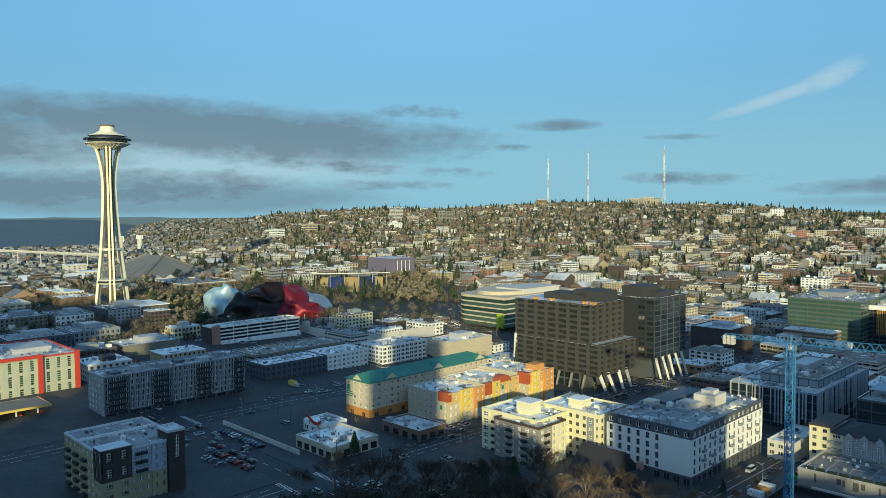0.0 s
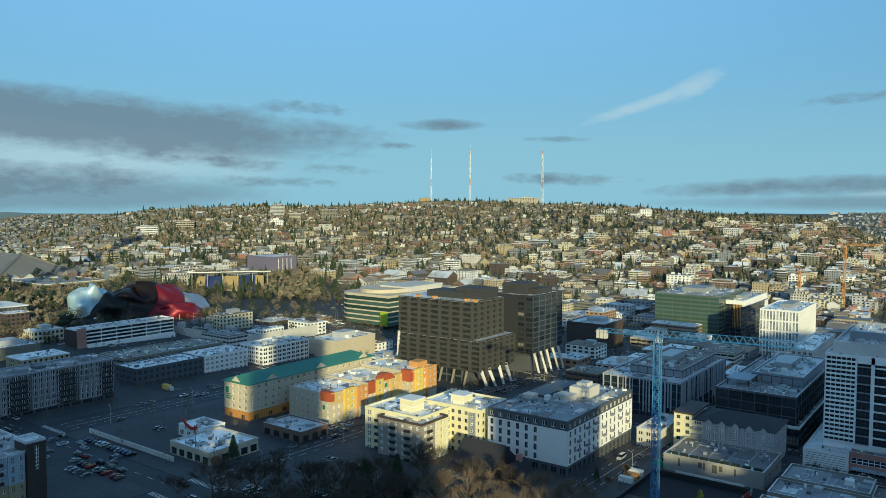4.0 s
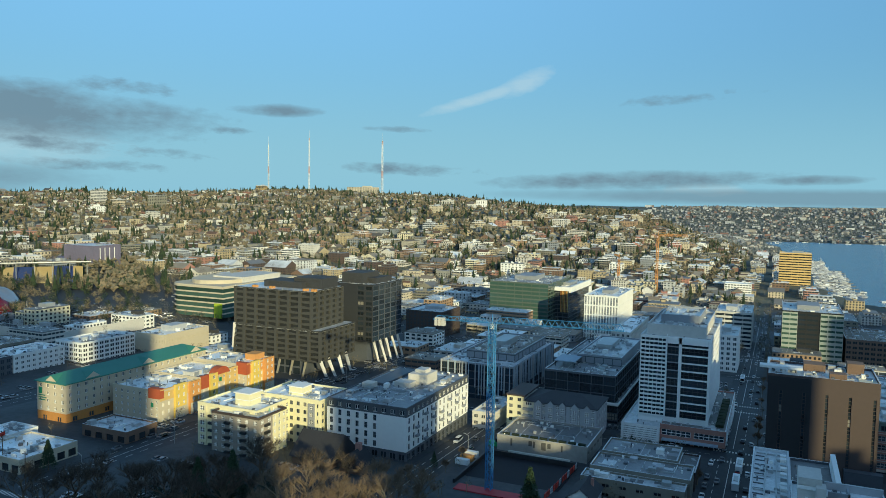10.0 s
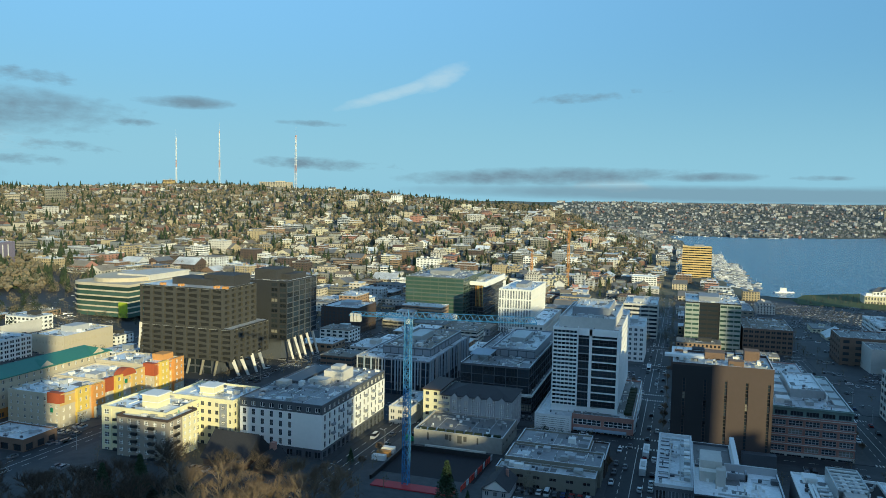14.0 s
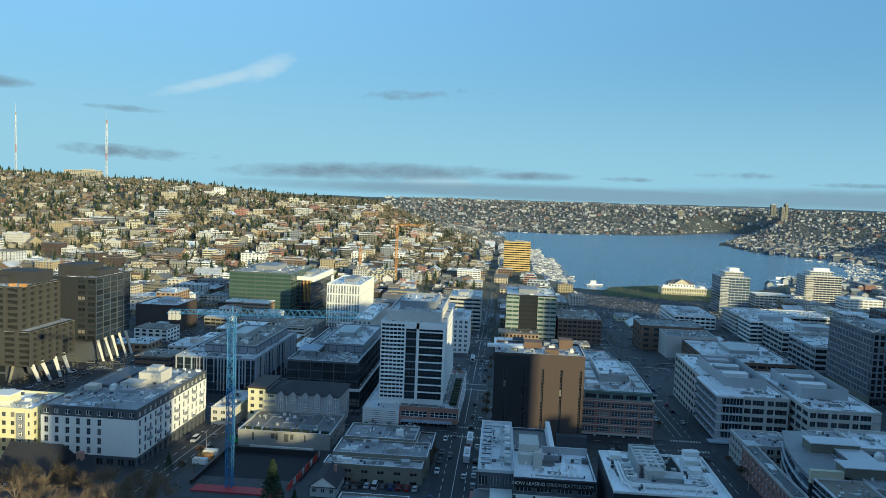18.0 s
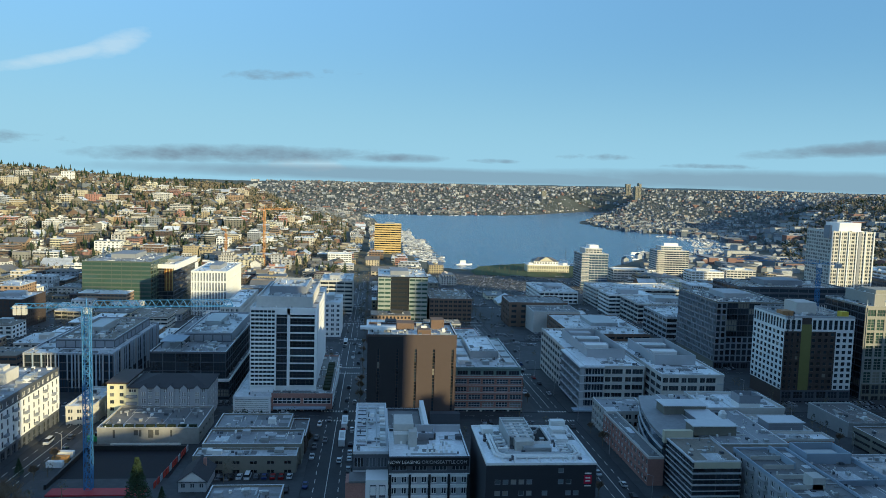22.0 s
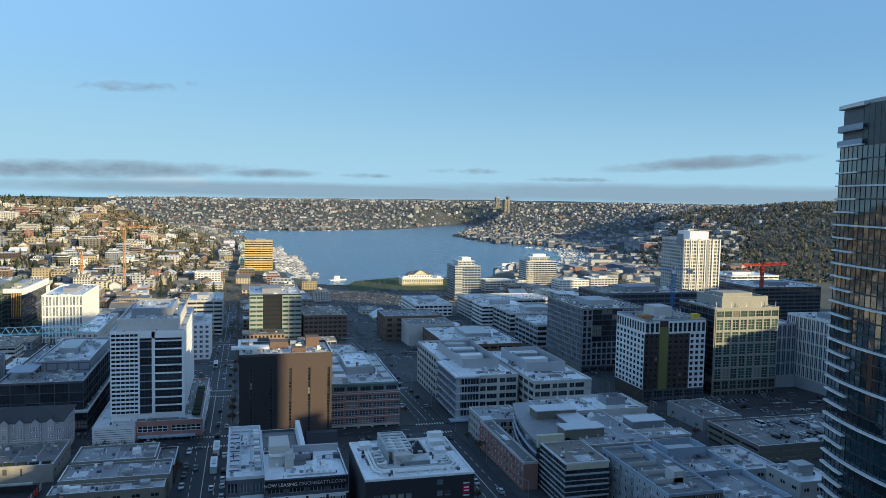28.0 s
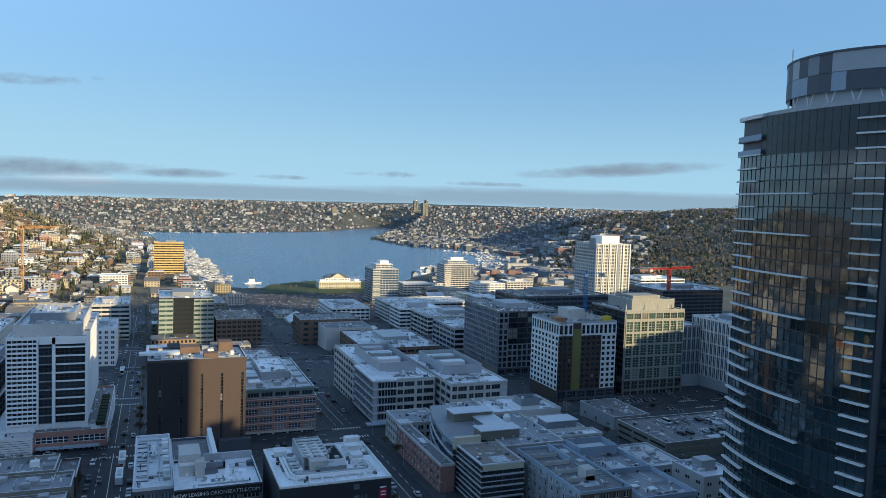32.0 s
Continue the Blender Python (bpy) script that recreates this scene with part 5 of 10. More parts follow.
def brick_office():
    b = thing("brick_office", "red brick office with wide banded windows and green-grey top storey", "office building", 56, 375, -5)
    x0, y0, x1, y1 = 40, 343, 73, 412
    volume(b, x0, y0, x1, y1, -6, 13.4, brick_red, roof_grey, "S")
    clad(b, "S", x0, x1, y0, -2.3, 12.6, brick_red, pane_dark, 3.75, 6.6, 0.84, 0.6, (4, 2), grey_panel, rise=0.4)
    clad(b, "S", x0, x1, y0, -6, -2.3, concrete, pane_black, 3.7, 6.6, 0.86, 0.7, (3, 1), dark_panel, rise=0.2)
    for j in range(5):
        slab(b, "belt_course", x0 - 0.1, y0 - 0.14, -2.5 + 3.75 * j, x1 + 0.1, y0 + 0.02, -2.15 + 3.75 * j, concrete)
    green = mat("verdigris_panel", (0.20, 0.28, 0.26), 0.7, grain=0.15)
    volume(b, x0 + 1, y0 + 1.2, x1 - 1, y1 - 2, 12.4, 17.4, green, roof_grey, "S")
    clad(b, "S", x0 + 1, x1 - 1, y0 + 1.2, 12.6, 16.6, green, pane_black, 4, 6.6, 0.8, 0.5, (4, 1), dark_panel)
    slab(b, "eave_board", x0 + 0.4, y0 + 0.5, 16.6, x1 - 0.4, y0 + 1.4, 17.0, green)
    volume(b, 50, 364, 64, 400, 16.4, 20.6, metal_unit, roof_white, "")
    slab(b, "roof_screen", 64.4, 362, 16.4, 65, 398, 19.6, white_paint)
    for k in range(5):
        v, f, mi = louvred(43, 352 + 10 * k, 16.5, 48.5, 358.5 + 10 * k, 18.6 + 0.5 * (k % 2), 4)
        raw("roof_unit", v, f, metal_unit if k % 2 else white_paint, b, mi)
    for k in range(4):
        slab(b, "duct", 66.2, 352 + 13 * k, 16.5, 70.4, 361 + 13 * k, 17.8, metal_unit)
    roof_kit(b, 42, 350, 72, 362, 16.6, 6, RNG, False)


def roof_screen(b, x0, y0, x1, y1, z0, z1, material, units=4):
    """An open-topped screen of four walls with louvred plant inside."""
    for q in ((x0, y0, x1, y0 + 0.4), (x0, y1 - 0.4, x1, y1), (x0, y0 + 0.4, x0 + 0.4, y1 - 0.4), (x1 - 0.4, y0 + 0.4, x1, y1 - 0.4)):
        slab(b, "roof_screen", q[0], q[1], z0, q[2], q[3], z1, material)
    slab(b, "screen_floor", x0 + 0.4, y0 + 0.4, z0, x1 - 0.4, y1 - 0.4, z0 + 0.15, roof_dark)
    for k in range(units):
        a = y0 + 2 + (y1 - y0 - 4) * k / units
        v, f, mi = louvred(x0 + 2.4, a, z0 + 0.1, x1 - 2.8 - (k % 2) * 3, a + (y1 - y0 - 4) / units * 0.7, z0 + (z1 - z0) * (0.7 + 0.25 * (k % 2)), 3)
        raw("roof_unit", v, f, (metal_unit, white_paint, grey_panel)[k % 3], b, mi)


def pale_office():
    b = thing("pale_concrete_office", "pale concrete office pair with glazed corner and snow-white roof edges", "office building", 118, 385, -6)
    volume(b, 104, 348, 134.5, 440, -7, 17.5, concrete, roof_white, "SW")
    clad(b, "S", 114, 134.5, 348, -7, 16.6, concrete, pane_black, 3.95, 10.2, 0.86, 0.6, (5, 1), dark_panel)
    for k in range(2):
        slab(b, "window_pier", 117.6 + 10.2 * k, 347.9, -7, 118.2 + 10.2 * k, 348.3, 16.6, concrete)
    clad(b, "S", 102, 114, 347.2, -3, 16.6, grey_panel, pane_curtain, 3.95, 6, 0.985, 0.8, (4, 1), grey_panel, 1.1)
    clad(b, "W", 347.3, 384, 102, -3, 16.6, grey_panel, pane_curtain, 3.95, 6, 0.985, 0.8, (4, 1), grey_panel, 2.3)
    for j in range(6):
        slab(b, "floor_band", 101.6, 346.8, -3.2 + 3.95 * j, 114, 347.3, -2.8 + 3.95 * j, coping)
        slab(b, "floor_band", 101.5, 347.3, -3.2 + 3.95 * j, 102.1, 384, -2.8 + 3.95 * j, coping)
    slab(b, "corner_roof", 101.8, 347, 16.6, 114, 384, 17.4, roof_white)
    clad(b, "W", 384, 440, 104, -7, 16.6, concrete, pane_black, 3.95, 5.4, 0.72, 0.58, (3, 1), dark_panel)
    roof_screen(b, 110.5, 366, 130.5, 417, 16.7, 21.8, grey_panel, 6)
    slab(b, "canopy", 98, 342, -3.6, 113, 346.6, -3, blue_panel)
    for x in (99, 112):
        slab(b, "canopy_post", x, 342.4, -7, x + 0.4, 342.8, -3.6, grey_panel)
    roof_kit(b, 116, 350, 133, 364, 16.7, 3, RNG, False)
    c = thing("pale_concrete_office", "pale concrete office wing with a mechanical screen on its roof", "office building", 150, 360, -5)
    volume(c, 136.5, 331, 167, 402, -6, 17.8, concrete, roof_white, "SW")
    clad(c, "S", 136.5, 163.5, 331, -6, 16.9, concrete, pane_black, 3.95, 9, 0.86, 0.6, (5, 1), dark_panel)
    clad(c, "S", 163.5, 167, 331.2, -6, 16.9, grey_panel, pane_blue, 3.95, 3.5, 0.9, 0.8, (2, 1), dark_panel)
    for k in range(3):
        slab(c, "window_pier", 139.6 + 9 * k, 330.9, -6, 140.2 + 9 * k, 331.3, 16.9, concrete)
    clad(c, "W", 331.35, 402, 136.5, -6, 16.9, concrete, pane_black, 3.95, 7.2, 0.8, 0.58, (3, 1), dark_panel)
    roof_screen(c, 141, 352, 162, 392, 17, 22, grey_panel, 5)


def curved_complex():
    b = thing("curved_roof_office", "grey office with a sweeping curved glass front and brick wing", "office building", 128, 268, -3)
    n = 14
    arc = [(105.5 + 9.5 * (i / n) ** 1.8, 252 + 50 * i / n) for i in range(n + 1)]
    ring = [(122.5, 252), (122.5, 302)] + arc[::-1]
    s = Soup()
    s.prism([(x + (0.35 if k > 1 else 0), y) for k, (x, y) in enumerate(ring)], -4, 15.2)
    s.made("wall", dark_panel, b)
    s = Soup()
    s.prism([(x - (0.3 if k > 1 else 0), y) for k, (x, y) in enumerate(ring)], 15.2, 16.2)
    s.made("roof", roof_mid, b)
    for j in range(5):
        s = Soup()
        z = -0.6 + 3.9 * j
        s.prism([(x - (0.25 if k > 1 else 0), y) for k, (x, y) in enumerate(ring)], z, z + 0.7)
        s.made("floor_band", coping, b)
    for i in range(n):
        for j in range(4):
            (xa, ya), (xb, yb) = arc[i], arc[i + 1]
            z = 0.2 + 3.9 * j
            raw("window", [(xa + 0.1, ya, z), (xb + 0.1, yb, z), (xb + 0.1, yb, z + 3), (xa + 0.1, ya, z + 3), (xa + 0.3, ya, z), (xb + 0.3, yb, z), (xb + 0.3, yb, z + 3), (xa + 0.3, ya, z + 3)], [(0, 3, 2, 1), (4, 5, 6, 7), (0, 1, 5, 4), (3, 7, 6, 2), (0, 4, 7, 3), (1, 2, 6, 5)], pane_blue, b)
    slab(b, "end_wall", 105.4, 250.4, 14, 116, 252.2, 18.4, cream)
    # south block: dark ribbons between thin pale bands
    volume(b, 106.4, 228, 122.6, 250.3, -4, 16, dark_panel, roof_tan, "SW", cap=coping, parapet=0.5)
    clad(b, "S", 106.4, 122.6, 228, -4, 15.5, dark_panel, pane_black, 3.9, 8.1, 0.985, 0.8, (4, 1), steel_dark)
    clad(b, "W", 228.35, 250.3, 106.4, -4, 15.5, dark_panel, pane_black, 3.9, 7.3, 0.985, 0.8, (3, 1), steel_dark)
    for j in range(10):
        z = -2.1 + 1.95 * j
        slab(b, "thin_band", 106.1, 227.7, z, 122.9, 228.1, z + (0.5 if j % 2 else 0.2), coping)
        slab(b, "thin_band", 106.1, 228.1, z, 106.5, 250.2, z + (0.5 if j % 2 else 0.2), coping)
    slab(b, "glazed_crown", 106.6, 227.6, 13.6, 122.4, 227.75, 15.6, cream)
    # brick wing along the street
    volume(b, 99.5, 249, 105.2, 301, -4, 9.5, brick_red, roof_dark, "W", cap=concrete)
    clad(b, "W", 249, 301, 99.5, -4, 8.6, brick_red, pane_black, 3.1, 3.7, 0.6, 0.6, (2, 1), white_paint)
    volume(b, 101.5, 303, 121, 324, -5, 9, concrete, roof_mid, "SW")
    clad(b, "W", 303, 324, 101.5, -5, 8.1, concrete, pane_black, 3.5, 3.6, 0.66, 0.64, (2, 1))
    clad(b, "S", 101.5, 121, 303, -5, 8.1, concrete, pane_black, 3.5, 3.6, 0.66, 0.64, (2, 1))
    # roofs to the east
    volume(b, 122.7, 243, 148, 304, -4, 16.3, concrete, roof_mid, "S", parapet=0.4)
    volume(b, 136, 282, 169, 305, -4, 17.2, concrete, roof_white, "S", parapet=1.2)
    volume(b, 148.2, 262, 169, 281.8, -4, 14.4, concrete, roof_grey, "S")
    clad(b, "S", 148.2, 169, 262, -4, 13.5, concrete, pane_black, 3.8, 5, 0.8, 0.5, (3, 1))
    volume(b, 148.2, 254, 172.4, 261.9, -4, 14, mat("orange_brick", (0.40, 0.15, 0.07), 0.9, grain=0.3, size=0.5), roof_white, "S", cap=concrete)
    for x0, y0, x1, y1, z in ((115.5, 276, 132.5, 284, 19.6), (117, 252, 133, 259, 19.4), (124, 259.2, 133, 275.8, 18.0), (152, 264, 166, 272, 16.8)):
        v, f, mi = louvred(x0, y0, 13, x1, y1, z, 3)
        raw("penthouse", v, f, concrete_dark if z > 18.5 else mid_panel, b, mi)
        slab(b, "penthouse_roof", x0 - 0.5, y0 - 0.5, z, x1 + 0.5, y1 + 0.5, z + 0.3, coping)
    slab(b, "plant_base", 150, 283.4, 16, 159, 290, 18.4, white_paint)
    roof_screen(b, 150, 283.4, 159, 291, 18.4, 21.6, mid_panel, 2)
    s = Soup()
    s.beam((135.4, 268, 15.8), (135.4, 268, 19.4), 1.5, 14)
    s.beam((135.4, 268, 19.4), (135.4, 268, 20.4), 1.5, 14, 0.7)
    s.made("cooling_tower", white_paint, b)
    s = Soup()
    s.beam((117.5, 238, 15.6), (117.5, 238, 17.2), 0.6, 10)
    s.made("roof_fan", metal_unit, b)
    roof_kit(b, 124, 286, 135, 303, 15.9, 3, RNG, False)
    roof_kit(b, 150, 255, 170, 261, 13.2, 4, RNG, False)
    roof_kit(b, 140, 292, 168, 303, 16.1, 4, RNG, False)


def south_east_block():
    b = thing("balcony_apartments", "brick and panel apartment block with balconies and roof terraces", "apartment house", 138, 215, -2)
    volume(b, 126, 196, 145, 240, -3, 16.2, brick_brown, roof_dark, "SW", cap=blue_panel)
    clad(b, "W", 196.35, 240, 126, -3, 15.3, grey_panel, pane_dark, 3.1, 3.9, 0.5, 0.6, (2, 1), white_paint)
    clad(b, "S", 126, 145, 196, -3, 15.3, brick_brown, pane_dark, 3.1, 3.9, 0.5, 0.6, (2, 1), white_paint)
    for k in range(5):
        for j in range(5):
            slab(b, "balcony", 124.6, 200 + 8.4 * k, 0.2 + 3.1 * j, 126.0, 203.2 + 8.4 * k, 1.2 + 3.1 * j, metal_unit)
    slab(b, "stair_tower", 134, 206, 15, 138, 211, 19, concrete)
    slab(b, "terrace_wall", 137.4, 222, 15, 138, 238, 17.6, blue_panel)
    for k in range(4):
        slab(b, "terrace_divider", 127, 206 + 8 * k, 15.3, 137.4, 206.3 + 8 * k, 16.9, concrete)
    c = thing("panel_apartments", "pale blue panelled apartment block with flat grey roof", "apartment house", 156, 215, -2)
    volume(c, 145.3, 190, 166, 246, -3, 14.6, blue_panel, roof_mid, "SW", parapet=1.6, cap=blue_panel)
    clad(c, "W", 190, 246, 145.3, 9, 13.7, blue_panel, pane_dark, 3.2, 8, 0.3, 0.4, (2, 1))
    roof_kit(c, 147, 192, 164, 205, 13.1, 2, RNG, False)
    roof_screen(c, 148, 232, 164, 243, 13, 16.8, blue_panel, 1)
    for k in range(9):
        slab(c, "panel_rib", 145.05, 193 + 6 * k, -3, 145.3, 193.4 + 6 * k, 14.4, grey_panel)
    slab(c, "roof_divider", 145.6, 214, 13, 165.6, 214.5, 14.9, blue_panel)


for build in (white_hotel, cream_block, green_hotel, orange_hotel, lattice_office, lattice_tower, fin_office, dark_glass_office, grey_apartments, white_tower, brown_hotel, orion, dark_hotel, brick_office, pale_office, curved_complex, south_east_block):
    build()


# ---- towers and blocks to the east, and the middle distance ----
def block(name, label, x0, y0, x1, y1, top, wall, pane=None, floor=3.5, bay=4.5, wf=0.6, hf=0.5, roof=None, units=3, penthouse=True, category="building", faces=None, cap=None, z0=None):
    """A building of the middle distance."""
    z0 = base_of(x0, y0, x1, y1) if z0 is None else z0
    b = thing(name, label, category, (x0 + x1) / 2, (y0 + y1) / 2, z0)
    if faces is None:
        faces = "S" + ("E" if x1 < 0 else "W" if x0 > 0 else "")
    volume(b, x0, y0, x1, y1, z0, top, wall, roof or roof_grey, faces, 0.3, 0.8, cap)
    for f in faces:
        a0, a1, pl = (x0, x1, y0) if f == "S" else (y0 + 0.3, y1, x1 if f == "E" else x0)
        filled(b, f, a0, a1, pl, z0, top - 0.8, wall, pane or pane_dark, floor, bay, wf, hf)
    roof_kit(b, x0, y0, x1, y1, top - 0.7, units, RNG, penthouse)
    return b


def unfinished_tower():
    b = thing("unfinished_apartment_tower", "unfinished apartment tower, white window grids, olive sheathing and hoist", "apartment tower", 232, 377, -7)
    x0, y0, x1, y1, zt = 213, 361, 251, 393, 41
    volume(b, x0, y0, x1, y1, -8, zt, dark_brown, roof_dark, "SW", cap=grey_panel)
    clad(b, "W", y0 + 0.35, y1, x0, 2, 33, white_paint, pane_black, 3.0, 3.9, 0.62, 0.62, (1, 1), dark_panel)
    clad(b, "S", 213, 222, y0, 2, 33, dark_brown, pane_black, 3.0, 3.0, 0.5, 0.6, (1, 1), brick_brown)
    clad(b, "S", 222, 227.5, y0 - 0.2, 2, 36.6, olive_panel, pane_black, 40, 20, 0.02, 0.02, windows=False)
    clad(b, "S", 227.5, 241, y0, 2, 33, dark_brown, pane_black, 3.0, 3.3, 0.6, 0.6, (1, 1), brick_brown)
    clad(b, "S", 241, 251, y0, 2, 33, white_paint, pane_black, 3.0, 3.3, 0.6, 0.6, (1, 1), dark_panel)
    for f, a0, a1, pl in (("S", 213, 222, y0), ("S", 227.5, 251, y0), ("W", y0 + 0.35, y1, x0)):
        clad(b, f, a0, a1, pl - 0.05, 33, 40.1, white_paint, pane_black, 7, 3.0, 0.66, 0.7, (1, 2), dark_panel)
    clad(b, "S", x0, x1, y0 - 0.3, -8, 2, dark_panel, pane_black, 5, 6, 0.8, 0.7, (3, 2))
    hoist = Soup()
    for z in range(-8, 42, 3):
        for u in ((214.2, 359.6), (216.8, 359.6), (214.2, 360.6), (216.8, 360.6)):
            hoist.beam((u[0], u[1], z), (u[0], u[1], z + 3), 0.09, 4)
        hoist.beam((214.2, 359.6, z), (216.8, 359.6, z + 3), 0.07, 4)
        hoist.beam((214.2, 359.6, z), (216.8, 359.6, z), 0.07, 4)
    hoist.made("hoist_mast", steel_dark, b)
    slab(b, "penthouse", 225, 372, 40, 236, 384, 46.4, concrete)
    slab(b, "yellow_wrap", 243.5, 361.5, 39.9, 247.5, 365, 43.4, mat("yellow_board", (0.72, 0.52, 0.06), 0.7, grain=0.1))
    slab(b, "formwork", 214, 366, 40, 220, 372, 42.6, mat("raw_timber", (0.42, 0.22, 0.10), 0.8, grain=0.2))
    for k in range(8):
        slab(b, "scaffold_post", 236.5 + k * 0.9, 374, 40, 236.7 + k * 0.9, 374.2, 45 - 0.3 * (k % 3), line_paint)
    roof_kit(b, 216, 364, 249, 390, 40.2, 8, RNG, False)


def concrete_tower():
    b = thing("concrete_grid_tower", "pale grey-beige stone office tower with paired-storey window grid", "office tower", 282, 385, -7)
    office_stone = mat("office_stone", (0.33, 0.325, 0.29), 0.8, grain=0.12, stain=0.15)
    x0, y0, x1, y1, zt = 260, 366, 303, 402, 46
    volume(b, x0, y0, x1, y1, -8, zt, office_stone, roof_grey, "SW")
    clad(b, "S", x0 + 1, x1, y0, 39.5, zt - 0.9, office_stone, pane_green, 5.6, 5.2, 0.86, 0.6, (3, 2), dark_panel)
    clad(b, "S", x0 + 1, x1, y0, 4, 39.5, office_stone, pane_green, 7.0, 5.2, 0.78, 0.84, (2, 4), office_stone)
    clad(b, "S", x0 + 1, x1, y0, -8, 4, concrete_dark, pane_black, 6, 5.2, 0.8, 0.8, (2, 2))
    clad(b, "W", y0 + 0.35, y1, x0, -8, zt - 0.9, dark_panel, pane_black, 3.6, 6, 0.95, 0.85, (3, 1), steel_dark)
    volume(b, 268, 371, 299, 396, zt - 0.9, zt + 5.6, office_stone, roof_tan, "")
    v, f, mi = louvred(272, 376, zt + 4.6, 292, 390, zt + 7.2, 3)
    raw("penthouse", v, f, office_stone, b, mi)
    for k in range(5):
        slab(b, "guard_post", x0 + 1 + 10 * k, y0 + 0.6, zt - 0.1, x0 + 1.25 + 10 * k, y0 + 0.85, zt + 3.2, line_paint)


def striped_offices():
    for x0, y0, x1, y1, zt, wall in ((298, 377, 325.5, 412, 34, grey_panel), (326, 332, 372, 386, 39, white_paint)):
        b = thing("finned_office", "blue-grey office with tall dark windows between pale fins", "office building", (x0 + x1) / 2, (y0 + y1) / 2, -7)
        volume(b, x0, y0, x1, y1, -8, zt, wall, roof_grey, "SW")
        for f, a0, a1, pl in (("S", x0, x1, y0), ("W", y0 + 0.35, y1, x0)):
            filled(b, f, a0, a1, pl, 2, zt - 0.9, wall, pane_blue, 7.4, 3.4, 0.7, 0.9, 0.35)
            clad(b, f, a0, a1, pl, -8, 2, grey_panel, pane_black, 10, 12, 0.02, 0.02, windows=False)
        roof_kit(b, x0, y0, x1, y1, zt - 0.8, 6, RNG, True)


def grid_office():
    b = thing("dark_grid_office", "dark glass office behind a pale punched window grid", "office tower", 240, 470, -9)
    x0, y0, x1, y1, zt = 217, 446, 264, 505, 34.5
    volume(b, x0, y0, x1, y1, -10, zt, concrete_dark, roof_dark, "SW", 1.0)
    filled(b, "W", y0 + 0.35, y1, x0, -4, zt - 0.9, mid_panel, pane_black, 3.6, 3.8, 0.74, 0.78, 0.7)
    clad(b, "S", x0, 224, y0, -4, zt - 0.9, mid_panel, pane_black, 3.6, 3.5, 0.76, 0.78, (1, 1), dark_panel, 1.0)
    clad(b, "S", 224, 246, y0 + 0.6, 12, zt - 0.9, dark_panel, pane_black, 3.6, 8, 0.96, 0.9, (4, 1), steel_dark)
    clad(b, "S", 224, 246, y0, -4, 12, mid_panel, pane_black, 4, 4, 0.76, 0.78, (1, 1), dark_panel)
    clad(b, "S", 246, x1, y0 - 0.5, -4, zt - 0.9, mid_panel, pane_black, 3.6, 4, 0.76, 0.78, (1, 1), dark_panel)
    clad(b, "S", x0, x1, y0 - 0.2, -10, -4, dark_panel, pane_black, 6, 6, 0.8, 0.7, (3, 1))
    roof_kit(b, x0, y0, x1, y1, zt - 0.8, 8, RNG, True)


for build in (unfinished_tower, concrete_tower, striped_offices, grid_office):
    build()

# low roofs, workshops and parking near the tower
block("low_workshops", "low grey workshop with stained membrane roof", -59.5, 288.6, -31, 306, 7.0, concrete_dark, pane_black, 4, 8, 0.3, 0.3, roof_mid, 2, False)
block("low_workshops", "low dark shed with sunken roof beside the workshop", -30.8, 284, -24, 305, 5.2, dark_brown, pane_black, 4, 5, 0.3, 0.3, roof_dark, 1, False)
block("low_workshops", "low workshop with a wide patched grey roof", -60.5, 272.4, -24.5, 288.2, 6.2, concrete_dark, pane_black, 5, 9, 0.2, 0.2, roof_mid, 3, False)
block("low_workshops", "low pale workshop front with few windows", -62, 264, -25.5, 272.2, 4.8, concrete_dark, pane_black, 4, 6, 0.4, 0.34, roof_grey, 6, False)
block("low_workshops", "small flat-roofed office beside the parking lot", -50, 228, -27, 240, 4.2, concrete_dark, pane_black, 4, 5, 0.4, 0.34, roof_mid, 3, False)


def gabled_house():
    b = thing("gabled_house", "old grey house with a dark shingle gable roof", "house", -58, 254, -3)
    slab(b, "wall", -62.5, 247, -3.5, -53.5, 261, 2.6, grey_panel)
    filled(b, "S", -62.5, -53.5, 246.7, -3, 2.6, grey_panel, pane_dark, 2.8, 3, 0.4, 0.5, 0.3)
    shingle = MATS["dark_shingle_roof"]
    v = [(-63.2, 246.2, 2.4), (-52.8, 246.2, 2.4), (-52.8, 261.6, 2.4), (-63.2, 261.6, 2.4), (-58, 246.2, 6.2), (-58, 261.6, 6.2)]
    raw("roof", v, [(1, 2, 5, 4), (3, 0, 4, 5), (3, 2, 1, 0)], shingle, b)
    raw("gable", [(-62.5, 246.7, 2.5), (-53.5, 246.7, 2.5), (-58, 246.7, 5.8)], [(0, 1, 2)], white_paint, b)
    slab(b, "chimney", -56.4, 256, 3, -55.4, 257, 7, brick_red)


gabled_house()
block("corrugated_warehouse", "low pale metal warehouse with plain walls", 211, 302, 232, 333, 4, metal_unit, pane_black, 6, 9, 0.2, 0.2, roof_dark, 2, False)
garage = block("parking_garage", "grey concrete parking garage with cars on its roof deck", 206, 256, 285, 292, 6, concrete_dark, pane_black, 3.2, 12, 0.9, 0.4, roof_dark, 0, False)
block("white_shed", "small white flat-roofed commercial building", 190, 214, 206, 232, 8, concrete, pane_black, 4, 6, 0.4, 0.3, roof_white, 3, True)
block("grey_commercial", "low grey commercial building behind the garage", 176, 236, 200, 262, 5, grey_panel, pane_black, 4, 6, 0.5, 0.4, roof_grey, 4, False)
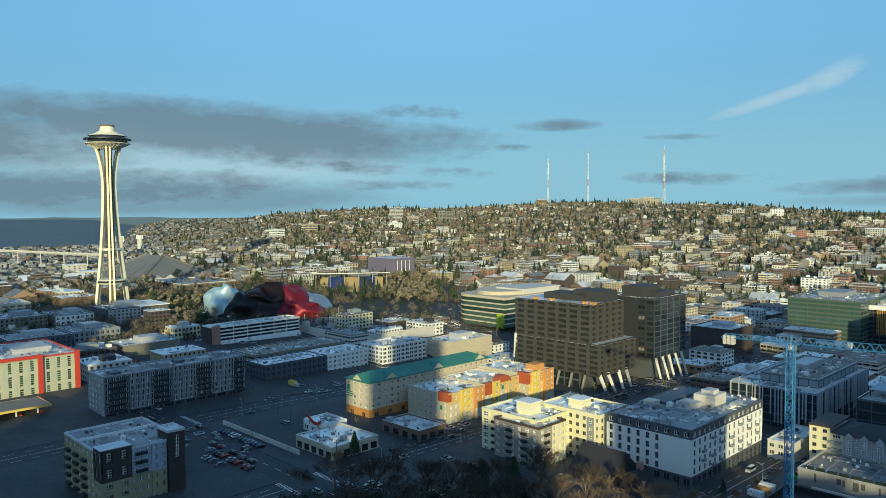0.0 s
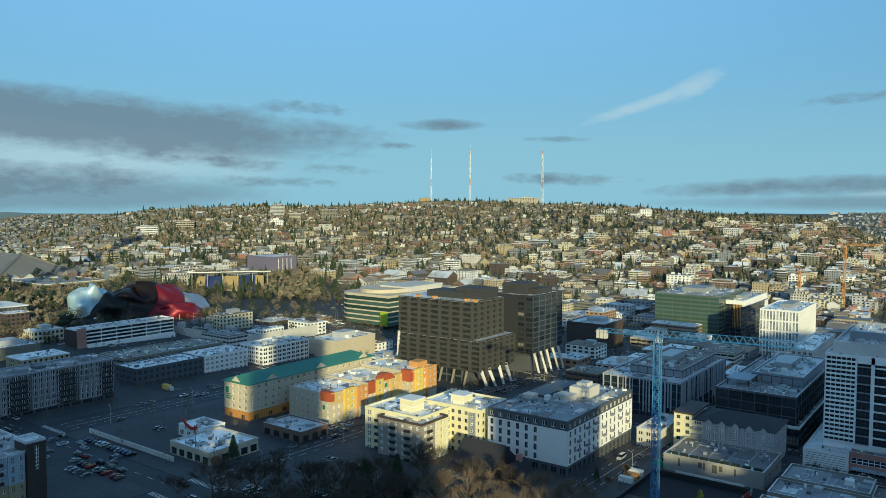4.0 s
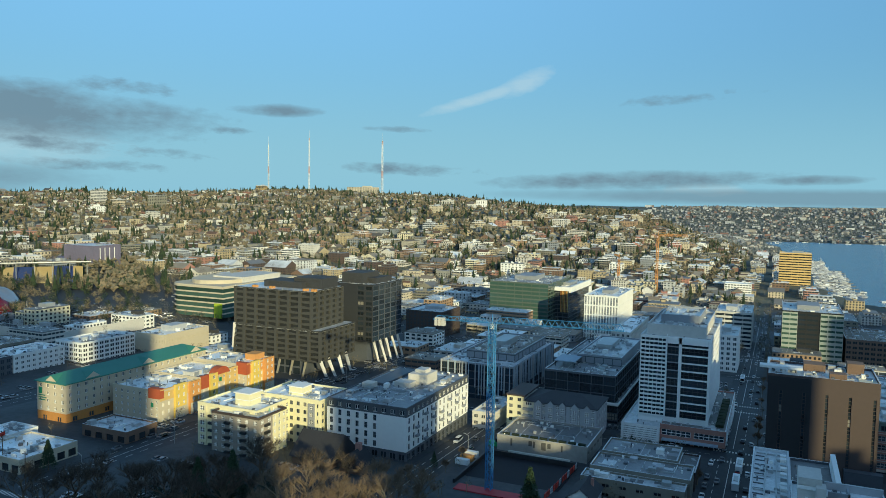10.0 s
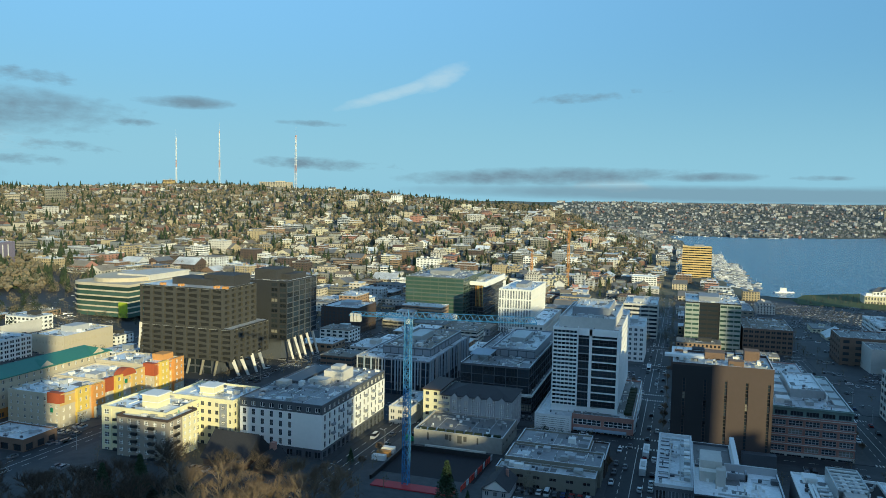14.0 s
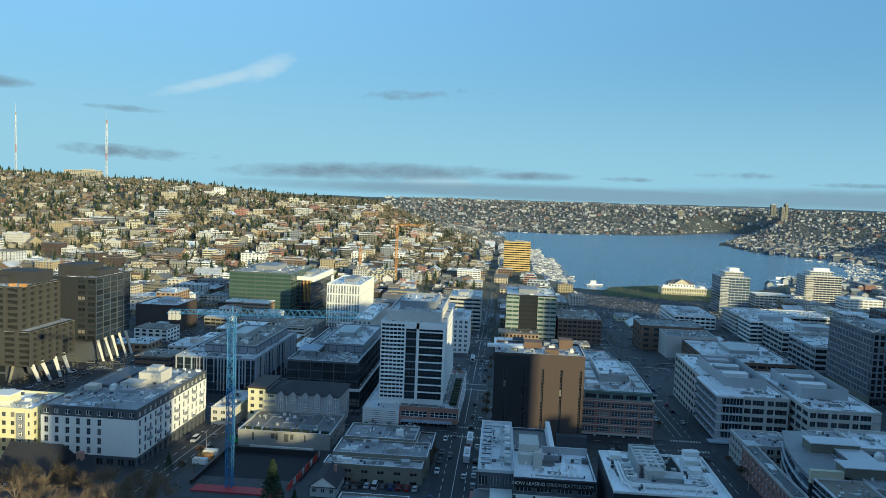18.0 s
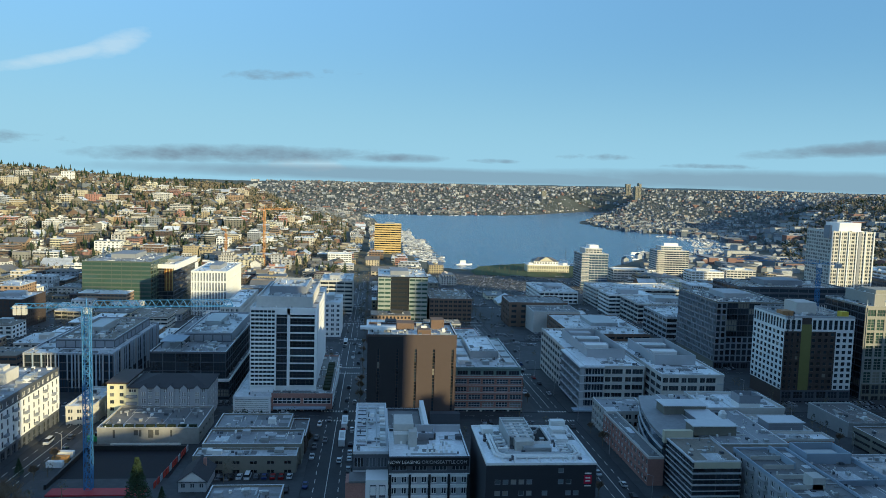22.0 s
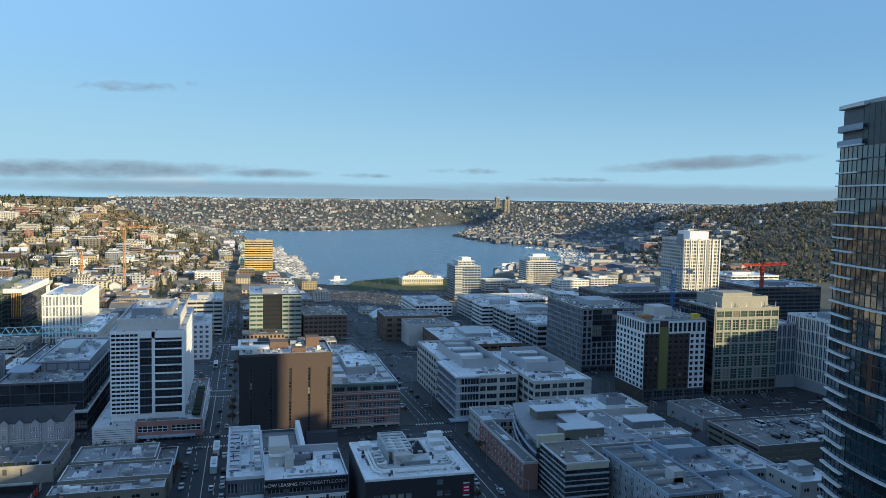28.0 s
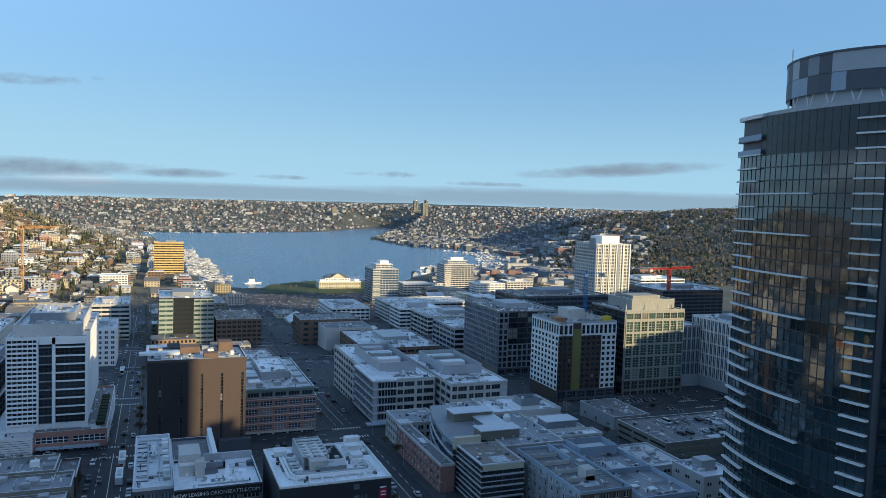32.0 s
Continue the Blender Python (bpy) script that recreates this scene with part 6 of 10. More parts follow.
block("cafe_building", "low flat-roofed shop with big windows", -279, 182, -252, 207, 5.6, beige, pane_black, 5.5, 5, 0.7, 0.5, roof_white, 6, False)
block("low_restaurant", "low white restaurant with a flat roof", -300, 200, -284, 214, 5, white_paint, pane_black, 5, 6, 0.5, 0.4, roof_white, 3, False)
block("low_shops", "low dark shops with gravel roofs beside the hotel", -272, 226, -246, 243, 4.4, brick_brown, pane_black, 4.5, 6, 0.6, 0.5, roof_grey, 4, False)
block("white_annex", "small white two-storey annex", -128, 322, -117, 352, 5, concrete, pane_dark, 3.5, 3.4, 0.5, 0.5, roof_grey, 3, False)
block("tall_windowless_hall", "beige hall with thin windows and a louvred screen", -404, 380, -378, 424, 8.5, beige, pane_dark, 8, 2.6, 0.25, 0.3, roof_white, 4, True)

# western blocks
def red_white():
    b = thing("red_edged_apartments", "white apartment block framed by bright red edges", "apartment house", -480, 130, 2)
    volume(b, -520, 100, -456, 151, 0, 24, white_paint, roof_grey, "E", cap=red_paint)
    sage = mat("sage_cream_panel", (0.46, 0.47, 0.36), 0.75, grain=0.12, stain=0.2)
    for a0, a1, m in ((100.4, 128.5, sage), (131, 148, sage)):
        clad(b, "E", a0, a1, -456, 0, 23, m, pane_green, 7.6, 5.6, 0.34, 0.8, (1, 5), sage)
        n = int((a1 - a0) / 2.8)
        for k in range(2, n, 2):
            slab(b, "panel_joint", -455.96, a0 + (a1 - a0) * k / n - 0.07, 0, -455.9, a0 + (a1 - a0) * k / n + 0.07, 22.9, grey_panel)
        for j in range(1, 3):
            slab(b, "panel_joint", -455.97, a0, 7.6 * j - 0.1, -455.91, a1, 7.6 * j + 0.1, grey_panel)
    for a in (128.6, 148.2):
        slab(b, "red_fin", -457.2, a, 0, -454.8, a + 2.4, 25, red_paint)
    slab(b, "red_edge", -456.6, 100, 23.2, -454.9, 128.5, 25, red_paint)
    roof_kit(b, -516, 102, -460, 150, 23.2, 8, RNG, True)


def grey_row():
    b = thing("long_grey_apartments", "long dark grey apartment block with pale window stripes", "apartment house", -407, 180, 0)
    x0, y0, x1, y1, zt = -409, 139, -387, 219, 21.5
    volume(b, x0, y0, x1, y1, -1, zt, mid_panel, roof_mid, "SE")
    clad(b, "S", x0, x1, y0, -1, zt - 0.9, mid_panel, pane_dark, 2.95, 4.1, 0.5, 0.7, (2, 2), white_paint)
    cuts = [139.4, 152, 163, 175, 187, 199, 210, 219]
    for k, (a0, a1) in enumerate(zip(cuts, cuts[1:])):
        clad(b, "E", a0, a1, x1 + (0.7 if k % 2 else 0.0), 2.4, zt - 0.9 + (0.6 if k % 2 else 0), mid_panel if k % 2 else dark_panel, pane_black, 2.95, 3.0, 0.66, 0.78, (2, 1), white_paint, 0.35 + (0.7 if k % 2 else 0))
        if not k % 2:
            for j in range(6):
                slab(b, "balcony", x1, a0 + 2, 2.6 + 2.95 * j, x1 + 1.2, a1 - 2, 3.6 + 2.95 * j, steel_dark)
    clad(b, "E", y0 + 0.4, y1, x1, -1, 2.4, dark_panel, pane_black, 3.4, 6, 0.8, 0.7, (3, 1))
    roof_kit(b, x0, y0, x1, y1, zt - 0.8, 10, RNG, False)
    for k, a in enumerate((144, 157, 170, 181, 193, 205)):
        slab(b, "stair_tower", x1 - 9 - (k % 2) * 5, a, zt - 1, x1 - 3 - (k % 2) * 5, a + 5, zt + 0.7 + (k % 3) * 0.4, (dark_panel, grey_panel, mid_panel)[k % 3])


def brown_block():
    b = thing("brown_ochre_apartments", "dark brown, ochre and pale blue apartment house with flat grey roof", "apartment house", -286, 108, 0)
    ochre = mat("ochre_siding", (0.36, 0.31, 0.185), 0.85, grain=0.12)
    bark_brown = mat("umber_siding", (0.06, 0.045, 0.04), 0.8, grain=0.12)
    x0, y0, x1, y1, zt = -304, 94, -267, 124, 20.5
    volume(b, x0, y0, x1, y1, -1, zt, ochre, roof_mid, "SE", cap=coping)
    clad(b, "S", x0, -273, y0, -1, zt - 0.9, ochre, pane_dark, 3.2, 4.2, 0.44, 0.56, (2, 2), white_paint)
    for k in range(5):
        for x in (-299, -290.5, -282):
            slab(b, "balcony", x - 1.8, y0 - 1.3, 1.6 + 3.2 * k, x + 1.8, y0, 2.6 + 3.2 * k, steel_dark)
    # brown corner and stair tower, blue recess, ochre base
    clad(b, "S", -273, x1 + 1.2, y0 - 0.3, 10, zt + 1.0, bark_brown, pane_dark, 5.2, 3.6, 0.5, 0.62, (2, 4), white_paint, 0.65)
    clad(b, "S", -273, x1 + 1.2, y0 - 0.25, -1, 10, ochre, pane_dark, 3.3, 3.6, 0.4, 0.42, (2, 1), white_paint, 0.6)
    for a0, a1, m, out, top, nb in ((94, 104.5, bark_brown, 1.2, zt + 1.0, 2), (104.5, 112, blue_panel, 0.0, zt, 3), (112, 117.5, blue_panel, 0.6, zt - 0.6, 2)):
        facade(b, "E", a0, a1, x1 + out, 10, top, 3 if m is blue_panel else 2, nb, 0.42, 0.6 if m is blue_panel else 0.62, m, pane_dark, white_paint, (2, 2) if m is blue_panel else (2, 4), 0.35 + out)
        facade(b, "E", a0, a1, x1 + out - 0.02, -1, 10, 3, nb, 0.42, 0.44, ochre, pane_dark, white_paint, (2, 1), 0.33 + out)
    for k in range(3):
        slab(b, "balcony", x1, 106.2, 10.6 + 3.2 * k, x1 + 1.1, 110.4, 11.6 + 3.2 * k, steel_dark)
    volume(b, -275, 117.6, x1 + 1.6, 124.2, -1, zt + 3.4, bark_brown, roof_grey, "SE", cap=coping)
    facade(b, "E", 118, 124.2, x1 + 1.6, 3, zt + 2.4, 1, 1, 0.24, 0.42, bark_brown, pane_dark, white_paint, (2, 6), 0.35, 0.9)
    slab(b, "corner_parapet", -273.2, 93.6, zt + 1.0, x1 + 1.3, 104.4, zt + 1.3, coping)
    slab(b, "roof_divider", -290, y0 + 0.5, zt - 0.9, -289.5, y1 - 0.5, zt + 0.2, white_paint)
    roof_kit(b, x0, y0, -276, y1, zt - 0.8, 3, RNG, False)


def banded_motel():
    b = thing("banded_motel", "long motel with white gallery bands and dark recesses", "motel", -523, 303, 4)
    volume(b, -532, 265, -516, 342, 3, 18, dark_brown, roof_grey, "E", 0.9, cap=white_paint)
    clad(b, "E", 271, 342, -516, 6.4, 17.1, white_paint, pane_black, 2.7, 11.8, 0.985, 0.66, (5, 1), dark_brown, 0.9)
    slab(b, "end_wall", -516.2, 264.8, 3, -514.8, 271, 18.6, brick_red)
    slab(b, "base", -516.1, 271.2, 3, -513, 341, 6.4, white_paint)
    roof_kit(b, -531, 280, -518, 340, 17.2, 6, RNG, False)


for build in (red_white, grey_row, brown_block, banded_motel):
    build()

block("dark_panel_motel", "low dark motel wing with pale window surrounds", -425, 241, -402, 287, 9.5, dark_panel, pane_dark, 3.1, 3.8, 0.55, 0.6, roof_white, 6, False)
block("white_motel", "white three-storey motel with small windows", -425, 288, -402, 322, 9.5, white_paint, pane_dark, 3.1, 3.8, 0.45, 0.45, roof_white, 6, False)
block("white_motel", "white motel block with dark galleries", -420, 330, -396, 372, 10, white_paint, pane_black, 3.1, 4, 0.7, 0.6, roof_grey, 6, False)
block("parking_deck", "low brown parking deck with long openings", -470, 256, -440, 331, 8.5, concrete_dark, pane_black, 3.2, 10, 0.9, 0.4, roof_tan, 4, False)
block("beige_townhouses", "tan apartment row with white bay windows and dark roof", -532, 164, -508, 192, 14.5, tan, pane_dark, 3.2, 4, 0.55, 0.62, roof_mid, 3, True, cap=dark_panel)
block("beige_townhouses", "olive-grey apartment row with pale flat roof", -540, 198, -512, 238, 13.5, concrete_dark, pane_dark, 3.2, 4, 0.5, 0.5, roof_grey, 4, True)
block("dark_apartments", "charcoal apartment block with pale window frames", -588, 138, -552, 178, 20, dark_panel, pane_black, 3.1, 3.6, 0.5, 0.6, roof_mid, 4, True)
block("dark_apartments", "slate-grey apartment block with flat roof", -602, 183, -564, 216, 19, mid_panel, pane_black, 3.1, 3.6, 0.5, 0.6, roof_mid, 4, True)
block("dark_apartments", "charcoal apartment block with a dark cornice", -694, 158, -654, 193, 22, concrete_dark, pane_black, 3.1, 3.6, 0.5, 0.6, roof_grey, 4, True)
white_trim = block("dark_apartments", "slate-grey apartment block with white upper storey", -686, 197, -648, 227, 21, mid_panel, pane_black, 3.1, 3.6, 0.5, 0.6, roof_mid, 4, True)
filled(white_trim, "E", 197, 227, -647.6, 13, 20.4, white_paint, pane_black, 3.6, 3.8, 0.5, 0.5, 0.4)
tall_dark = block("dark_apartments", "six-storey apartment block of charcoal and pale grey panels", -668, 231, -630, 283, 24.5, dark_panel, pane_black, 2.7, 3.3, 0.5, 0.62, roof_mid, 4, True)
filled(tall_dark, "E", 232, 259, -629.5, 9, 23.6, grey_panel, pane_black, 2.7, 3.3, 0.45, 0.62, 0.5)
slab(tall_dark, "cornice", -669, 258, 24.2, -629, 284, 25.0, white_paint)
block("office_low", "cream flat-roofed office with dark windows", -760, 158, -722, 200, 26, cream, pane_black, 3.4, 6, 0.7, 0.45, roof_grey, 4, True)
block("brick_hall", "red-brown brick hall with flat pale roof", -792, 236, -756, 272, 23, brick_brown, pane_dark, 4, 8, 0.3, 0.3, roof_white, 3, False)
block("office_low", "grey low office with flat roof", -706, 262, -676, 300, 20, grey_panel, pane_black, 3.4, 6, 0.8, 0.45, roof_mid, 3, False)
block("white_low_office", "pale green office by the coast road", -790, 150, -745, 190, 14, concrete, pane_green, 3.4, 5, 0.8, 0.45, roof_white, 3, False)

# north-west and north
def glazed_headquarters():
    b = thing("glazed_headquarters", "white banded glass office with a rounded corner", "office building", -470, 560, -3)
    n = 10
    ring = [(-440, 512), (-440, 620), (-503, 620)] + [(-503 + 14 - 14 * math.cos(math.pi / 2 * i / n), 526 - 14 * math.sin(math.pi / 2 * i / n)) for i in range(n + 1)]
    for j in range(6):
        z = -4 + 4.5 * j
        s = Soup()
        s.prism(ring[::-1] if False else [(x, y) for x, y in ring][::-1], z, z + 3.3)
        s.made("window_band", pane_green, b)
        s = Soup()
        s.prism([(-471.5 + (x + 471.5) * 1.012, 566 + (y - 566) * 1.012) for x, y in ring][::-1], z + 3.3, z + 4.5 if j < 5 else z + 5.6)
        s.made("floor_band", beige, b)
    slab(b, "lime_wall", -449, 510.4, -4, -441, 511.9, 9, mat("lime_panel", (0.38, 0.48, 0.03), 0.6))
    s = Soup()
    s.prism([(-472 + 26 * math.cos(2 * math.pi * i / 24), 552 + 34 * math.sin(2 * math.pi * i / 24)) for i in range(24)], 22.4, 27.5)
    s.made("roof_drum", beige, b)
    v, f, mi = louvred(-480, 545, 24, -445, 600, 29, 4)
    raw("penthouse", v, f, concrete, b, mi)


glazed_headquarters()
block("banded_green_office", "green glass office with pale floor bands", -268, 716, -206, 800, 21, mat("dark_green_panel", (0.10, 0.125, 0.10), 0.7, grain=0.1), pane_green, 4, 9, 0.96, 0.66, roof_mid, 6, True)
lab = block("science_building", "white framed laboratory with amber glass bay", -214, 742, -192, 830, 14.5, dark_panel, pane_black, 4, 5, 0.92, 0.8, roof_white, 4, True)
slab(lab, "white_frame", -216, 739.5, 12, -190, 742.2, 16, white_paint)
slab(lab, "white_frame", -216, 739.5, -24, -212.5, 742.2, 12, white_paint)
slab(lab, "white_frame", -191.9, 742.4, 10, -189.5, 830, 16, white_paint)
for k in range(6):
    slab(lab, "amber_fin", -200 + 1.4 * k, 740.6, -10, -199.6 + 1.4 * k, 742, 12, gold_render if k % 2 else orange)
block("science_building", "white framed laboratory with tall window slots", -155, 655, -125, 728, 21, white_paint, pane_blue, 9, 2.6, 0.5, 0.85, roof_white, 5, True)
block("brick_white_apartments", "dark brick and white apartment house with striped bays", -291, 572, -257, 612, 8, dark_brown, pane_dark, 3, 3.4, 0.45, 0.6, roof_grey, 4, True)
block("grey_office", "grey office with small windows", -110, 553, -96, 640, 8, concrete, pane_dark, 3.6, 4, 0.5, 0.5, roof_white, 4, False)
block("white_small_tower", "narrow white office block", -38, 549, -22, 592, 13, white_paint, pane_dark, 3.4, 3.6, 0.5, 0.55, roof_grey, 2, True)
block("banded_office", "beige office with dark ribbon windows", -46, 680, -17, 735, 11.5, concrete, pane_black, 3.8, 8, 0.94, 0.5, roof_grey, 4, True)
lt = block("green_grey_tower", "office tower with pale green and charcoal sides", 6, 642, 49, 705, 21, void_black, pane_black, 3.8, 8, 0.9, 0.4, roof_grey, 6, True)
filled(lt, "S", 6, 17, 641.4, -18, 20, mat("pale_green_panel", (0.36, 0.40, 0.35), 0.7, grain=0.1), pane_green, 3.8, 5.5, 0.9, 0.45, 0.6)
filled(lt, "S", 33, 49, 641.4, -18, 20, MATS["pale_green_panel"], pane_green, 3.8, 5.3, 0.9, 0.45, 0.6)
block("brick_row", "brown brick office row with white roof edge", 51, 641, 88, 700, 2.5, brick_brown, pane_black, 4, 4, 0.7, 0.5, roof_tan, 6, False)
block("brick_row", "dark office with a planted tan roof terrace", 52, 716, 86, 762, -6, dark_panel, pane_black, 4, 5, 0.8, 0.6, roof_tan, 4, False)
block("brick_row", "low hall with a long grey roof near the lake", 44, 860, 78, 920, -14, concrete_dark, pane_black, 4, 6, 0.5, 0.4, roof_mid, 4, False)
block("brick_row", "low red brick office", 46, 470, 74, 520, 1, brick_red, pane_black, 4, 5, 0.5, 0.4, roof_grey, 6, False)
block("stepped_hall", "brown hall with a long side wing", 116, 612, 166, 650, 5, brick_brown, pane_black, 5, 8, 0.5, 0.5, roof_dark, 3, False)
block("plain_hall", "pale grey windowless hall", 130, 580, 168, 611, 3, concrete, pane_black, 12, 30, 0.05, 0.05, roof_dark, 3, False)
block("long_office", "long brown office with roof plant", 140, 500, 196, 575, 2, brick_brown, pane_black, 4, 6, 0.8, 0.4, roof_grey, 14, True)
block("glass_office_low", "low dark glass office with terraces", 228, 550, 262, 600, 5.5, grey_panel, pane_black, 4, 8, 0.92, 0.6, roof_grey, 5, False)
block("glass_office_low", "banded glass office with roof plant", 238, 640, 300, 688, 1, concrete, pane_black, 4, 9, 0.95, 0.6, roof_grey, 8, True)
block("banded_lab", "pale banded laboratory with flat roof", 228, 692, 272, 726, 1, white_paint, pane_black, 3.8, 8, 0.95, 0.5, roof_white, 6, True)
block("banded_lab", "long pale laboratory with flat roof", 234, 752, 330, 800, -2, concrete, pane_black, 3.8, 9, 0.95, 0.5, roof_grey, 8, False)
block("white_office", "white three-storey office with flat roof", 180, 778, 222, 850, -10, white_paint, pane_black, 3.6, 5, 0.8, 0.5, roof_grey, 5, True)
block("dark_lab", "dark long laboratory with pale roof plant", 275, 530, 360, 575, 33, dark_panel, pane_black, 4, 8, 0.94, 0.6, roof_tan, 12, True)
res = block("white_apartment_tower", "tall white apartment tower with balcony bands", 392, 604, 432, 640, 72, mat("pale_stone_panel", (0.62, 0.60, 0.54), 0.8, grain=0.1), pane_dark, 3.2, 3.6, 0.68, 0.6, roof_white, 2, False, "apartment tower", "SW")
slab(res, "white_crown", 404, 612, 71, 424, 632, 79, white_paint)
for k in range(6):
    slab(res, "pier", 392.4 + 7.6 * k, 603.3, -8, 393.4 + 7.6 * k, 603.95, 72, white_paint)
slab(res, "dark_stripe", 417, 603.5, -8, 419.5, 603.8, 72, mid_panel)
slab(res, "corner_frame", 390, 604, 66, 392.2, 612, 77, mid_panel)
t1 = block("lakeside_tower", "grey glass apartment tower stepping up by the lake", 270, 936, 305, 975, 17, grey_panel, pane_blue, 3.2, 4.4, 0.92, 0.74, roof_white, 2, True, "apartment tower")
t2 = block("lakeside_tower", "pale apartment tower by the lake", 430, 1088, 480, 1120, 10, concrete, pane_blue, 3.4, 5, 0.92, 0.62, roof_white, 2, True, "apartment tower")
block("lakeside_offices", "pale low office by the lake park", 340, 1018, 385, 1045, -12, concrete, pane_black, 3.6, 6, 0.8, 0.5, roof_white, 2, False)
block("lakeside_offices", "white low office with glass front", 452, 1012, 500, 1040, -12, white_paint, pane_black, 3.6, 6, 0.8, 0.5, roof_white, 2, True)
block("lakeside_offices", "white low office beside the marina", 515, 1035, 560, 1065, -12, concrete, pane_black, 3.6, 6, 0.8, 0.5, roof_white, 2, True)
block("golden_office", "golden tan office slab with dark ribbon windows on the shore", 4, 1350, 52, 1374, 24, golden_stone, pane_black, 4.2, 10, 0.97, 0.4, roof_white, 2, True)
block("white_office", "white office with even dark windows", -66, 1124, -31, 1150, -9, white_paint, pane_black, 3.2, 4, 0.7, 0.5, roof_white, 2, False)
block("hillside_offices", "pale green lab with long roof", 575, 735, 660, 790, 12, concrete, pane_green, 4, 8, 0.94, 0.6, roof_grey, 6, False)
block("hillside_offices", "white lab building with roof plant", 630, 855, 705, 905, 10, white_paint, pane_black, 4, 8, 0.94, 0.5, roof_white, 6, True)
block("hillside_offices", "dark glass laboratory with roof plant", 500, 640, 580, 700, 22, dark_panel, pane_black, 4, 8, 0.94, 0.6, roof_grey, 8, True)

# museum on the lake park: white hall with a stepped gable
museum = thing("lake_museum", "white lakeside hall with gabled roof and tall windows", "museum", 266, 1118, -30)
slab(museum, "wall", 236, 1108, -31, 300, 1134, -19, cream)
filled(museum, "S", 236, 300, 1107.6, -31, -19, cream, pane_dark, 6, 3.6, 0.5, 0.62, 0.4)
slab(museum, "terrace_edge", 235, 1106.6, -19, 301, 1135, -18.3, white_paint)
slab(museum, "upper_hall", 246, 1112, -18.3, 284, 1132, -13, cream)
filled(museum, "S", 246, 284, 1111.6, -18.3, -13, white_paint, pane_dark, 5.3, 4.2, 0.5, 0.5, 0.35)
gable_roof(museum, 246, 1112, 284, 1132, -13, 5.5, roof_dark, 0.8)
gable_end(museum, "S", 265, 22, 1111.5, -13, 7.0, cream, roof_dark, 9)
for x in (238, 291):
    slab(museum, "corner_pavilion", x, 1110, -18.3, x + 7, 1118, -15.4, white_paint)
for tower, x0, y0, x1, y1, z in ((t1, 276, 942, 298, 968, 17), (t2, 438, 1094, 470, 1114, 10)):
    filled(tower, "S", x0, x1, y0, z, z + 5.4, concrete, pane_blue, 2.7, 4, 0.8, 0.6, 0.3)
    slab(tower, "setback_storeys", x0 + 0.05, y0 + 0.35, z - 0.5, x1, y1, z + 5.4, concrete)
    slab(tower, "roof_slab", x0 - 0.8, y0 - 0.8, z + 5.4, x1 + 0.8, y1 + 0.8, z + 6.0, white_paint)
    slab(tower, "penthouse_box", x0 + 7, y0 + 6, z + 6.0, x1 - 3, y1 - 4, z + 10, white_paint)
    for j in range(11):
        slab(tower, "balcony_band", x0 - 6.3, y0 - 7.2, z - 3.6 - 3.2 * j, x0 + 4, y0 - 5.9, z - 2.7 - 3.2 * j, concrete)

# ---- downtown towers behind the viewpoint, whose shadows fall over the near blocks ----
CITY_TURN = Matrix.Rotation(radians(45), 4, "Z")


def downtown(u0, u1, v0, v1, top):
    """A slab tower turned with the downtown grid: u runs north-east, v south-east."""
    b = thing("downtown_tower", "tall grey-brown stone and glass downtown office tower", "skyscraper", group="downtown towers")
    b.matrix_basis = CITY_TURN @ Matrix.Translation(((u0 + u1) / 2, -(v0 + v1) / 2, 0))
    s = Soup()
    w, d = (u1 - u0) / 2, (v1 - v0) / 2
    s.box(-w, -d, -2, w, d, top)
    ob = s.made("wall", concrete_dark)
    ob.parent = b
    nf = int(top / 8)
    us = [-w] + [x for i in range(6) for x in (-w + 2 * w * (i + 0.1) / 6, -w + 2 * w * (i + 0.9) / 6)] + [w]
    vs = [0] + [z for j in range(nf) for z in (top * (j + 0.2) / nf, top * (j + 0.85) / nf)] + [top]
    v, f, mi = grid(us, vs, lambda i, j: i % 2 == 1 and j % 2 == 1, 0.5, 0.1, lambda p, q, k: (-p, d + k, q), 1)
    ob = raw("facade", v, f, [concrete_dark, pane_blue], None, mi)
    ob.parent = b
    slab_top = Soup()
    slab_top.box(-w * 0.6, -d * 0.6, top, w * 0.6, d * 0.6, top + 6)
    ob = slab_top.made("penthouse", grey_panel)
    ob.parent = b


for q in ((-420, -300, 150, 200, 194), (-300, -256, 150, 200, 190), (-256, -212, 150, 190, 108), (-212, -140, 150, 200, 202), (-140, -52, 150, 190, 178), (-52, -41, 150, 180, 104), (-41, -5, 150, 190, 158), (-5, 36, 160, 200, 110), (36, 66, 160, 200, 87), (66, 112, 160, 200, 121),
          (112, 156, 160, 200, 92), (156, 239, 150, 200, 178), (239, 254, 160, 190, 84), (254, 268, 160, 200, 100), (268, 331, 150, 200, 172), (331, 441, 150, 200, 150), (441, 480, 150, 190, 71), (480, 561, 150, 200, 140), (561, 705, 160, 220, 150), (705, 866, 160, 220, 88), (866, 1050, 170, 230, 120)):
    downtown(*q)


# ---- landmarks ----
def polar(b, r):
    return r * math.sin(radians(b)), r * math.cos(radians(b))


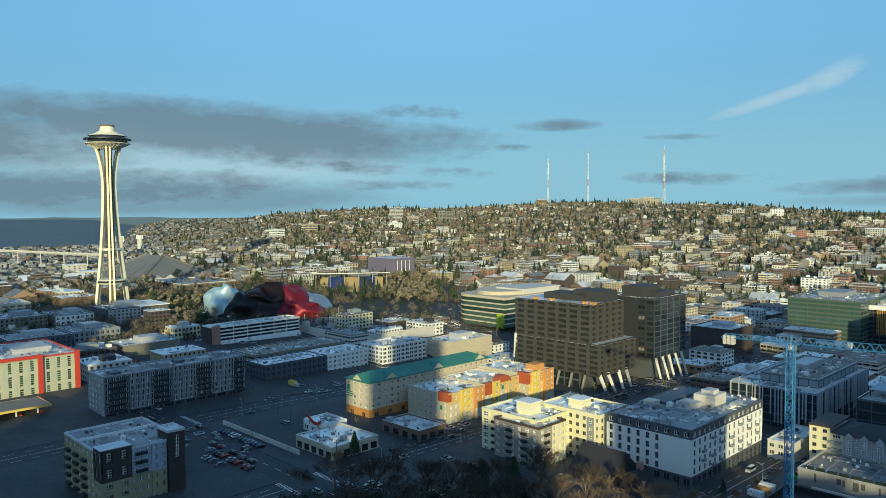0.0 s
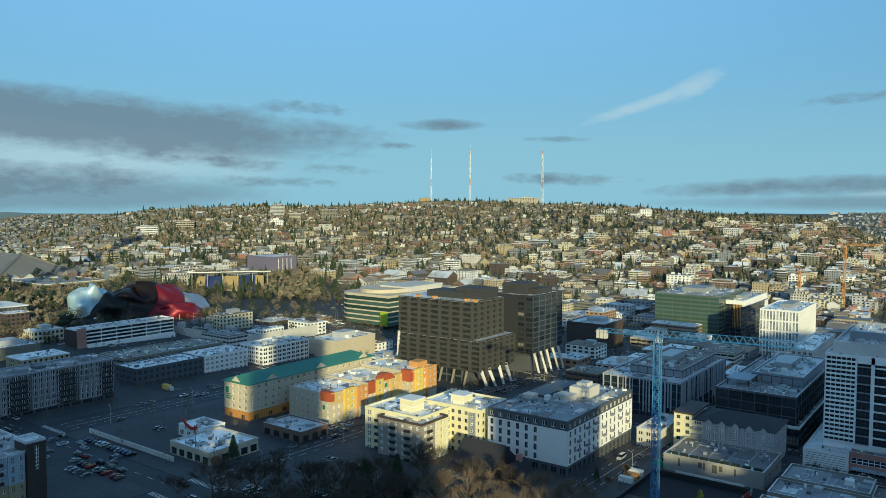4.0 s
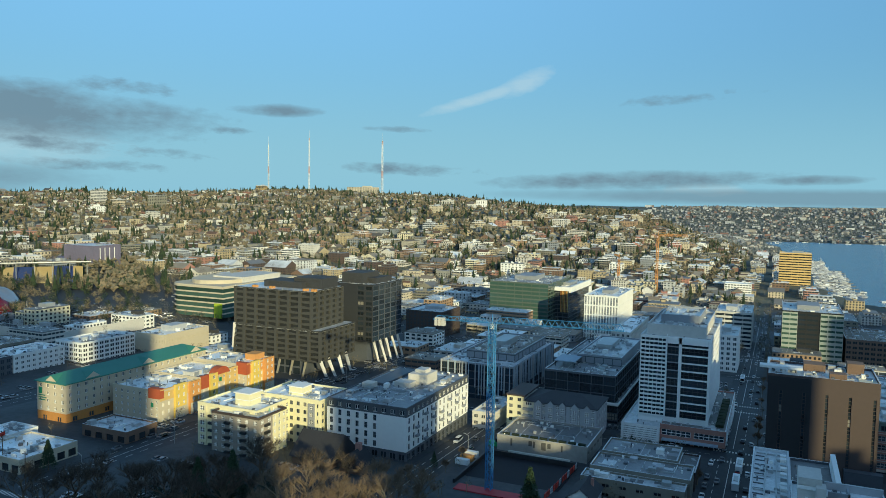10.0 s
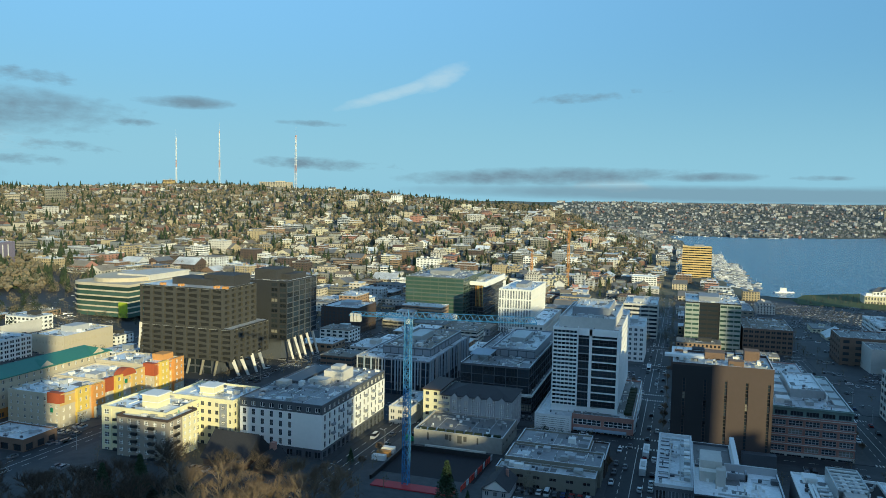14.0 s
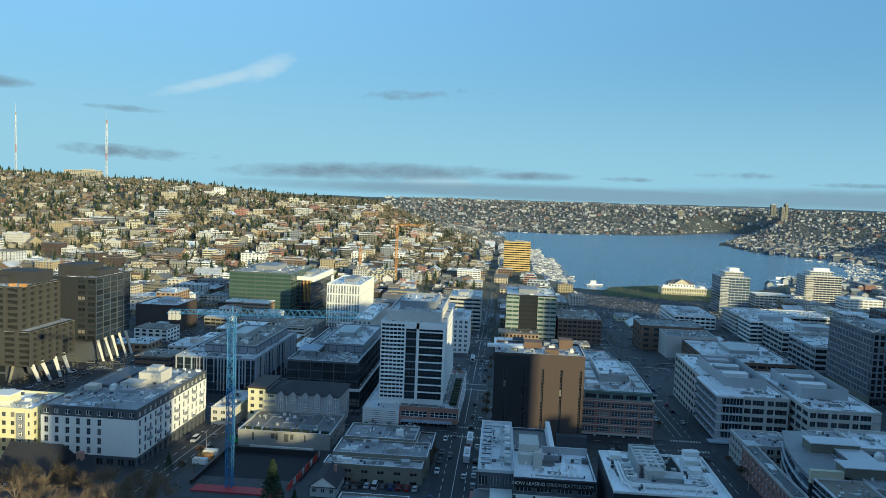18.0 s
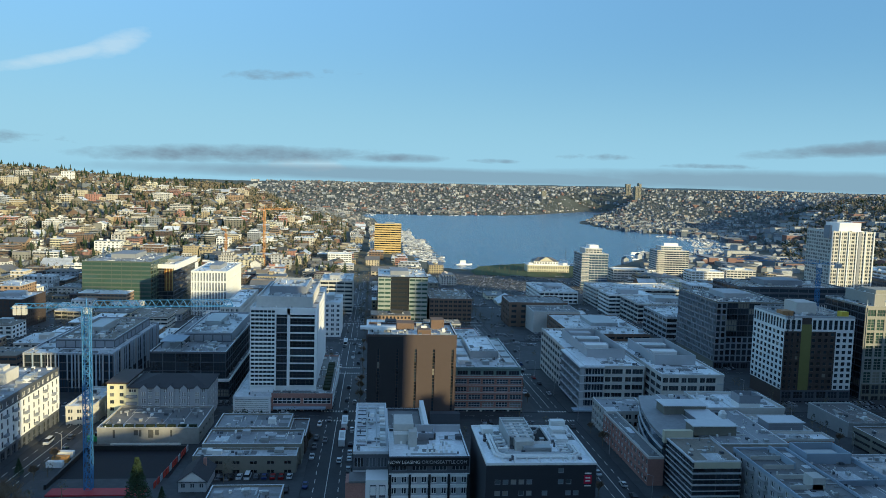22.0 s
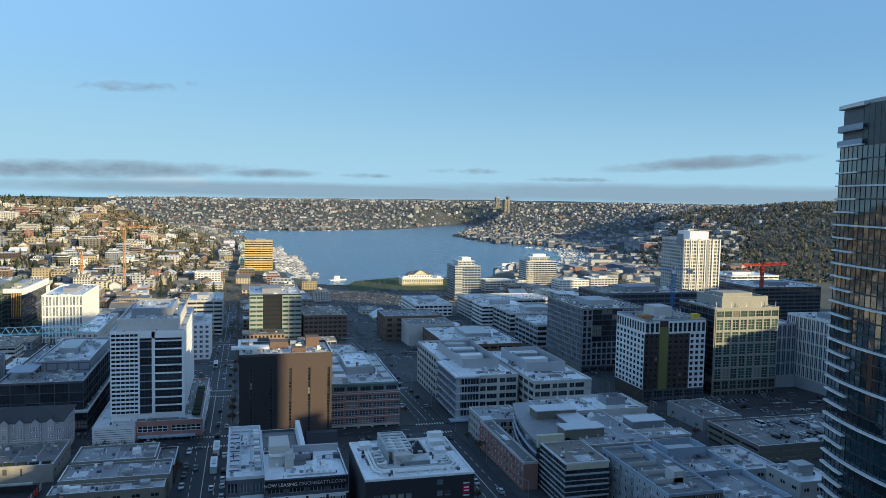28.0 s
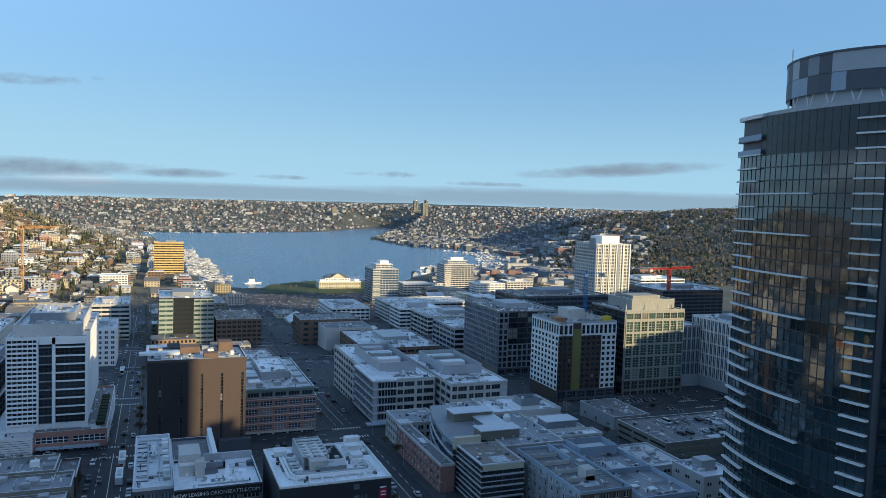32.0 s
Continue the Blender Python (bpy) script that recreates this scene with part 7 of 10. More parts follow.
def space_needle():
    X, Y, Z = -735.0, 275.0, 15.0
    b = thing("observation_tower", "slender white observation tower with curved legs and a saucer top", "tower", X, Y, Z)
    shell = mat("needle_white", (0.80, 0.74, 0.58), 0.6, grain=0.05, stain=0.08)
    rust = mat("core_bronze", (0.15, 0.105, 0.06), 0.7, grain=0.2)
    prof = [(0, 15.5), (15, 13.6), (30, 11.8), (45, 10.0), (60, 8.6), (75, 7.2), (90, 6.2), (105, 5.4), (115, 5.2), (125, 5.6), (135, 7.0), (144, 8.8), (152, 11.5)]
    for k in range(3):
        for side in (-1, 1):
            s = Soup()
            a = radians(100 + 120 * k)
            for z0, r0 in prof:
                w0 = 0.75 + r0 * 0.085
                for du, dv in ((-1.25, -0.85), (1.25, -0.85), (1.25, 0.85), (-1.25, 0.85)):
                    u, v = r0 + du, side * w0 + dv
                    s.v.append((X + u * math.cos(a) - v * math.sin(a), Y + u * math.sin(a) + v * math.cos(a), Z + z0))
            n = len(prof)
            s.f = [(4 * i + q, 4 * i + (q + 1) % 4, 4 * i + 4 + (q + 1) % 4, 4 * i + 4 + q) for i in range(n - 1) for q in range(4)] + [(3, 2, 1, 0), (4 * n - 4, 4 * n - 3, 4 * n - 2, 4 * n - 1)]
            s.mi = [0] * len(s.f)
            s.made("leg", shell, b)
    s = Soup()
    s.prism([(X + 3.4 * math.cos(math.pi * i / 3), Y + 3.4 * math.sin(math.pi * i / 3)) for i in range(6)], Z, Z + 153)
    s.made("core", rust, b)
    for z in range(4, 150, 4):
        s = Soup()
        s.prism([(X + 3.65 * math.cos(math.pi * i / 3), Y + 3.65 * math.sin(math.pi * i / 3)) for i in range(6)], Z + z, Z + z + 0.7)
        s.made("core_ring", steel_dark, b)

    def disc(name, z0, z1, r0, r1, m, n=40):
        s = Soup()
        for z, r in ((z0, r0), (z1, r1)):
            s.v += [(X + r * math.cos(2 * math.pi * i / n), Y + r * math.sin(2 * math.pi * i / n), Z + z) for i in range(n)]
        s.f = [(i, (i + 1) % n, n + (i + 1) % n, n + i) for i in range(n)] + [tuple(range(n - 1, -1, -1)), tuple(range(n, 2 * n))]
        s.mi = [0] * len(s.f)
        return s.made(name, m, b)

    disc("saucer_underside", 150, 154.5, 9, 20, shell)
    disc("rim_soffit", 154.5, 155.2, 20, 20.4, shell)
    disc("restaurant_glass", 155.2, 158.4, 17.8, 18.4, pane_black)
    disc("halo_ring", 158.4, 159.4, 21.2, 21.2, steel_dark)
    disc("deck_glass", 159.4, 162, 16.4, 15.6, pane_black)
    disc("deck_roof", 162, 163.4, 17.2, 14.6, shell)
    disc("roof_cone", 163.4, 166.2, 12.5, 8.2, shell)
    disc("dome", 166.2, 171, 6.8, 6.4, shell)
    disc("crown", 171, 172.4, 6.9, 6.2, rust)
    for k in range(30):
        a = 2 * math.pi * k / 30
        s = Soup()
        s.beam((X + 9.2 * math.cos(a), Y + 9.2 * math.sin(a), Z + 149.6), (X + 20.4 * math.cos(a), Y + 20.4 * math.sin(a), Z + 154.9), 0.22, 4)
        s.made("underside_rib", shell, b)
    disc("lower_deck", 20.6, 22.2, 11.8, 13.4, shell)
    disc("lower_deck_glass", 22.2, 24.2, 12.4, 12.4, pane_dark)
    disc("lower_deck_roof", 24.2, 25.0, 13.8, 12.8, shell)
    disc("crossbar", 53, 55, 8.6, 8.6, shell, 6)


def wavy_museum():
    b = thing("swooping_museum", "museum of swooping metal shells in silver blue, dark bronze and red", "museum", *polar(-59, 720), 8)
    shells = [("silver_shell", (0.44, 0.60, 0.66), 0.4, 0.35, -62.0, 712, 19, 20, 27, 1), ("bronze_shell", (0.022, 0.021, 0.02), 0.4, 0.6, -60.5, 706, 21, 20, 22, 2), ("dark_shell", (0.028, 0.018, 0.016), 0.4, 0.6, -59.0, 712, 28, 22, 27, 3),
              ("red_shell", (0.20, 0.012, 0.025), 0.45, 0.4, -57.5, 720, 27, 22, 26, 4), ("red_shell", (0.20, 0.012, 0.025), 0.45, 0.4, -56.5, 702, 22, 15, 13, 5), ("steel_shell", (0.42, 0.44, 0.46), 0.3, 0.8, -55.9, 724, 21, 14, 19, 6)]
    for name, col, ro, me, bb, r, wu, wv, h, seed in shells:
        x, y = polar(bb, r)
        m = mat(name + "_metal", col, ro, me, grain=0.08, stain=0.15, bump=0.3, size=2.0)
        n, k = 28, 12
        v, f = [], []
        for j in range(k + 1):
            for i in range(n):
                a, e = 2 * math.pi * i / n, (math.pi / 2) * j / k
                q = 1 + 0.42 * noise.noise(Vector((math.cos(a) * 1.3 + seed * 5, math.sin(a) * 1.3, e * 1.6)))
                ux, uy = wu * math.cos(e) ** 0.45 * math.cos(a) * q, wv * math.cos(e) ** 0.45 * math.sin(a) * q
                ca, sa = math.cos(radians(-bb)), math.sin(radians(-bb))
                v.append((x + ux * ca - uy * sa, y + ux * sa + uy * ca, 6 + h * math.sin(e) * (1 + 0.30 * noise.noise(Vector((math.cos(a) * 1.5, math.sin(a) * 1.5, seed * 3.0))))))
        for j in range(k):
            for i in range(n):
                f.append((j * n + i, j * n + (i + 1) % n, (j + 1) * n + (i + 1) % n, (j + 1) * n + i))
        raw(name, v, f, m, b, None, True)


def lattice_mast(s, x, y, z0, z1, w, step, w1=None, bar=0.12, mi=lambda z: 0):
    """Square lattice column with diagonals."""
    w1 = w if w1 is None else w1
    n = max(1, int((z1 - z0) / step))
    for k in range(n):
        za, zb = z0 + (z1 - z0) * k / n, z0 + (z1 - z0) * (k + 1) / n
        wa, wb = w + (w1 - w) * k / n, w + (w1 - w) * (k + 1) / n
        ca = [(x - wa / 2, y - wa / 2, za), (x + wa / 2, y - wa / 2, za), (x + wa / 2, y + wa / 2, za), (x - wa / 2, y + wa / 2, za)]
        cb = [(x - wb / 2, y - wb / 2, zb), (x + wb / 2, y - wb / 2, zb), (x + wb / 2, y + wb / 2, zb), (x - wb / 2, y + wb / 2, zb)]
        for i in range(4):
            j = (i + 1) % 4
            s.beam(ca[i], cb[i], bar * 1.5, 4, None, mi(za))
            s.beam(ca[i], cb[j] if k % 2 else cb[i], bar, 4, None, mi(za))
            s.beam(ca[j] if k % 2 else ca[i], cb[i] if k % 2 else cb[j], bar, 4, None, mi(za))
            s.beam(cb[i], cb[j], bar, 4, None, mi(za))


def radio_masts():
    white = mat("mast_white", (0.62, 0.64, 0.66), 0.6)
    red = mat("mast_red", (0.50, 0.30, 0.25), 0.6)
    for bb, zt, w in ((-37.4, 256, 2.6), (-34.42, 277, 3.0), (-28.93, 274, 5.0)):
        x, y = polar(bb, 2000)
        z0 = ground(x, y)
        b = thing("radio_mast", "tall red and white lattice radio mast on the hilltop", "mast", x, y, z0, "radio masts")
        s = Soup()
        lattice_mast(s, x, y, z0, zt - 22, w, 6, w * 0.5, 0.2, lambda z: 1 if int((z - z0) / 22) % 4 == 2 else 0)
        s.made("lattice", [white, red], b)
        s = Soup()
        s.beam((x, y, zt - 23), (x, y, zt), 0.3, 6, 0.15)
        s.made("antenna", white, b)
        for z in (zt - 60, zt - 40):
            s = Soup()
            s.beam((x - 0.3, y - 1, z), (x - 0.3, y - 1, z + 12), 0.7, 6)
            s.made("antenna_panel", white, b)


def tower_crane(name, label, x, y, z0, zj, reach, back, bearing, paint, w=2.2, step=2.4, tip=9.0, bar=0.11):
    b = thing(name, label, "crane", x, y, z0)
    s = Soup()
    lattice_mast(s, x, y, z0, zj, w, step, None, bar)
    s.made("mast", paint, b)
    dx, dy = math.sin(radians(bearing)), math.cos(radians(bearing))
    nx, ny = -dy, dx

    def p(d, o, z):
        return (x + dx * d + nx * o, y + dy * d + ny * o, z)

    for nm, d0, d1, h in (("jib", 1.5, reach, 2.2), ("counter_jib", -1.5, -back, 1.4)):
        s = Soup()
        n = max(2, int(abs(d1 - d0) / 2.4))
        for k in range(n):
            a, c = d0 + (d1 - d0) * k / n, d0 + (d1 - d0) * (k + 1) / n
            m = (a + c) / 2
            for o in (-0.8, 0.8):
                s.beam(p(a, o, zj), p(c, o, zj), bar, 4)
                s.beam(p(a, o, zj), p(m, 0, zj + h), bar * 0.8, 4)
                s.beam(p(m, 0, zj + h), p(c, o, zj), bar * 0.8, 4)
            s.beam(p(a, -0.8, zj), p(a, 0.8, zj), bar * 0.8, 4)
            if k:
                s.beam(p(m - (c - a), 0, zj + h), p(m, 0, zj + h), bar, 4)
        s.made(nm, paint, b)
    s = Soup()
    for o in (-0.7, 0.7):
        s.beam(p(0, o, zj), p(0, 0, zj + tip), bar * 1.4, 4)
    if tip > 3:
        s.beam(p(0, 0, zj + tip), p(reach * 0.6, 0, zj + 2), bar * 0.5, 4)
        s.beam(p(0, 0, zj + tip), p(-back * 0.9, 0, zj + 1), bar * 0.5, 4)
    s.made("tower_head", paint, b)
    s = Soup()
    s.box(x - 1.0 + nx * 1.8, y - 1.0 + ny * 1.8, zj - 2.4, x + 1.0 + nx * 1.8, y + 1.0 + ny * 1.8, zj - 0.2)
    s.made("cab", white_paint, b)
    for k in range(3):
        s = Soup()
        q = p(-back + 1.2 + 1.3 * k, 0, zj)
        s.box(q[0] - 0.5, q[1] - 0.9, zj - 2.2, q[0] + 0.5, q[1] + 0.9, zj + 0.8)
        s.made("counterweight", concrete, b)
    return b


def glass_tower():
    b = thing("curved_glass_tower", "dark curved glass apartment tower with white floor fins and drum crown", "skyscraper", 155, 127, 0)
    dark = glass("tower_glass", (0.016, 0.04, 0.05), 0.04, 0.0, spec=0.6)
    dark.node_tree.nodes["Principled BSDF"].inputs["IOR"].default_value = 1.8
    mull = mat("tower_mullion", (0.05, 0.06, 0.065), 0.4, 0.4)
    ys = [106 + 43 * i / 22 for i in range(23)]

    def wx(y):
        return 133.2 + 5.2 * ((y - 121.5) / 27.5) ** 2

    fh, nfl = 3.05, 42
    core = [(wx(y) + 0.5, y) for y in ys[::-1]] + [(172, 104), (174, 149)]
    s = Soup()
    s.prism(core, -1, nfl * fh)
    s.made("core", dark_panel, b)
    for j in range(nfl):
        z0 = j * fh
        us, vs = [], [z0, z0 + 0.25, z0 + fh - 0.06, z0 + fh]
        for i in range(22):
            us += [i + 0.0, i + 0.06]
        us.append(22)

        def to(u, w, d):
            y = 106 + 43 * u / 22
            return (wx(y) - d, y, w)

        if j >= 39:
            us = [u for u in us if u <= 17.1]
        v, f, mi = grid(us[::-1], vs, lambda i, j2: i % 2 == 0 and j2 == 1 and i + 1 < len(us), 0.1, 0.0, to, 1, False)
        raw("window_band", v, f, [mull, dark], b, mi)
        us2, vs2 = [137.2 + 35 * i / 10 for i in range(11)], [z0, z0 + 0.3, z0 + fh]
        v, f, mi = grid(us2, vs2, lambda i, j2: j2 == 1, 0.12, 0.0, lambda u, w, d: (u, 105.6 - (u - 137) * 0.05 - d, w), 1, False)
        raw("window_band", v, f, [mull, dark], b, mi)
        if j > 1:
            # pale floor fins on the curved front
            long_fin = j % 3 == 0
            runs = ([(121.5 if long_fin else 139.5, 149)] if j < 39 else []) + ([(106, 111.5)] if j > 14 else [])
            for a0, a1 in runs:
                n = max(2, int((a1 - a0) / 2))
                yy = [a0 + (a1 - a0) * i / n for i in range(n + 1)]
                v = [(wx(y) - 1.1, y, z0 - 0.14) for y in yy] + [(wx(y) - 0.08, y, z0 - 0.14) for y in yy] + [(wx(y) - 1.1, y, z0 + 0.22) for y in yy] + [(wx(y) - 0.08, y, z0 + 0.22) for y in yy]
                m = n + 1
                f = []
                for i in range(n):
                    f += [(i, i + 1, m + i + 1, m + i), (2 * m + i + 1, 2 * m + i, 3 * m + i, 3 * m + i + 1), (i + 1, i, 2 * m + i, 2 * m + i + 1)]
                f += [(0, m, 3 * m, 2 * m), (n, 2 * m + n, 3 * m + n, m + n)]
                raw("floor_fin", v, f, white_paint, b)
    zt = nfl * fh
    # top balconies at the north corner
    for k, z in enumerate((zt - 9.1, zt - 5.6, zt - 0.2)):
        s = Soup()
        yy = [138.5 + 11 * i / 6 for i in range(7)]
        ring = [(wx(y) - 0.9, y) for y in yy] + [(wx(y) + 8, y) for y in yy[::-1]]
        s.prism(ring[::-1], z, z + (0.9 if k == 2 else 0.35))
        s.made("balcony_slab", white_paint if k != 1 else mid_panel, b)
        rail = Soup()
        rail.v = [(wx(y) - 0.85, y, z + 0.35) for y in yy] + [(wx(y) - 0.85, y, z + 1.5) for y in yy]
        rail.f = [(i, i + 1, 8 + i, 7 + i) for i in range(6)]
        rail.mi = [0] * 6
        if k < 2:
            rail.made("glass_rail", blue_panel, b)
    s = Soup()
    s.prism(core, zt - 0.1, zt + 1.0)
    s.made("roof_edge", grey_panel, b)
    # drum crown
    n = 40
    ring = [(157 + 19.5 * math.cos(2 * math.pi * i / n), 126 + 20.5 * math.sin(2 * math.pi * i / n)) for i in range(n)]
    s = Soup()
    s.prism([(157 + (x - 157) * 0.93, 126 + (y - 126) * 0.93) for x, y in ring], zt + 0.9, zt + 11.8)
    s.made("crown_core", grey_panel, b)
    rng = random.Random(8)
    for i in range(n):
        (xa, ya), (xb, yb) = ring[i], ring[(i + 1) % n]
        for z0, z1 in ((zt + 4.2, zt + 8.2), (zt + 8.3, zt + 12.4)):
            v = [(xa, ya, z0), (xb, yb, z0), (xb, yb, z1), (xa, ya, z1)]
            v += [(157 + (x - 157) * 0.985, 126 + (y - 126) * 0.985, z) for x, y, z in v]
            raw("crown_panel", v, [(0, 1, 2, 3), (7, 6, 5, 4), (0, 4, 5, 1), (3, 2, 6, 7), (1, 5, 6, 2), (0, 3, 7, 4)], rng.choice([dark_panel, dark_panel, mid_panel, blue_panel, grey_panel]), b)
    s = Soup()
    s.prism([(157 + (x - 157) * 1.01, 126 + (y - 126) * 1.01) for x, y in ring], zt + 12.4, zt + 12.9)
    s.made("crown_cap", dark_panel, b)
    for k in range(7):
        a = radians(140 + 16 * k)
        s = Soup()
        p = (157 + 19 * math.cos(a), 126 + 20 * math.sin(a), zt + 0.9)
        for da in (-0.06, 0.06):
            s.beam(p, (157 + 19 * math.cos(a + da), 126 + 20 * math.sin(a + da), zt + 4.4), 0.12, 6)
        s.made("crown_strut", white_paint, b)
    s = Soup()
    s.beam((141, 137, zt + 12.8), (141, 137, zt + 16), 0.14, 6)
    s.made("roof_mast", white_paint, b)


def church():
    b = thing("dark_roofed_church", "church with steep dark roofs", "church", -160, 252, -2)
    slab(b, "wall", -172, 240, -3, -154, 258, 2.5, brick_brown)
    slate = mat("slate_roof", (0.03, 0.03, 0.034), 0.85, grain=0.3, size=0.6)
    v = [(-173, 239, 2), (-153, 239, 2), (-153, 259, 2), (-173, 259, 2), (-173, 249, 10.5), (-153, 249, 10.5)]
    raw("roof", v, [(0, 1, 5, 4), (2, 3, 4, 5), (1, 2, 5), (3, 0, 4), (3, 2, 1, 0)], slate, b)
    slab(b, "wing_wall", -150, 240, -3, -141, 250, 2, brick_brown)
    v = [(-151, 239, 1.5), (-140, 239, 1.5), (-140, 251, 1.5), (-151, 251, 1.5), (-145.5, 239, 7), (-145.5, 251, 7)]
    raw("wing_roof", v, [(0, 1, 4), (2, 3, 5), (1, 2, 5, 4), (3, 0, 4, 5), (3, 2, 1, 0)], slate, b)
    slab(b, "chimney", -146.6, 246, 4, -144.6, 248, 9, brick_red)
    c = thing("green_steeple", "slim verdigris copper church spire on a brick tower", "steeple", -190, 249, -2)
    slab(c, "tower", -192, 247, -3, -188, 251, 6, brick_brown)
    s = Soup()
    s.beam((-190, 249, 5.9), (-190, 249, 16.5), 2.2, 8, 0.08)
    s.made("spire", mat("verdigris", (0.20, 0.42, 0.33), 0.6, grain=0.15), c)


def stadium():
    x, y = polar(-52.5, 850)
    b = thing("stadium_stand", "open stadium stand with blue seats under a flat white roof", "stadium", x, y, 8)
    b.matrix_basis = Matrix.Translation((x, y, 0)) @ Matrix.Rotation(radians(50), 4, "Z")

    def put(ob):
        ob.parent, ob.matrix_parent_inverse = b, Matrix.Identity(4)

    blue, sand = mat("blue_seats", (0.03, 0.06, 0.22), 0.7), mat("sand_seats", (0.45, 0.36, 0.20), 0.8)
    s = Soup()
    s.v = [(-44, -6, 33.2), (44, -6, 33.2), (44, 22, 30.0), (-44, 22, 30.0), (-44, -6, 34.0), (44, -6, 34.0), (44, 22, 31.2), (-44, 22, 31.2)]
    s.f, s.mi = [(0, 3, 2, 1), (4, 5, 6, 7), (0, 1, 5, 4), (1, 2, 6, 5), (2, 3, 7, 6), (3, 0, 4, 7)], [0] * 6
    put(s.made("roof", white_paint))
    for k in range(8):
        s = Soup()
        a = -36 + 9 * k
        s.v = [(a, -4, 14), (a + 9, -4, 14), (a + 9, 20, 27), (a, 20, 27), (a, 20, 10), (a + 9, 20, 10), (a, -4, 10), (a + 9, -4, 10)]
        s.f, s.mi = [(0, 1, 2, 3), (2, 5, 4, 3), (0, 6, 7, 1), (1, 7, 5, 2), (0, 3, 4, 6)], [0] * 5
        put(s.made("seat_block", blue if k in (1, 2, 5, 6) else sand))
    for k in range(6):
        s = Soup()
        s.beam((-40 + 16 * k, 2, 9), (-40 + 16 * k, 2, 32.4), 0.4, 6)
        put(s.made("roof_column", metal_unit))
    x, y = polar(-49.7, 1000)
    h = block("purple_hall", "windowless purple-grey opera hall with thin light strips", x - 24, y - 15, x + 26, y + 25, 41, mat("purple_panel", (0.16, 0.145, 0.21), 0.7), pane_dark, 50, 60, 0.02, 0.02, roof_grey, 3, False, "hall", "SE")
    for k in range(4):
        slab(h, "light_strip", x + 25.9, y - 6 + 7 * k, 14, x + 26.3, y - 5.2 + 7 * k, 38, white_paint)
    slab(h, "foyer", x - 60, y - 14, 10, x - 24.2, y + 20, 24, MATS["purple_panel"])
    ax, ay = polar(-66.6, 1060)
    a = thing("arena", "arena under a broad grey pyramid roof", "arena", ax, ay, 14)
    gable_roof(a, ax - 70, ay - 50, ax + 70, ay + 50, 20, 27, mat("grey_roof_panels", (0.17, 0.165, 0.155), 0.6, grain=0.1), 2.0)
    for cx, cy in ((-72, -52), (72, -52), (-72, 52), (72, 52)):
        rib = Soup()
        rib.beam((ax + cx, ay + cy, 20.4), (ax + (25 if cx > 0 else -25), ay, 47.4), 1.6, 4)
        rib.made("hip_rib", MATS["grey_roof_panels"], a)
    for k in range(5):
        rib = Soup()
        rib.beam((ax - 60 + 30 * k, ay - 52, 20.5), (ax - 24 + 12 * k, ay, 46.9), 0.4, 4)
        rib.made("roof_seam", MATS["grey_roof_panels"], a)
    slab(a, "annex", ax + 30, ay - 96, 8, ax + 128, ay - 60, 17, concrete_dark)
    slab(a, "annex_roof", ax + 28, ay - 98, 17, ax + 130, ay - 58, 18.2, roof_grey)
    volume(a, -880, 372, -790, 440, 8, 24, concrete_dark, roof_mid, "SE", cap=concrete)
    clad(a, "E", 372.4, 440, -790, 8, 23, concrete_dark, pane_black, 5, 8, 0.8, 0.5, (2, 1))
    clad(a, "S", -880, -790, 372, 8, 23, concrete_dark, pane_black, 5, 8, 0.8, 0.5, (2, 1))
    slab(a, "wall", ax - 66, ay - 47, 10, ax + 66, ay + 47, 19.6, concrete)


blue_steel = mat("blue_crane_paint", (0.05, 0.20, 0.42), 0.5, grain=0.1)
orange_steel = mat("orange_crane_paint", (0.56, 0.27, 0.09), 0.5, grain=0.1)
space_needle()
wavy_museum()
radio_masts()
tower_crane("tower_crane", "blue lattice tower crane over a construction pit", -92, 249, -8, 60.5, 46, 22, 82, blue_steel, tip=3)
tower_crane("tower_crane", "blue tower crane rising behind the concrete tower", 300, 473, -10, 57, 52, 14, 292, blue_steel, tip=3)
ox, oy = polar(-10.85, 1070)
tower_crane("tower_crane", "orange tower crane among apartment blocks", ox, oy, ground(ox, oy), 26, 40, 12, 340, orange_steel, 2.6, 4, 5, 0.2)
ox, oy = polar(-8.1, 1046)
tower_crane("tower_crane", "tall orange tower crane among apartment blocks", ox, oy, ground(ox, oy), 58, 42, 10, 60, orange_steel, 2.6, 4, 6, 0.2)
rx, ry = polar(38.4, 820)
tower_crane("tower_crane", "small red tower crane on the far slope", rx, ry, ground(rx, ry), 44, 34, 30, 80, red_paint, 2.4, 3, 3, 0.3)
glass_tower()
church()
stadium()


# ---- hillsides and far shores ----
house_walls = palette("house_walls", [(0.72, 0.70, 0.64), (0.52, 0.48, 0.40), (0.38, 0.35, 0.29), (0.26, 0.255, 0.23), (0.20, 0.22, 0.24), (0.66, 0.65, 0.62), (0.28, 0.21, 0.16), (0.25, 0.14, 0.11), (0.42, 0.41, 0.37), (0.16, 0.155, 0.14), (0.50, 0.42, 0.28), (0.33, 0.34, 0.33)], 0.85)
house_roofs = palette("house_roofs", [(0.10, 0.095, 0.09), (0.16, 0.14, 0.12), (0.075, 0.08, 0.085), (0.20, 0.17, 0.14), (0.13, 0.08, 0.06), (0.26, 0.25, 0.24)], 0.9)
far_pane = glass("far_windows", (0.045, 0.055, 0.065), 0.15, 0.0)
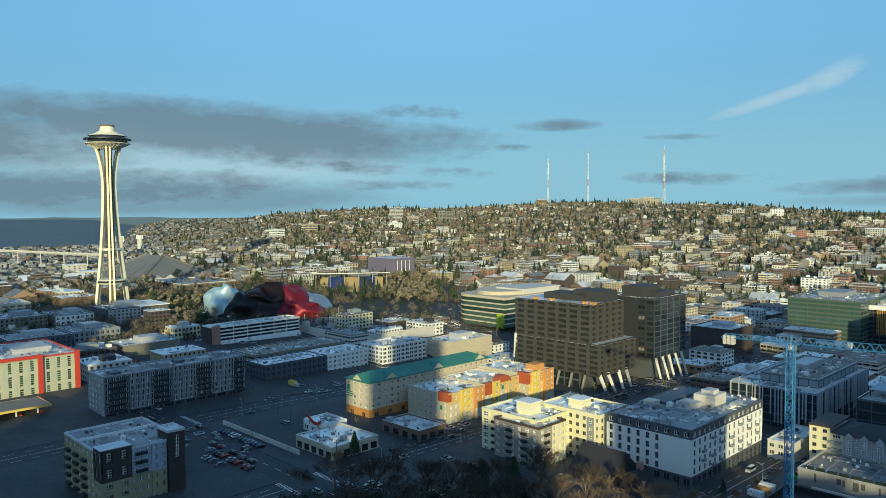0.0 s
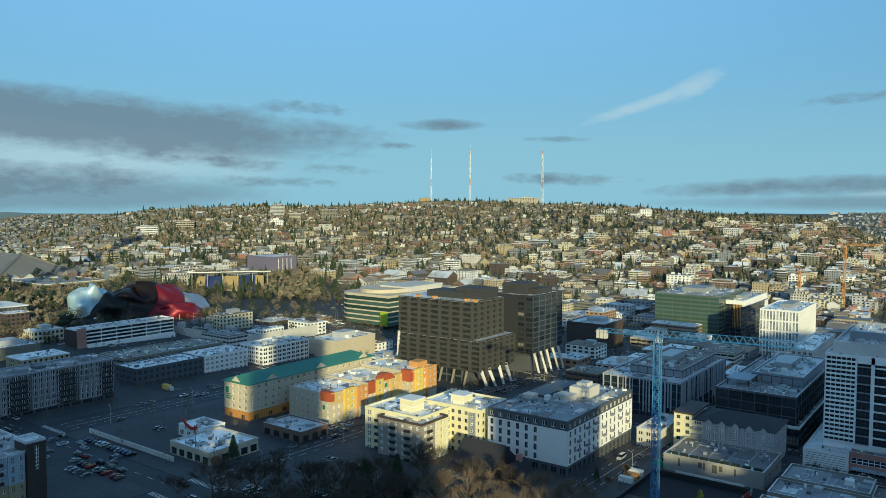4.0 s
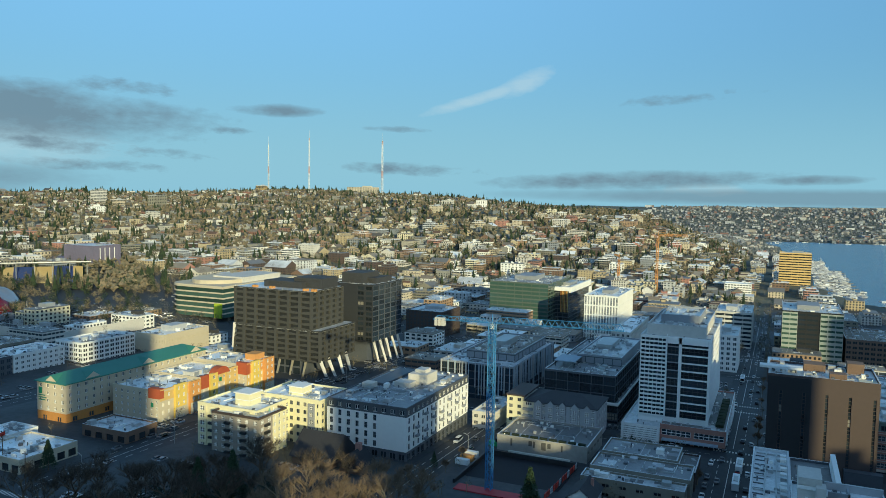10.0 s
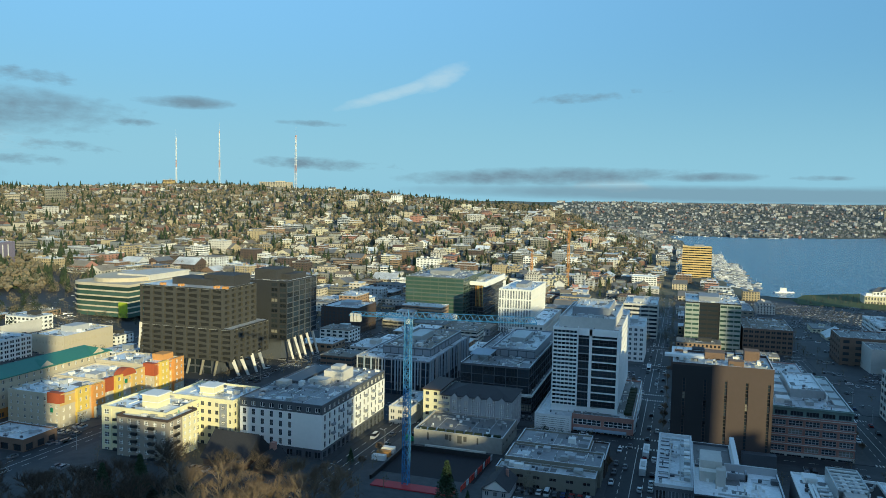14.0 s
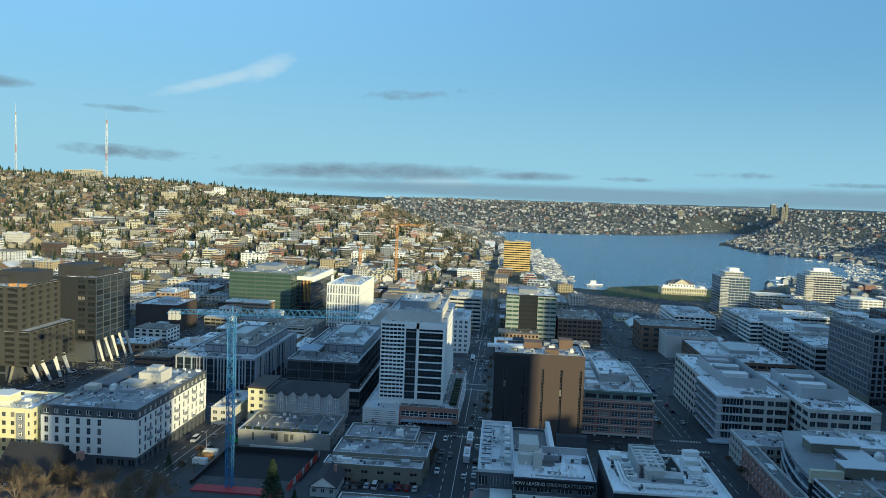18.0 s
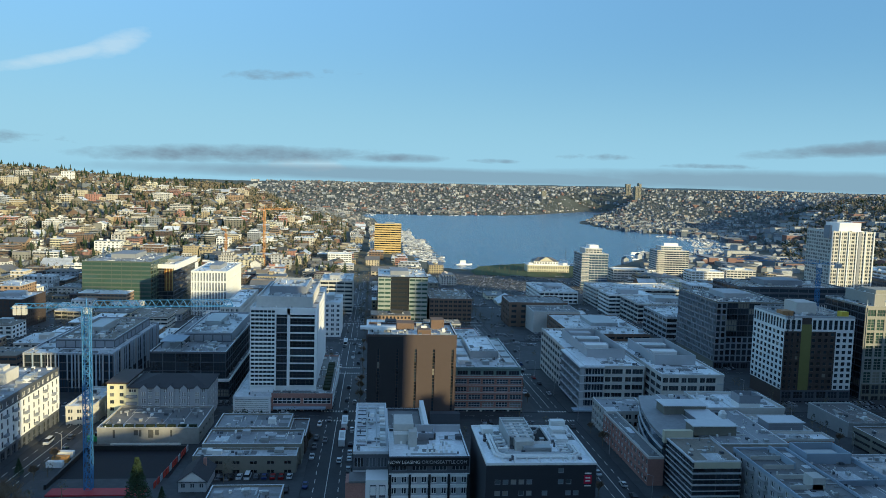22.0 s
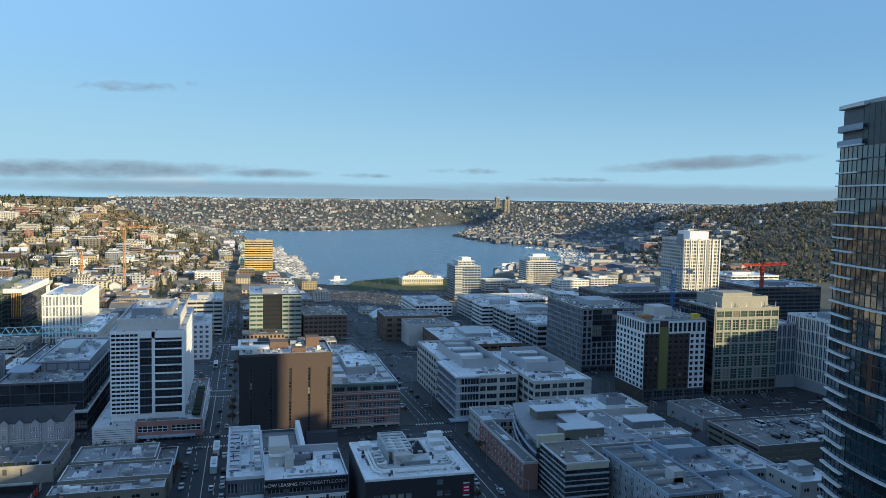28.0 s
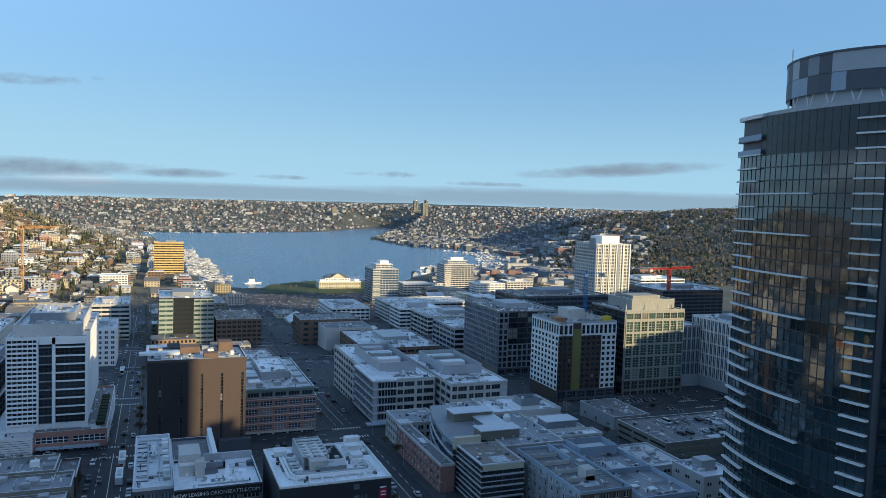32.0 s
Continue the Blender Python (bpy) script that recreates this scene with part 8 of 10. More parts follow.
# Palettes for far houses, greyed and blued to carry the air's haze.
hazed_walls = palette("hazed_house_walls", [(0.50, 0.51, 0.52), (0.38, 0.40, 0.42), (0.27, 0.30, 0.33), (0.44, 0.44, 0.43), (0.17, 0.20, 0.23), (0.30, 0.28, 0.26), (0.24, 0.14, 0.12), (0.13, 0.155, 0.18), (0.40, 0.42, 0.44), (0.34, 0.32, 0.29)], 0.85)
hazed_roofs = palette("hazed_house_roofs", [(0.16, 0.17, 0.18), (0.24, 0.25, 0.26), (0.12, 0.125, 0.13), (0.34, 0.35, 0.36), (0.20, 0.17, 0.15)], 0.9)


def add_house(s, x, y, z, w, d, h, turn, flat, windows):
    c, q = math.cos(turn), math.sin(turn)

    def at(u, v, k):
        return (x + u * c - v * q, y + u * q + v * c, z + k)

    b = len(s.v)
    s.v += [at(-w / 2, -d / 2, -3), at(w / 2, -d / 2, -3), at(w / 2, d / 2, -3), at(-w / 2, d / 2, -3), at(-w / 2, -d / 2, h), at(w / 2, -d / 2, h), at(w / 2, d / 2, h), at(-w / 2, d / 2, h)]
    s.f += [(b, b + 1, b + 5, b + 4), (b + 1, b + 2, b + 6, b + 5), (b + 2, b + 3, b + 7, b + 6), (b + 3, b, b + 4, b + 7)]
    s.mi += [0] * 4
    o, k = 0.5, len(s.v)
    if flat:
        s.v += [at(-w / 2 - 0.2, -d / 2 - 0.2, h), at(w / 2 + 0.2, -d / 2 - 0.2, h), at(w / 2 + 0.2, d / 2 + 0.2, h), at(-w / 2 - 0.2, d / 2 + 0.2, h), at(-w / 2 - 0.2, -d / 2 - 0.2, h + 0.5), at(w / 2 + 0.2, -d / 2 - 0.2, h + 0.5), at(w / 2 + 0.2, d / 2 + 0.2, h + 0.5), at(-w / 2 - 0.2, d / 2 + 0.2, h + 0.5)]
        s.f += [(k, k + 1, k + 5, k + 4), (k + 1, k + 2, k + 6, k + 5), (k + 2, k + 3, k + 7, k + 6), (k + 3, k, k + 4, k + 7), (k + 4, k + 5, k + 6, k + 7)]
        s.mi += [1] * 5
    else:
        r = h + d * 0.32
        s.v += [at(-w / 2 - o, -d / 2 - o, h - 0.2), at(w / 2 + o, -d / 2 - o, h - 0.2), at(w / 2 + o, d / 2 + o, h - 0.2), at(-w / 2 - o, d / 2 + o, h - 0.2), at(-w / 2 - o, 0, r), at(w / 2 + o, 0, r)]
        s.f += [(k, k + 1, k + 5, k + 4), (k + 2, k + 3, k + 4, k + 5)]
        s.mi += [1, 1]
        m = len(s.v)
        s.v += [at(-w / 2, -d / 2, h), at(-w / 2, d / 2, h), at(-w / 2, 0, r - 0.1), at(w / 2, -d / 2, h), at(w / 2, d / 2, h), at(w / 2, 0, r - 0.1)]
        s.f += [(m, m + 2, m + 1), (m + 3, m + 4, m + 5)]
        s.mi += [0, 0]
    if windows:
        for side in (0, 1):
            n = max(1, int((w if side == 0 else d) / 3.2))
            for j in range(max(1, int(h / 3))):
                for i in range(n):
                    u = ((i + 0.5) / n - 0.5) * (w if side == 0 else d)
                    za, zb, g = 0.9 + 3 * j, 2.4 + 3 * j, 0.7
                    p = len(s.v)
                    if side == 0:
                        s.v += [at(u - g, -d / 2 - 0.06, za), at(u + g, -d / 2 - 0.06, za), at(u + g, -d / 2 - 0.06, zb), at(u - g, -d / 2 - 0.06, zb)]
                    else:
                        s.v += [at(w / 2 + 0.06, u - g, za), at(w / 2 + 0.06, u + g, za), at(w / 2 + 0.06, u + g, zb), at(w / 2 + 0.06, u - g, zb)]
                    s.f.append((p, p + 1, p + 2, p + 3))
                    s.mi.append(2)


def houses():
    rng = random.Random(21)
    near, far = Soup(), Soup()
    spots = []
    # western hill: streets step up the slope
    for gx in range(-1900, 60, 17):
        for gy in range(380, 2050, 16):
            x, y = gx + rng.uniform(-3, 3), gy + rng.uniform(-3, 3)
            if (gx // 17) % 6 == 0 or (gy // 16) % 9 == 0:
                continue
            r, b = math.hypot(x, y), math.degrees(math.atan2(x, y))
            if not (-65.5 < b < -2) or r > 2075:
                continue
            if r < 1010 + 90 * math.sin(b * 0.25) or lake_in(x, y) > -60:
                continue
            if (-56 < b < -44 and r < 1180) or (-13 < b < -7 and 1650 < r < 2000) or b < -58 and r < 1250:
                continue
            if b > -9 and r > 1900:
                continue
            dens = 0.58 + 0.5 * wave(x / 150, y / 150)
            if b > -16:
                dens *= 0.75
            if rng.random() > dens:
                continue
            spots.append((x, y, r, b))
    for x, y, r, b in spots:
        big = rng.random() < (0.24 if r < 1450 else 0.06)
        w, d, h = (rng.uniform(12, 20), rng.uniform(10, 14), rng.uniform(7, 12)) if big else (rng.uniform(6.5, 10), rng.uniform(6, 8.5), rng.uniform(4.2, 6.8))
        add_house(near, x, y, ground(x, y), w, d, h, rng.choice([0, math.pi / 2]) + rng.uniform(-0.08, 0.08), big and rng.random() < 0.8 or rng.random() < 0.15, True)
    tagged(near.made("hillside_houses", [house_walls, house_roofs, far_pane]), "pale and brown houses and flats packed on the hillside", "houses", kind="stuff")
    for _ in range(7000):
        b, r = rng.uniform(-9, 42), rng.uniform(2200, 4800)
        x, y = polar(b, r)
        if lake_in(x, y) > -25:
            continue
        if 28 < b < 50 and r < 3000 and rng.random() < 0.85:
            continue
        if rng.random() > 0.6 + 0.5 * wave(x / 300, y / 300):
            continue
        big = rng.random() < 0.12
        w, d, h = (rng.uniform(16, 32), rng.uniform(12, 18), rng.uniform(7, 12)) if big else (rng.uniform(7, 12), rng.uniform(7, 10), rng.uniform(5, 8))
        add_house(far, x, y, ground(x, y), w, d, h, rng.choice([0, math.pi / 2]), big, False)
    for _ in range(1500):
        b, r = rng.uniform(-80, -58), rng.uniform(950, 3100)
        x, y = polar(b, r)
        if ground(x, y) < -28:
            continue
        add_house(far, x, y, ground(x, y), rng.uniform(9, 14), rng.uniform(8, 11), rng.uniform(5, 8), rng.choice([0, math.pi / 2]), rng.random() < 0.2, False)
    for _ in range(700):
        b, r = rng.uniform(-70, -57), rng.uniform(3200, 4800)
        x, y = polar(b, r)
        if ground(x, y) > -28:
            add_house(far, x, y, ground(x, y), rng.uniform(9, 14), rng.uniform(8, 11), rng.uniform(5, 8), rng.choice([0, math.pi / 2]), False, False)
    tagged(far.made("far_shore_houses", [hazed_walls, hazed_roofs, far_pane]), "small houses among trees on the far shores", "houses", kind="stuff")
    # eastern shore: sheds, yards and houseboats
    shed = Soup()
    for _ in range(900):
        b, r = rng.uniform(19, 37), rng.uniform(1250, 2500)
        x, y = polar(b, r)
        d = lake_in(x, y)
        if d > 5 or d < -420 or rng.random() < 0.35:
            continue
        big = rng.random() < 0.35
        w, dd, h = (rng.uniform(25, 60), rng.uniform(14, 24), rng.uniform(6, 12)) if big else (rng.uniform(9, 16), rng.uniform(8, 12), rng.uniform(5, 9))
        add_house(shed, x, y, max(ground(x, y), WATER + 0.5), w, dd, h, rng.choice([0, math.pi / 2]), big, False)
    tagged(shed.made("shore_sheds", [hazed_walls, hazed_roofs, far_pane]), "boatyard sheds and low houses along the eastern shore", "sheds", kind="stuff")


houses()

evergreen = palette("evergreen_foliage", [(0.022, 0.040, 0.018), (0.03, 0.05, 0.022), (0.018, 0.032, 0.018), (0.036, 0.05, 0.024)], 0.95, 0.5)
bare_twigs = palette("bare_twigs", [(0.17, 0.14, 0.095), (0.20, 0.165, 0.11), (0.13, 0.115, 0.08), (0.225, 0.18, 0.115), (0.11, 0.108, 0.072)], 0.95, 0.5)


def leaf_clump(s, x, y, z, r, h, rng, n, conifer):
    """Tiered ragged cone for a conifer, a cluster of uneven lumps for a broad crown."""
    if conifer:
        tiers = 4 if n < 20 else 6
        for k in range(tiers):
            zb = z + h * (0.1 + 0.8 * k / tiers)
            zt, rr, b = zb + h * 0.3, r * (1.05 - 0.85 * k / tiers), len(s.v)
            a0 = rng.uniform(0, 6.28)
            s.v.append((x + rng.uniform(-0.2, 0.2), y + rng.uniform(-0.2, 0.2), zt))
            for i in range(6):
                q, w = a0 + i * 1.047, rr * rng.uniform(0.6, 1.15)
                s.v.append((x + w * math.cos(q), y + w * math.sin(q), zb + rng.uniform(-0.06, 0.06) * h))
            s.f += [(b, b + 1 + i, b + 1 + (i + 1) % 6) for i in range(6)]
            s.mi += [0] * 6
        return
    for _ in range(max(3, n // 4)):
        v = Vector((rng.gauss(0, 1), rng.gauss(0, 1), rng.gauss(0, 1))).normalized() * rng.uniform(0.2, 0.75)
        cx, cy, cz = x + v.x * r, y + v.y * r, z + h * 0.58 + v.z * h * 0.4
        t, b = r * rng.uniform(0.32, 0.62), len(s.v)
        for dx, dy, dz in ((1, 0, 0), (0, 1, 0), (-1, 0, 0), (0, -1, 0), (0, 0, 1), (0, 0, -1)):
            w = t * rng.uniform(0.55, 1.3)
            s.v.append((cx + dx * w + rng.uniform(-0.3, 0.3) * t, cy + dy * w + rng.uniform(-0.3, 0.3) * t, cz + dz * w * 0.9))
        s.f += [(b + i, b + (i + 1) % 4, b + 4) for i in range(4)] + [(b + (i + 1) % 4, b + i, b + 5) for i in range(4)]
        s.mi += [0] * 8


def far_trees():
    rng = random.Random(33)
    green, bare, dull, grey = Soup(), Soup(), Soup(), Soup()
    n = 0
    while n < 13000:
        b, r = rng.uniform(-66, -2), rng.uniform(620, 2090)
        x, y = polar(b, r)
        if lake_in(x, y) > -15 or (r < 1000 and not (-60 < b < -42 and r > 800)) or ground(x, y) < -33:
            continue
        woods = (-14 < b < -8 and 1550 < r < 2060) or (-50 < b < -46 and 800 < r < 1050)
        if not woods and rng.random() < 0.35 - 0.6 * wave(x / 120 + 40, y / 120):
            continue
        n += 1
        z = ground(x, y) - 0.5
        if rng.random() < (0.06 if woods else 0.2):
            leaf_clump(green, x, y, z, rng.uniform(2.6, 4.8), rng.uniform(9, 19), rng, 26, True)
        else:
            if r < 1150 and not woods:
                tuft_clump(bare, x, y, z, rng.uniform(3.0, 5), rng.uniform(8, 13), rng, 80, 0.6)
            else:
                leaf_clump(bare, x, y, z, rng.uniform(3.2, 6), rng.uniform(8, 14), rng, 22, False)
    groves = [rng.uniform(-58, -10) for _ in range(16)] + [-53, -51.5, -33, -35.5]
    for _ in range(170):
        b = rng.choice(groves) + rng.gauss(0, 0.7)
        x, y = polar(b, rng.uniform(1980, 2060))
        leaf_clump(green, x, y, ground(x, y) - 0.5, rng.uniform(3.5, 6), rng.uniform(9, 22), rng, 34, rng.random() < 0.6)
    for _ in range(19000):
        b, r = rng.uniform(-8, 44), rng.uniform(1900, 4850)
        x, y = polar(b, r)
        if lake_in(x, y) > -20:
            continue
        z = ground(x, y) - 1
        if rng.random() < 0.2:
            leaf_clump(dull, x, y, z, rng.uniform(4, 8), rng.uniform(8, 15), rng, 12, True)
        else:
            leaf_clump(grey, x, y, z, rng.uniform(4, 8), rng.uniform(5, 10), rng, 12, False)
    for _ in range(5600):
        b, r = rng.uniform(30, 50), rng.uniform(1500, 2800)
        x, y = polar(b, r)
        leaf_clump(green if rng.random() < 0.3 else bare, x, y, ground(x, y) - 1, rng.uniform(3, 6), rng.uniform(8, 15), rng, 18, rng.random() < 0.2)
    for _ in range(1100):
        b, r = rng.uniform(-80, -46), rng.uniform(520, 1000)
        x, y = polar(b, r)
        if x < -540 or y > 430:
            tuft_clump(green if rng.random() < 0.4 else bare, x, y, ground(x, y) - 0.5, rng.uniform(2.4, 4.5), rng.uniform(6, 12), rng, 130, 0.75)
    for _ in range(1500):
        b, r = rng.uniform(-80, -57), rng.uniform(900, 3100)
        x, y = polar(b, r)
        if ground(x, y) > -28:
            leaf_clump(green if rng.random() < 0.5 else bare, x, y, ground(x, y) - 1, rng.uniform(4, 8), rng.uniform(9, 16), rng, 12, False)
    for _ in range(1600):
        b, r = rng.uniform(-70, -57), rng.uniform(3200, 4860)
        x, y = polar(b, r)
        if ground(x, y) > -28:
            leaf_clump(green if rng.random() < 0.35 else bare, x, y, ground(x, y) - 1, rng.uniform(5, 10), rng.uniform(9, 16), rng, 12, False)
    for _ in range(560):
        b, r = rng.uniform(-76, -53), rng.uniform(600, 930)
        x, y = polar(b, r)
        if (-64 < b < -54 and r < 760) or math.hypot(x + 735, y - 275) < 25:
            continue
        tuft_clump(bare, x, y, ground(x, y) - 0.5, rng.uniform(2.4, 4.5), rng.uniform(6, 12), rng, 150, 0.75)
    for _ in range(260):
        x, y = polar(rng.uniform(-67.4, -58), rng.uniform(645, 830))
        if x > -655 and y > 300:
            continue
        leaf_clump(green if rng.random() < 0.6 else bare, x, y, ground(x, y) - 0.5, rng.uniform(3, 5), rng.uniform(9, 15), rng, 40, False)
    for _ in range(2600):
        b, r = rng.uniform(-47, 3), rng.uniform(640, 1250)
        x, y = polar(b, r)
        if lake_in(x, y) > -20:
            continue
        tuft_clump(green if rng.random() < 0.22 else bare, x, y, ground(x, y) - 0.3, rng.uniform(2.2, 4.2), rng.uniform(6, 12), rng, 60, 0.5)
    # Distance haze is put into these paler, bluer tree colours.
    tagged(dull.made("distant_evergreens", palette("hazed_needles", [(0.11, 0.13, 0.14), (0.125, 0.145, 0.15), (0.095, 0.115, 0.125)], 0.95)), "evergreens on the far shore slopes, haze put into their colour", "trees", kind="stuff")
    tagged(grey.made("distant_bare_trees", palette("hazed_twigs", [(0.19, 0.195, 0.20), (0.22, 0.215, 0.21), (0.165, 0.175, 0.18)], 0.95)), "bare trees on the far shore slopes, haze put into their grey", "trees", kind="stuff")
    tagged(green.made("far_evergreens", evergreen), "dark evergreen trees between the houses and on the ridges", "trees", kind="stuff")
    tagged(bare.made("far_bare_trees", bare_twigs), "bare brown winter trees on the hillsides", "trees", kind="stuff")


far_trees()


def far_block(x0, y0, x1, y1, h, wall, pane, roof, label, penthouse=True):
    """An apartment or office block of the far middle distance, with windows on its lit sides."""
    rng = random.Random(int(x0 * 13 + y0 * 29))
    z0 = min(ground(x, y) for x in (x0, x1) for y in (y0, y1)) - 1
    b = thing("apartment_block", label, "apartment house", (x0 + x1) / 2, (y0 + y1) / 2, z0, "apartment blocks below the hill")
    bay, wf, hf = rng.uniform(3.0, 5.4), rng.choice([0.4, 0.5, 0.6, 0.92]), rng.uniform(0.42, 0.6)
    f = "E" if x1 < 0 else "W"
    step = rng.uniform(0.4, 0.6) * (x1 - x0) if rng.random() < 0.45 and x1 - x0 > 22 else 0
    low = rng.uniform(0.6, 0.85) * h
    parts = ((x0, x0 + step, low if rng.random() < 0.5 else h, y0 + 1.6), (x0 + step + 0.1, x1, h, y0)) if step else ((x0, x1, h, y0),)
    for xa, xb, hh, ya in parts:
        slab(b, "wall", xa + 0.25, ya + 0.25, z0, xb - 0.25, y1, z0 + hh, wall)
        filled(b, "S", xa, xb, ya, z0, z0 + hh, wall, pane, 3.2, bay, wf, hf, 0.25)
        filled(b, f, ya + 0.25, y1, xb if f == "E" else xa, z0, z0 + hh, wall, pane, 3.2, bay, wf, hf, 0.25)
        slab(b, "roof", xa - 0.1, ya - 0.1, z0 + hh, xb + 0.1, y1 + 0.1, z0 + hh + 0.5, roof)
        ROOFS.append((xa + 0.6, ya + 0.6, xb - 0.6, y1 - 0.6, z0 + hh + 0.5))
    if penthouse:
        v, fc, mi = louvred(x0 + (x1 - x0) * 0.5, y0 + (y1 - y0) * 0.4, z0 + h + 0.5, x0 + (x1 - x0) * 0.8, y0 + (y1 - y0) * 0.7, z0 + h + 3.2, 3)
        raw("penthouse", v, fc, rng.choice([wall, metal_unit, plant_screen]), b, mi)


yellow_dull = mat("ochre_render", (0.44, 0.36, 0.23), 0.85, grain=0.12)
clay = mat("clay_render", (0.34, 0.23, 0.15), 0.85, grain=0.12)
WALLS_FAR = [concrete, brick_red, concrete_dark, clay, beige, cream, warm_grey_stone, roof_grey, mid_panel, tan, brick_brown, yellow_dull, white_paint]
ROOFS_FAR = [roof_white, roof_grey, roof_tan, roof_dark]
REST = Soup()


def soup_block(x0, y0, x1, y1, h, wall, roof):
    """A block too far off to be told apart singly, with its window openings, added to the joined rest."""
    rng = random.Random(int(x0 * 31 + y0 * 17))
    z0 = min(ground(x, y) for x in (x0, x1) for y in (y0, y1)) - 1
    w, r, g = WALLS_FAR.index(wall), len(WALLS_FAR) + 1 + ROOFS_FAR.index(roof), len(WALLS_FAR)
    bay, wf, hf, fl = rng.uniform(2.6, 5.5), rng.choice([0.35, 0.45, 0.55, 0.9]), rng.uniform(0.38, 0.6), rng.uniform(2.9, 3.6)
    shape = rng.random()
    parts = [(x0, y0, x1, y1, h, w)]
    if shape < 0.35 and x1 - x0 > 20:
        c = x0 + (x1 - x0) * rng.uniform(0.35, 0.65)
        k = rng.uniform(0.6, 0.85)
        parts = [(x0, y0 + 2, c - 0.1, y1, h * (k if rng.random() < 0.5 else 1), w), (c + 0.1, y0, x1, y1 - 2, h * (1 if rng.random() < 0.5 else k), rng.randrange(len(WALLS_FAR)) if rng.random() < 0.5 else w)]
    elif shape < 0.55 and h > 9:
        parts.append((x0 + 3, y0 + 3.5, x1 - 3, y1 - 2, h + 3.2, w))
    east = x1 < 0
    for n, (xa, ya, xb, yb, hh, wm) in enumerate(parts):
        REST.box(xa + 0.3, ya + 0.3, z0, xb - 0.3, yb, z0 + hh, wm)
        if shape > 0.8 and hh < 11:
            # pitched roof with its ridge along the longer side
            o, k = 0.6, len(REST.v)
            zr, ze = z0 + hh + min(xb - xa, yb - ya) * 0.28, z0 + hh
            if xb - xa > yb - ya:
                m = (ya + yb) / 2
                REST.v += [(xa - o, ya - o, ze), (xb + o, ya - o, ze), (xb + o, yb + o, ze), (xa - o, yb + o, ze), (xa - o, m, zr), (xb + o, m, zr)]
                REST.f += [(k, k + 1, k + 5, k + 4), (k + 2, k + 3, k + 4, k + 5), (k + 1, k + 2, k + 5), (k + 3, k, k + 4)]
            else:
                m = (xa + xb) / 2
                REST.v += [(xa - o, ya - o, ze), (xb + o, ya - o, ze), (xb + o, yb + o, ze), (xa - o, yb + o, ze), (m, ya - o, zr), (m, yb + o, zr)]
                REST.f += [(k + 1, k + 2, k + 5, k + 4), (k + 3, k, k + 4, k + 5), (k, k + 1, k + 4), (k + 2, k + 3, k + 5)]
            REST.mi += [r, r, wm, wm]
        else:
            REST.box(xa - 0.1, ya - 0.1, z0 + hh, xb + 0.1, yb + 0.1, z0 + hh + 0.6, r)
            for _ in range(rng.randint(1, 4)):
                px, py, pw = rng.uniform(xa + 1, max(xa + 2, xb - 6)), rng.uniform(ya + 1, max(ya + 2, yb - 6)), rng.uniform(1.5, 5)
                REST.box(px, py, z0 + hh + 0.6, px + pw, py + pw * 0.8, z0 + hh + rng.uniform(1.6, 3.6), rng.choice([wm, wm, len(WALLS_FAR) + 2]))
        for face, a0, a1, pl in (("S", xa, xb, ya), ("E" if east else "W", ya + 0.3, yb, xb if east else xa)):
            nf, nb = max(1, round(hh / fl)), max(1, round((a1 - a0) / bay))
            us, vs = [a0], [z0]
            for i in range(nb):
                us += [a0 + (a1 - a0) * (i + 0.5 - wf / 2) / nb, a0 + (a1 - a0) * (i + 0.5 + wf / 2) / nb]
            for j in range(nf):
                vs += [z0 + hh * (j + 0.3) / nf, z0 + hh * (j + 0.3 + hf) / nf]
            us.append(a1), vs.append(z0 + hh)
            v, f, mi = grid(us, vs, lambda i, j: i % 2 == 1 and j % 2 == 1, 0.25, 0.02, turned(face, pl + 0.25 if face in "SW" else pl - 0.25), 1)
            b = len(REST.v)
            REST.v += v
            REST.f += [tuple(b + q for q in p) for p in f]
            REST.mi += [g if q else wm for q in mi]
            if wf < 0.5 and rng.random() < 0.4:
                # balcony stacks
                for i in range(1, nb, 3):
                    for j in range(1, nf):
                        a, c, z = a0 + (a1 - a0) * i / nb, a0 + (a1 - a0) * (i + 1) / nb, z0 + hh * j / nf
                        if face == "S":
                            REST.box(a, pl - 1.2, z, c, pl, z + 1.0, w if rng.random() < 0.5 else 8)
                        else:
                            q = (pl, pl + 1.2) if east else (pl - 1.2, pl)
                            REST.box(q[0], a, z, q[1], c, z + 1.0, w if rng.random() < 0.5 else 8)


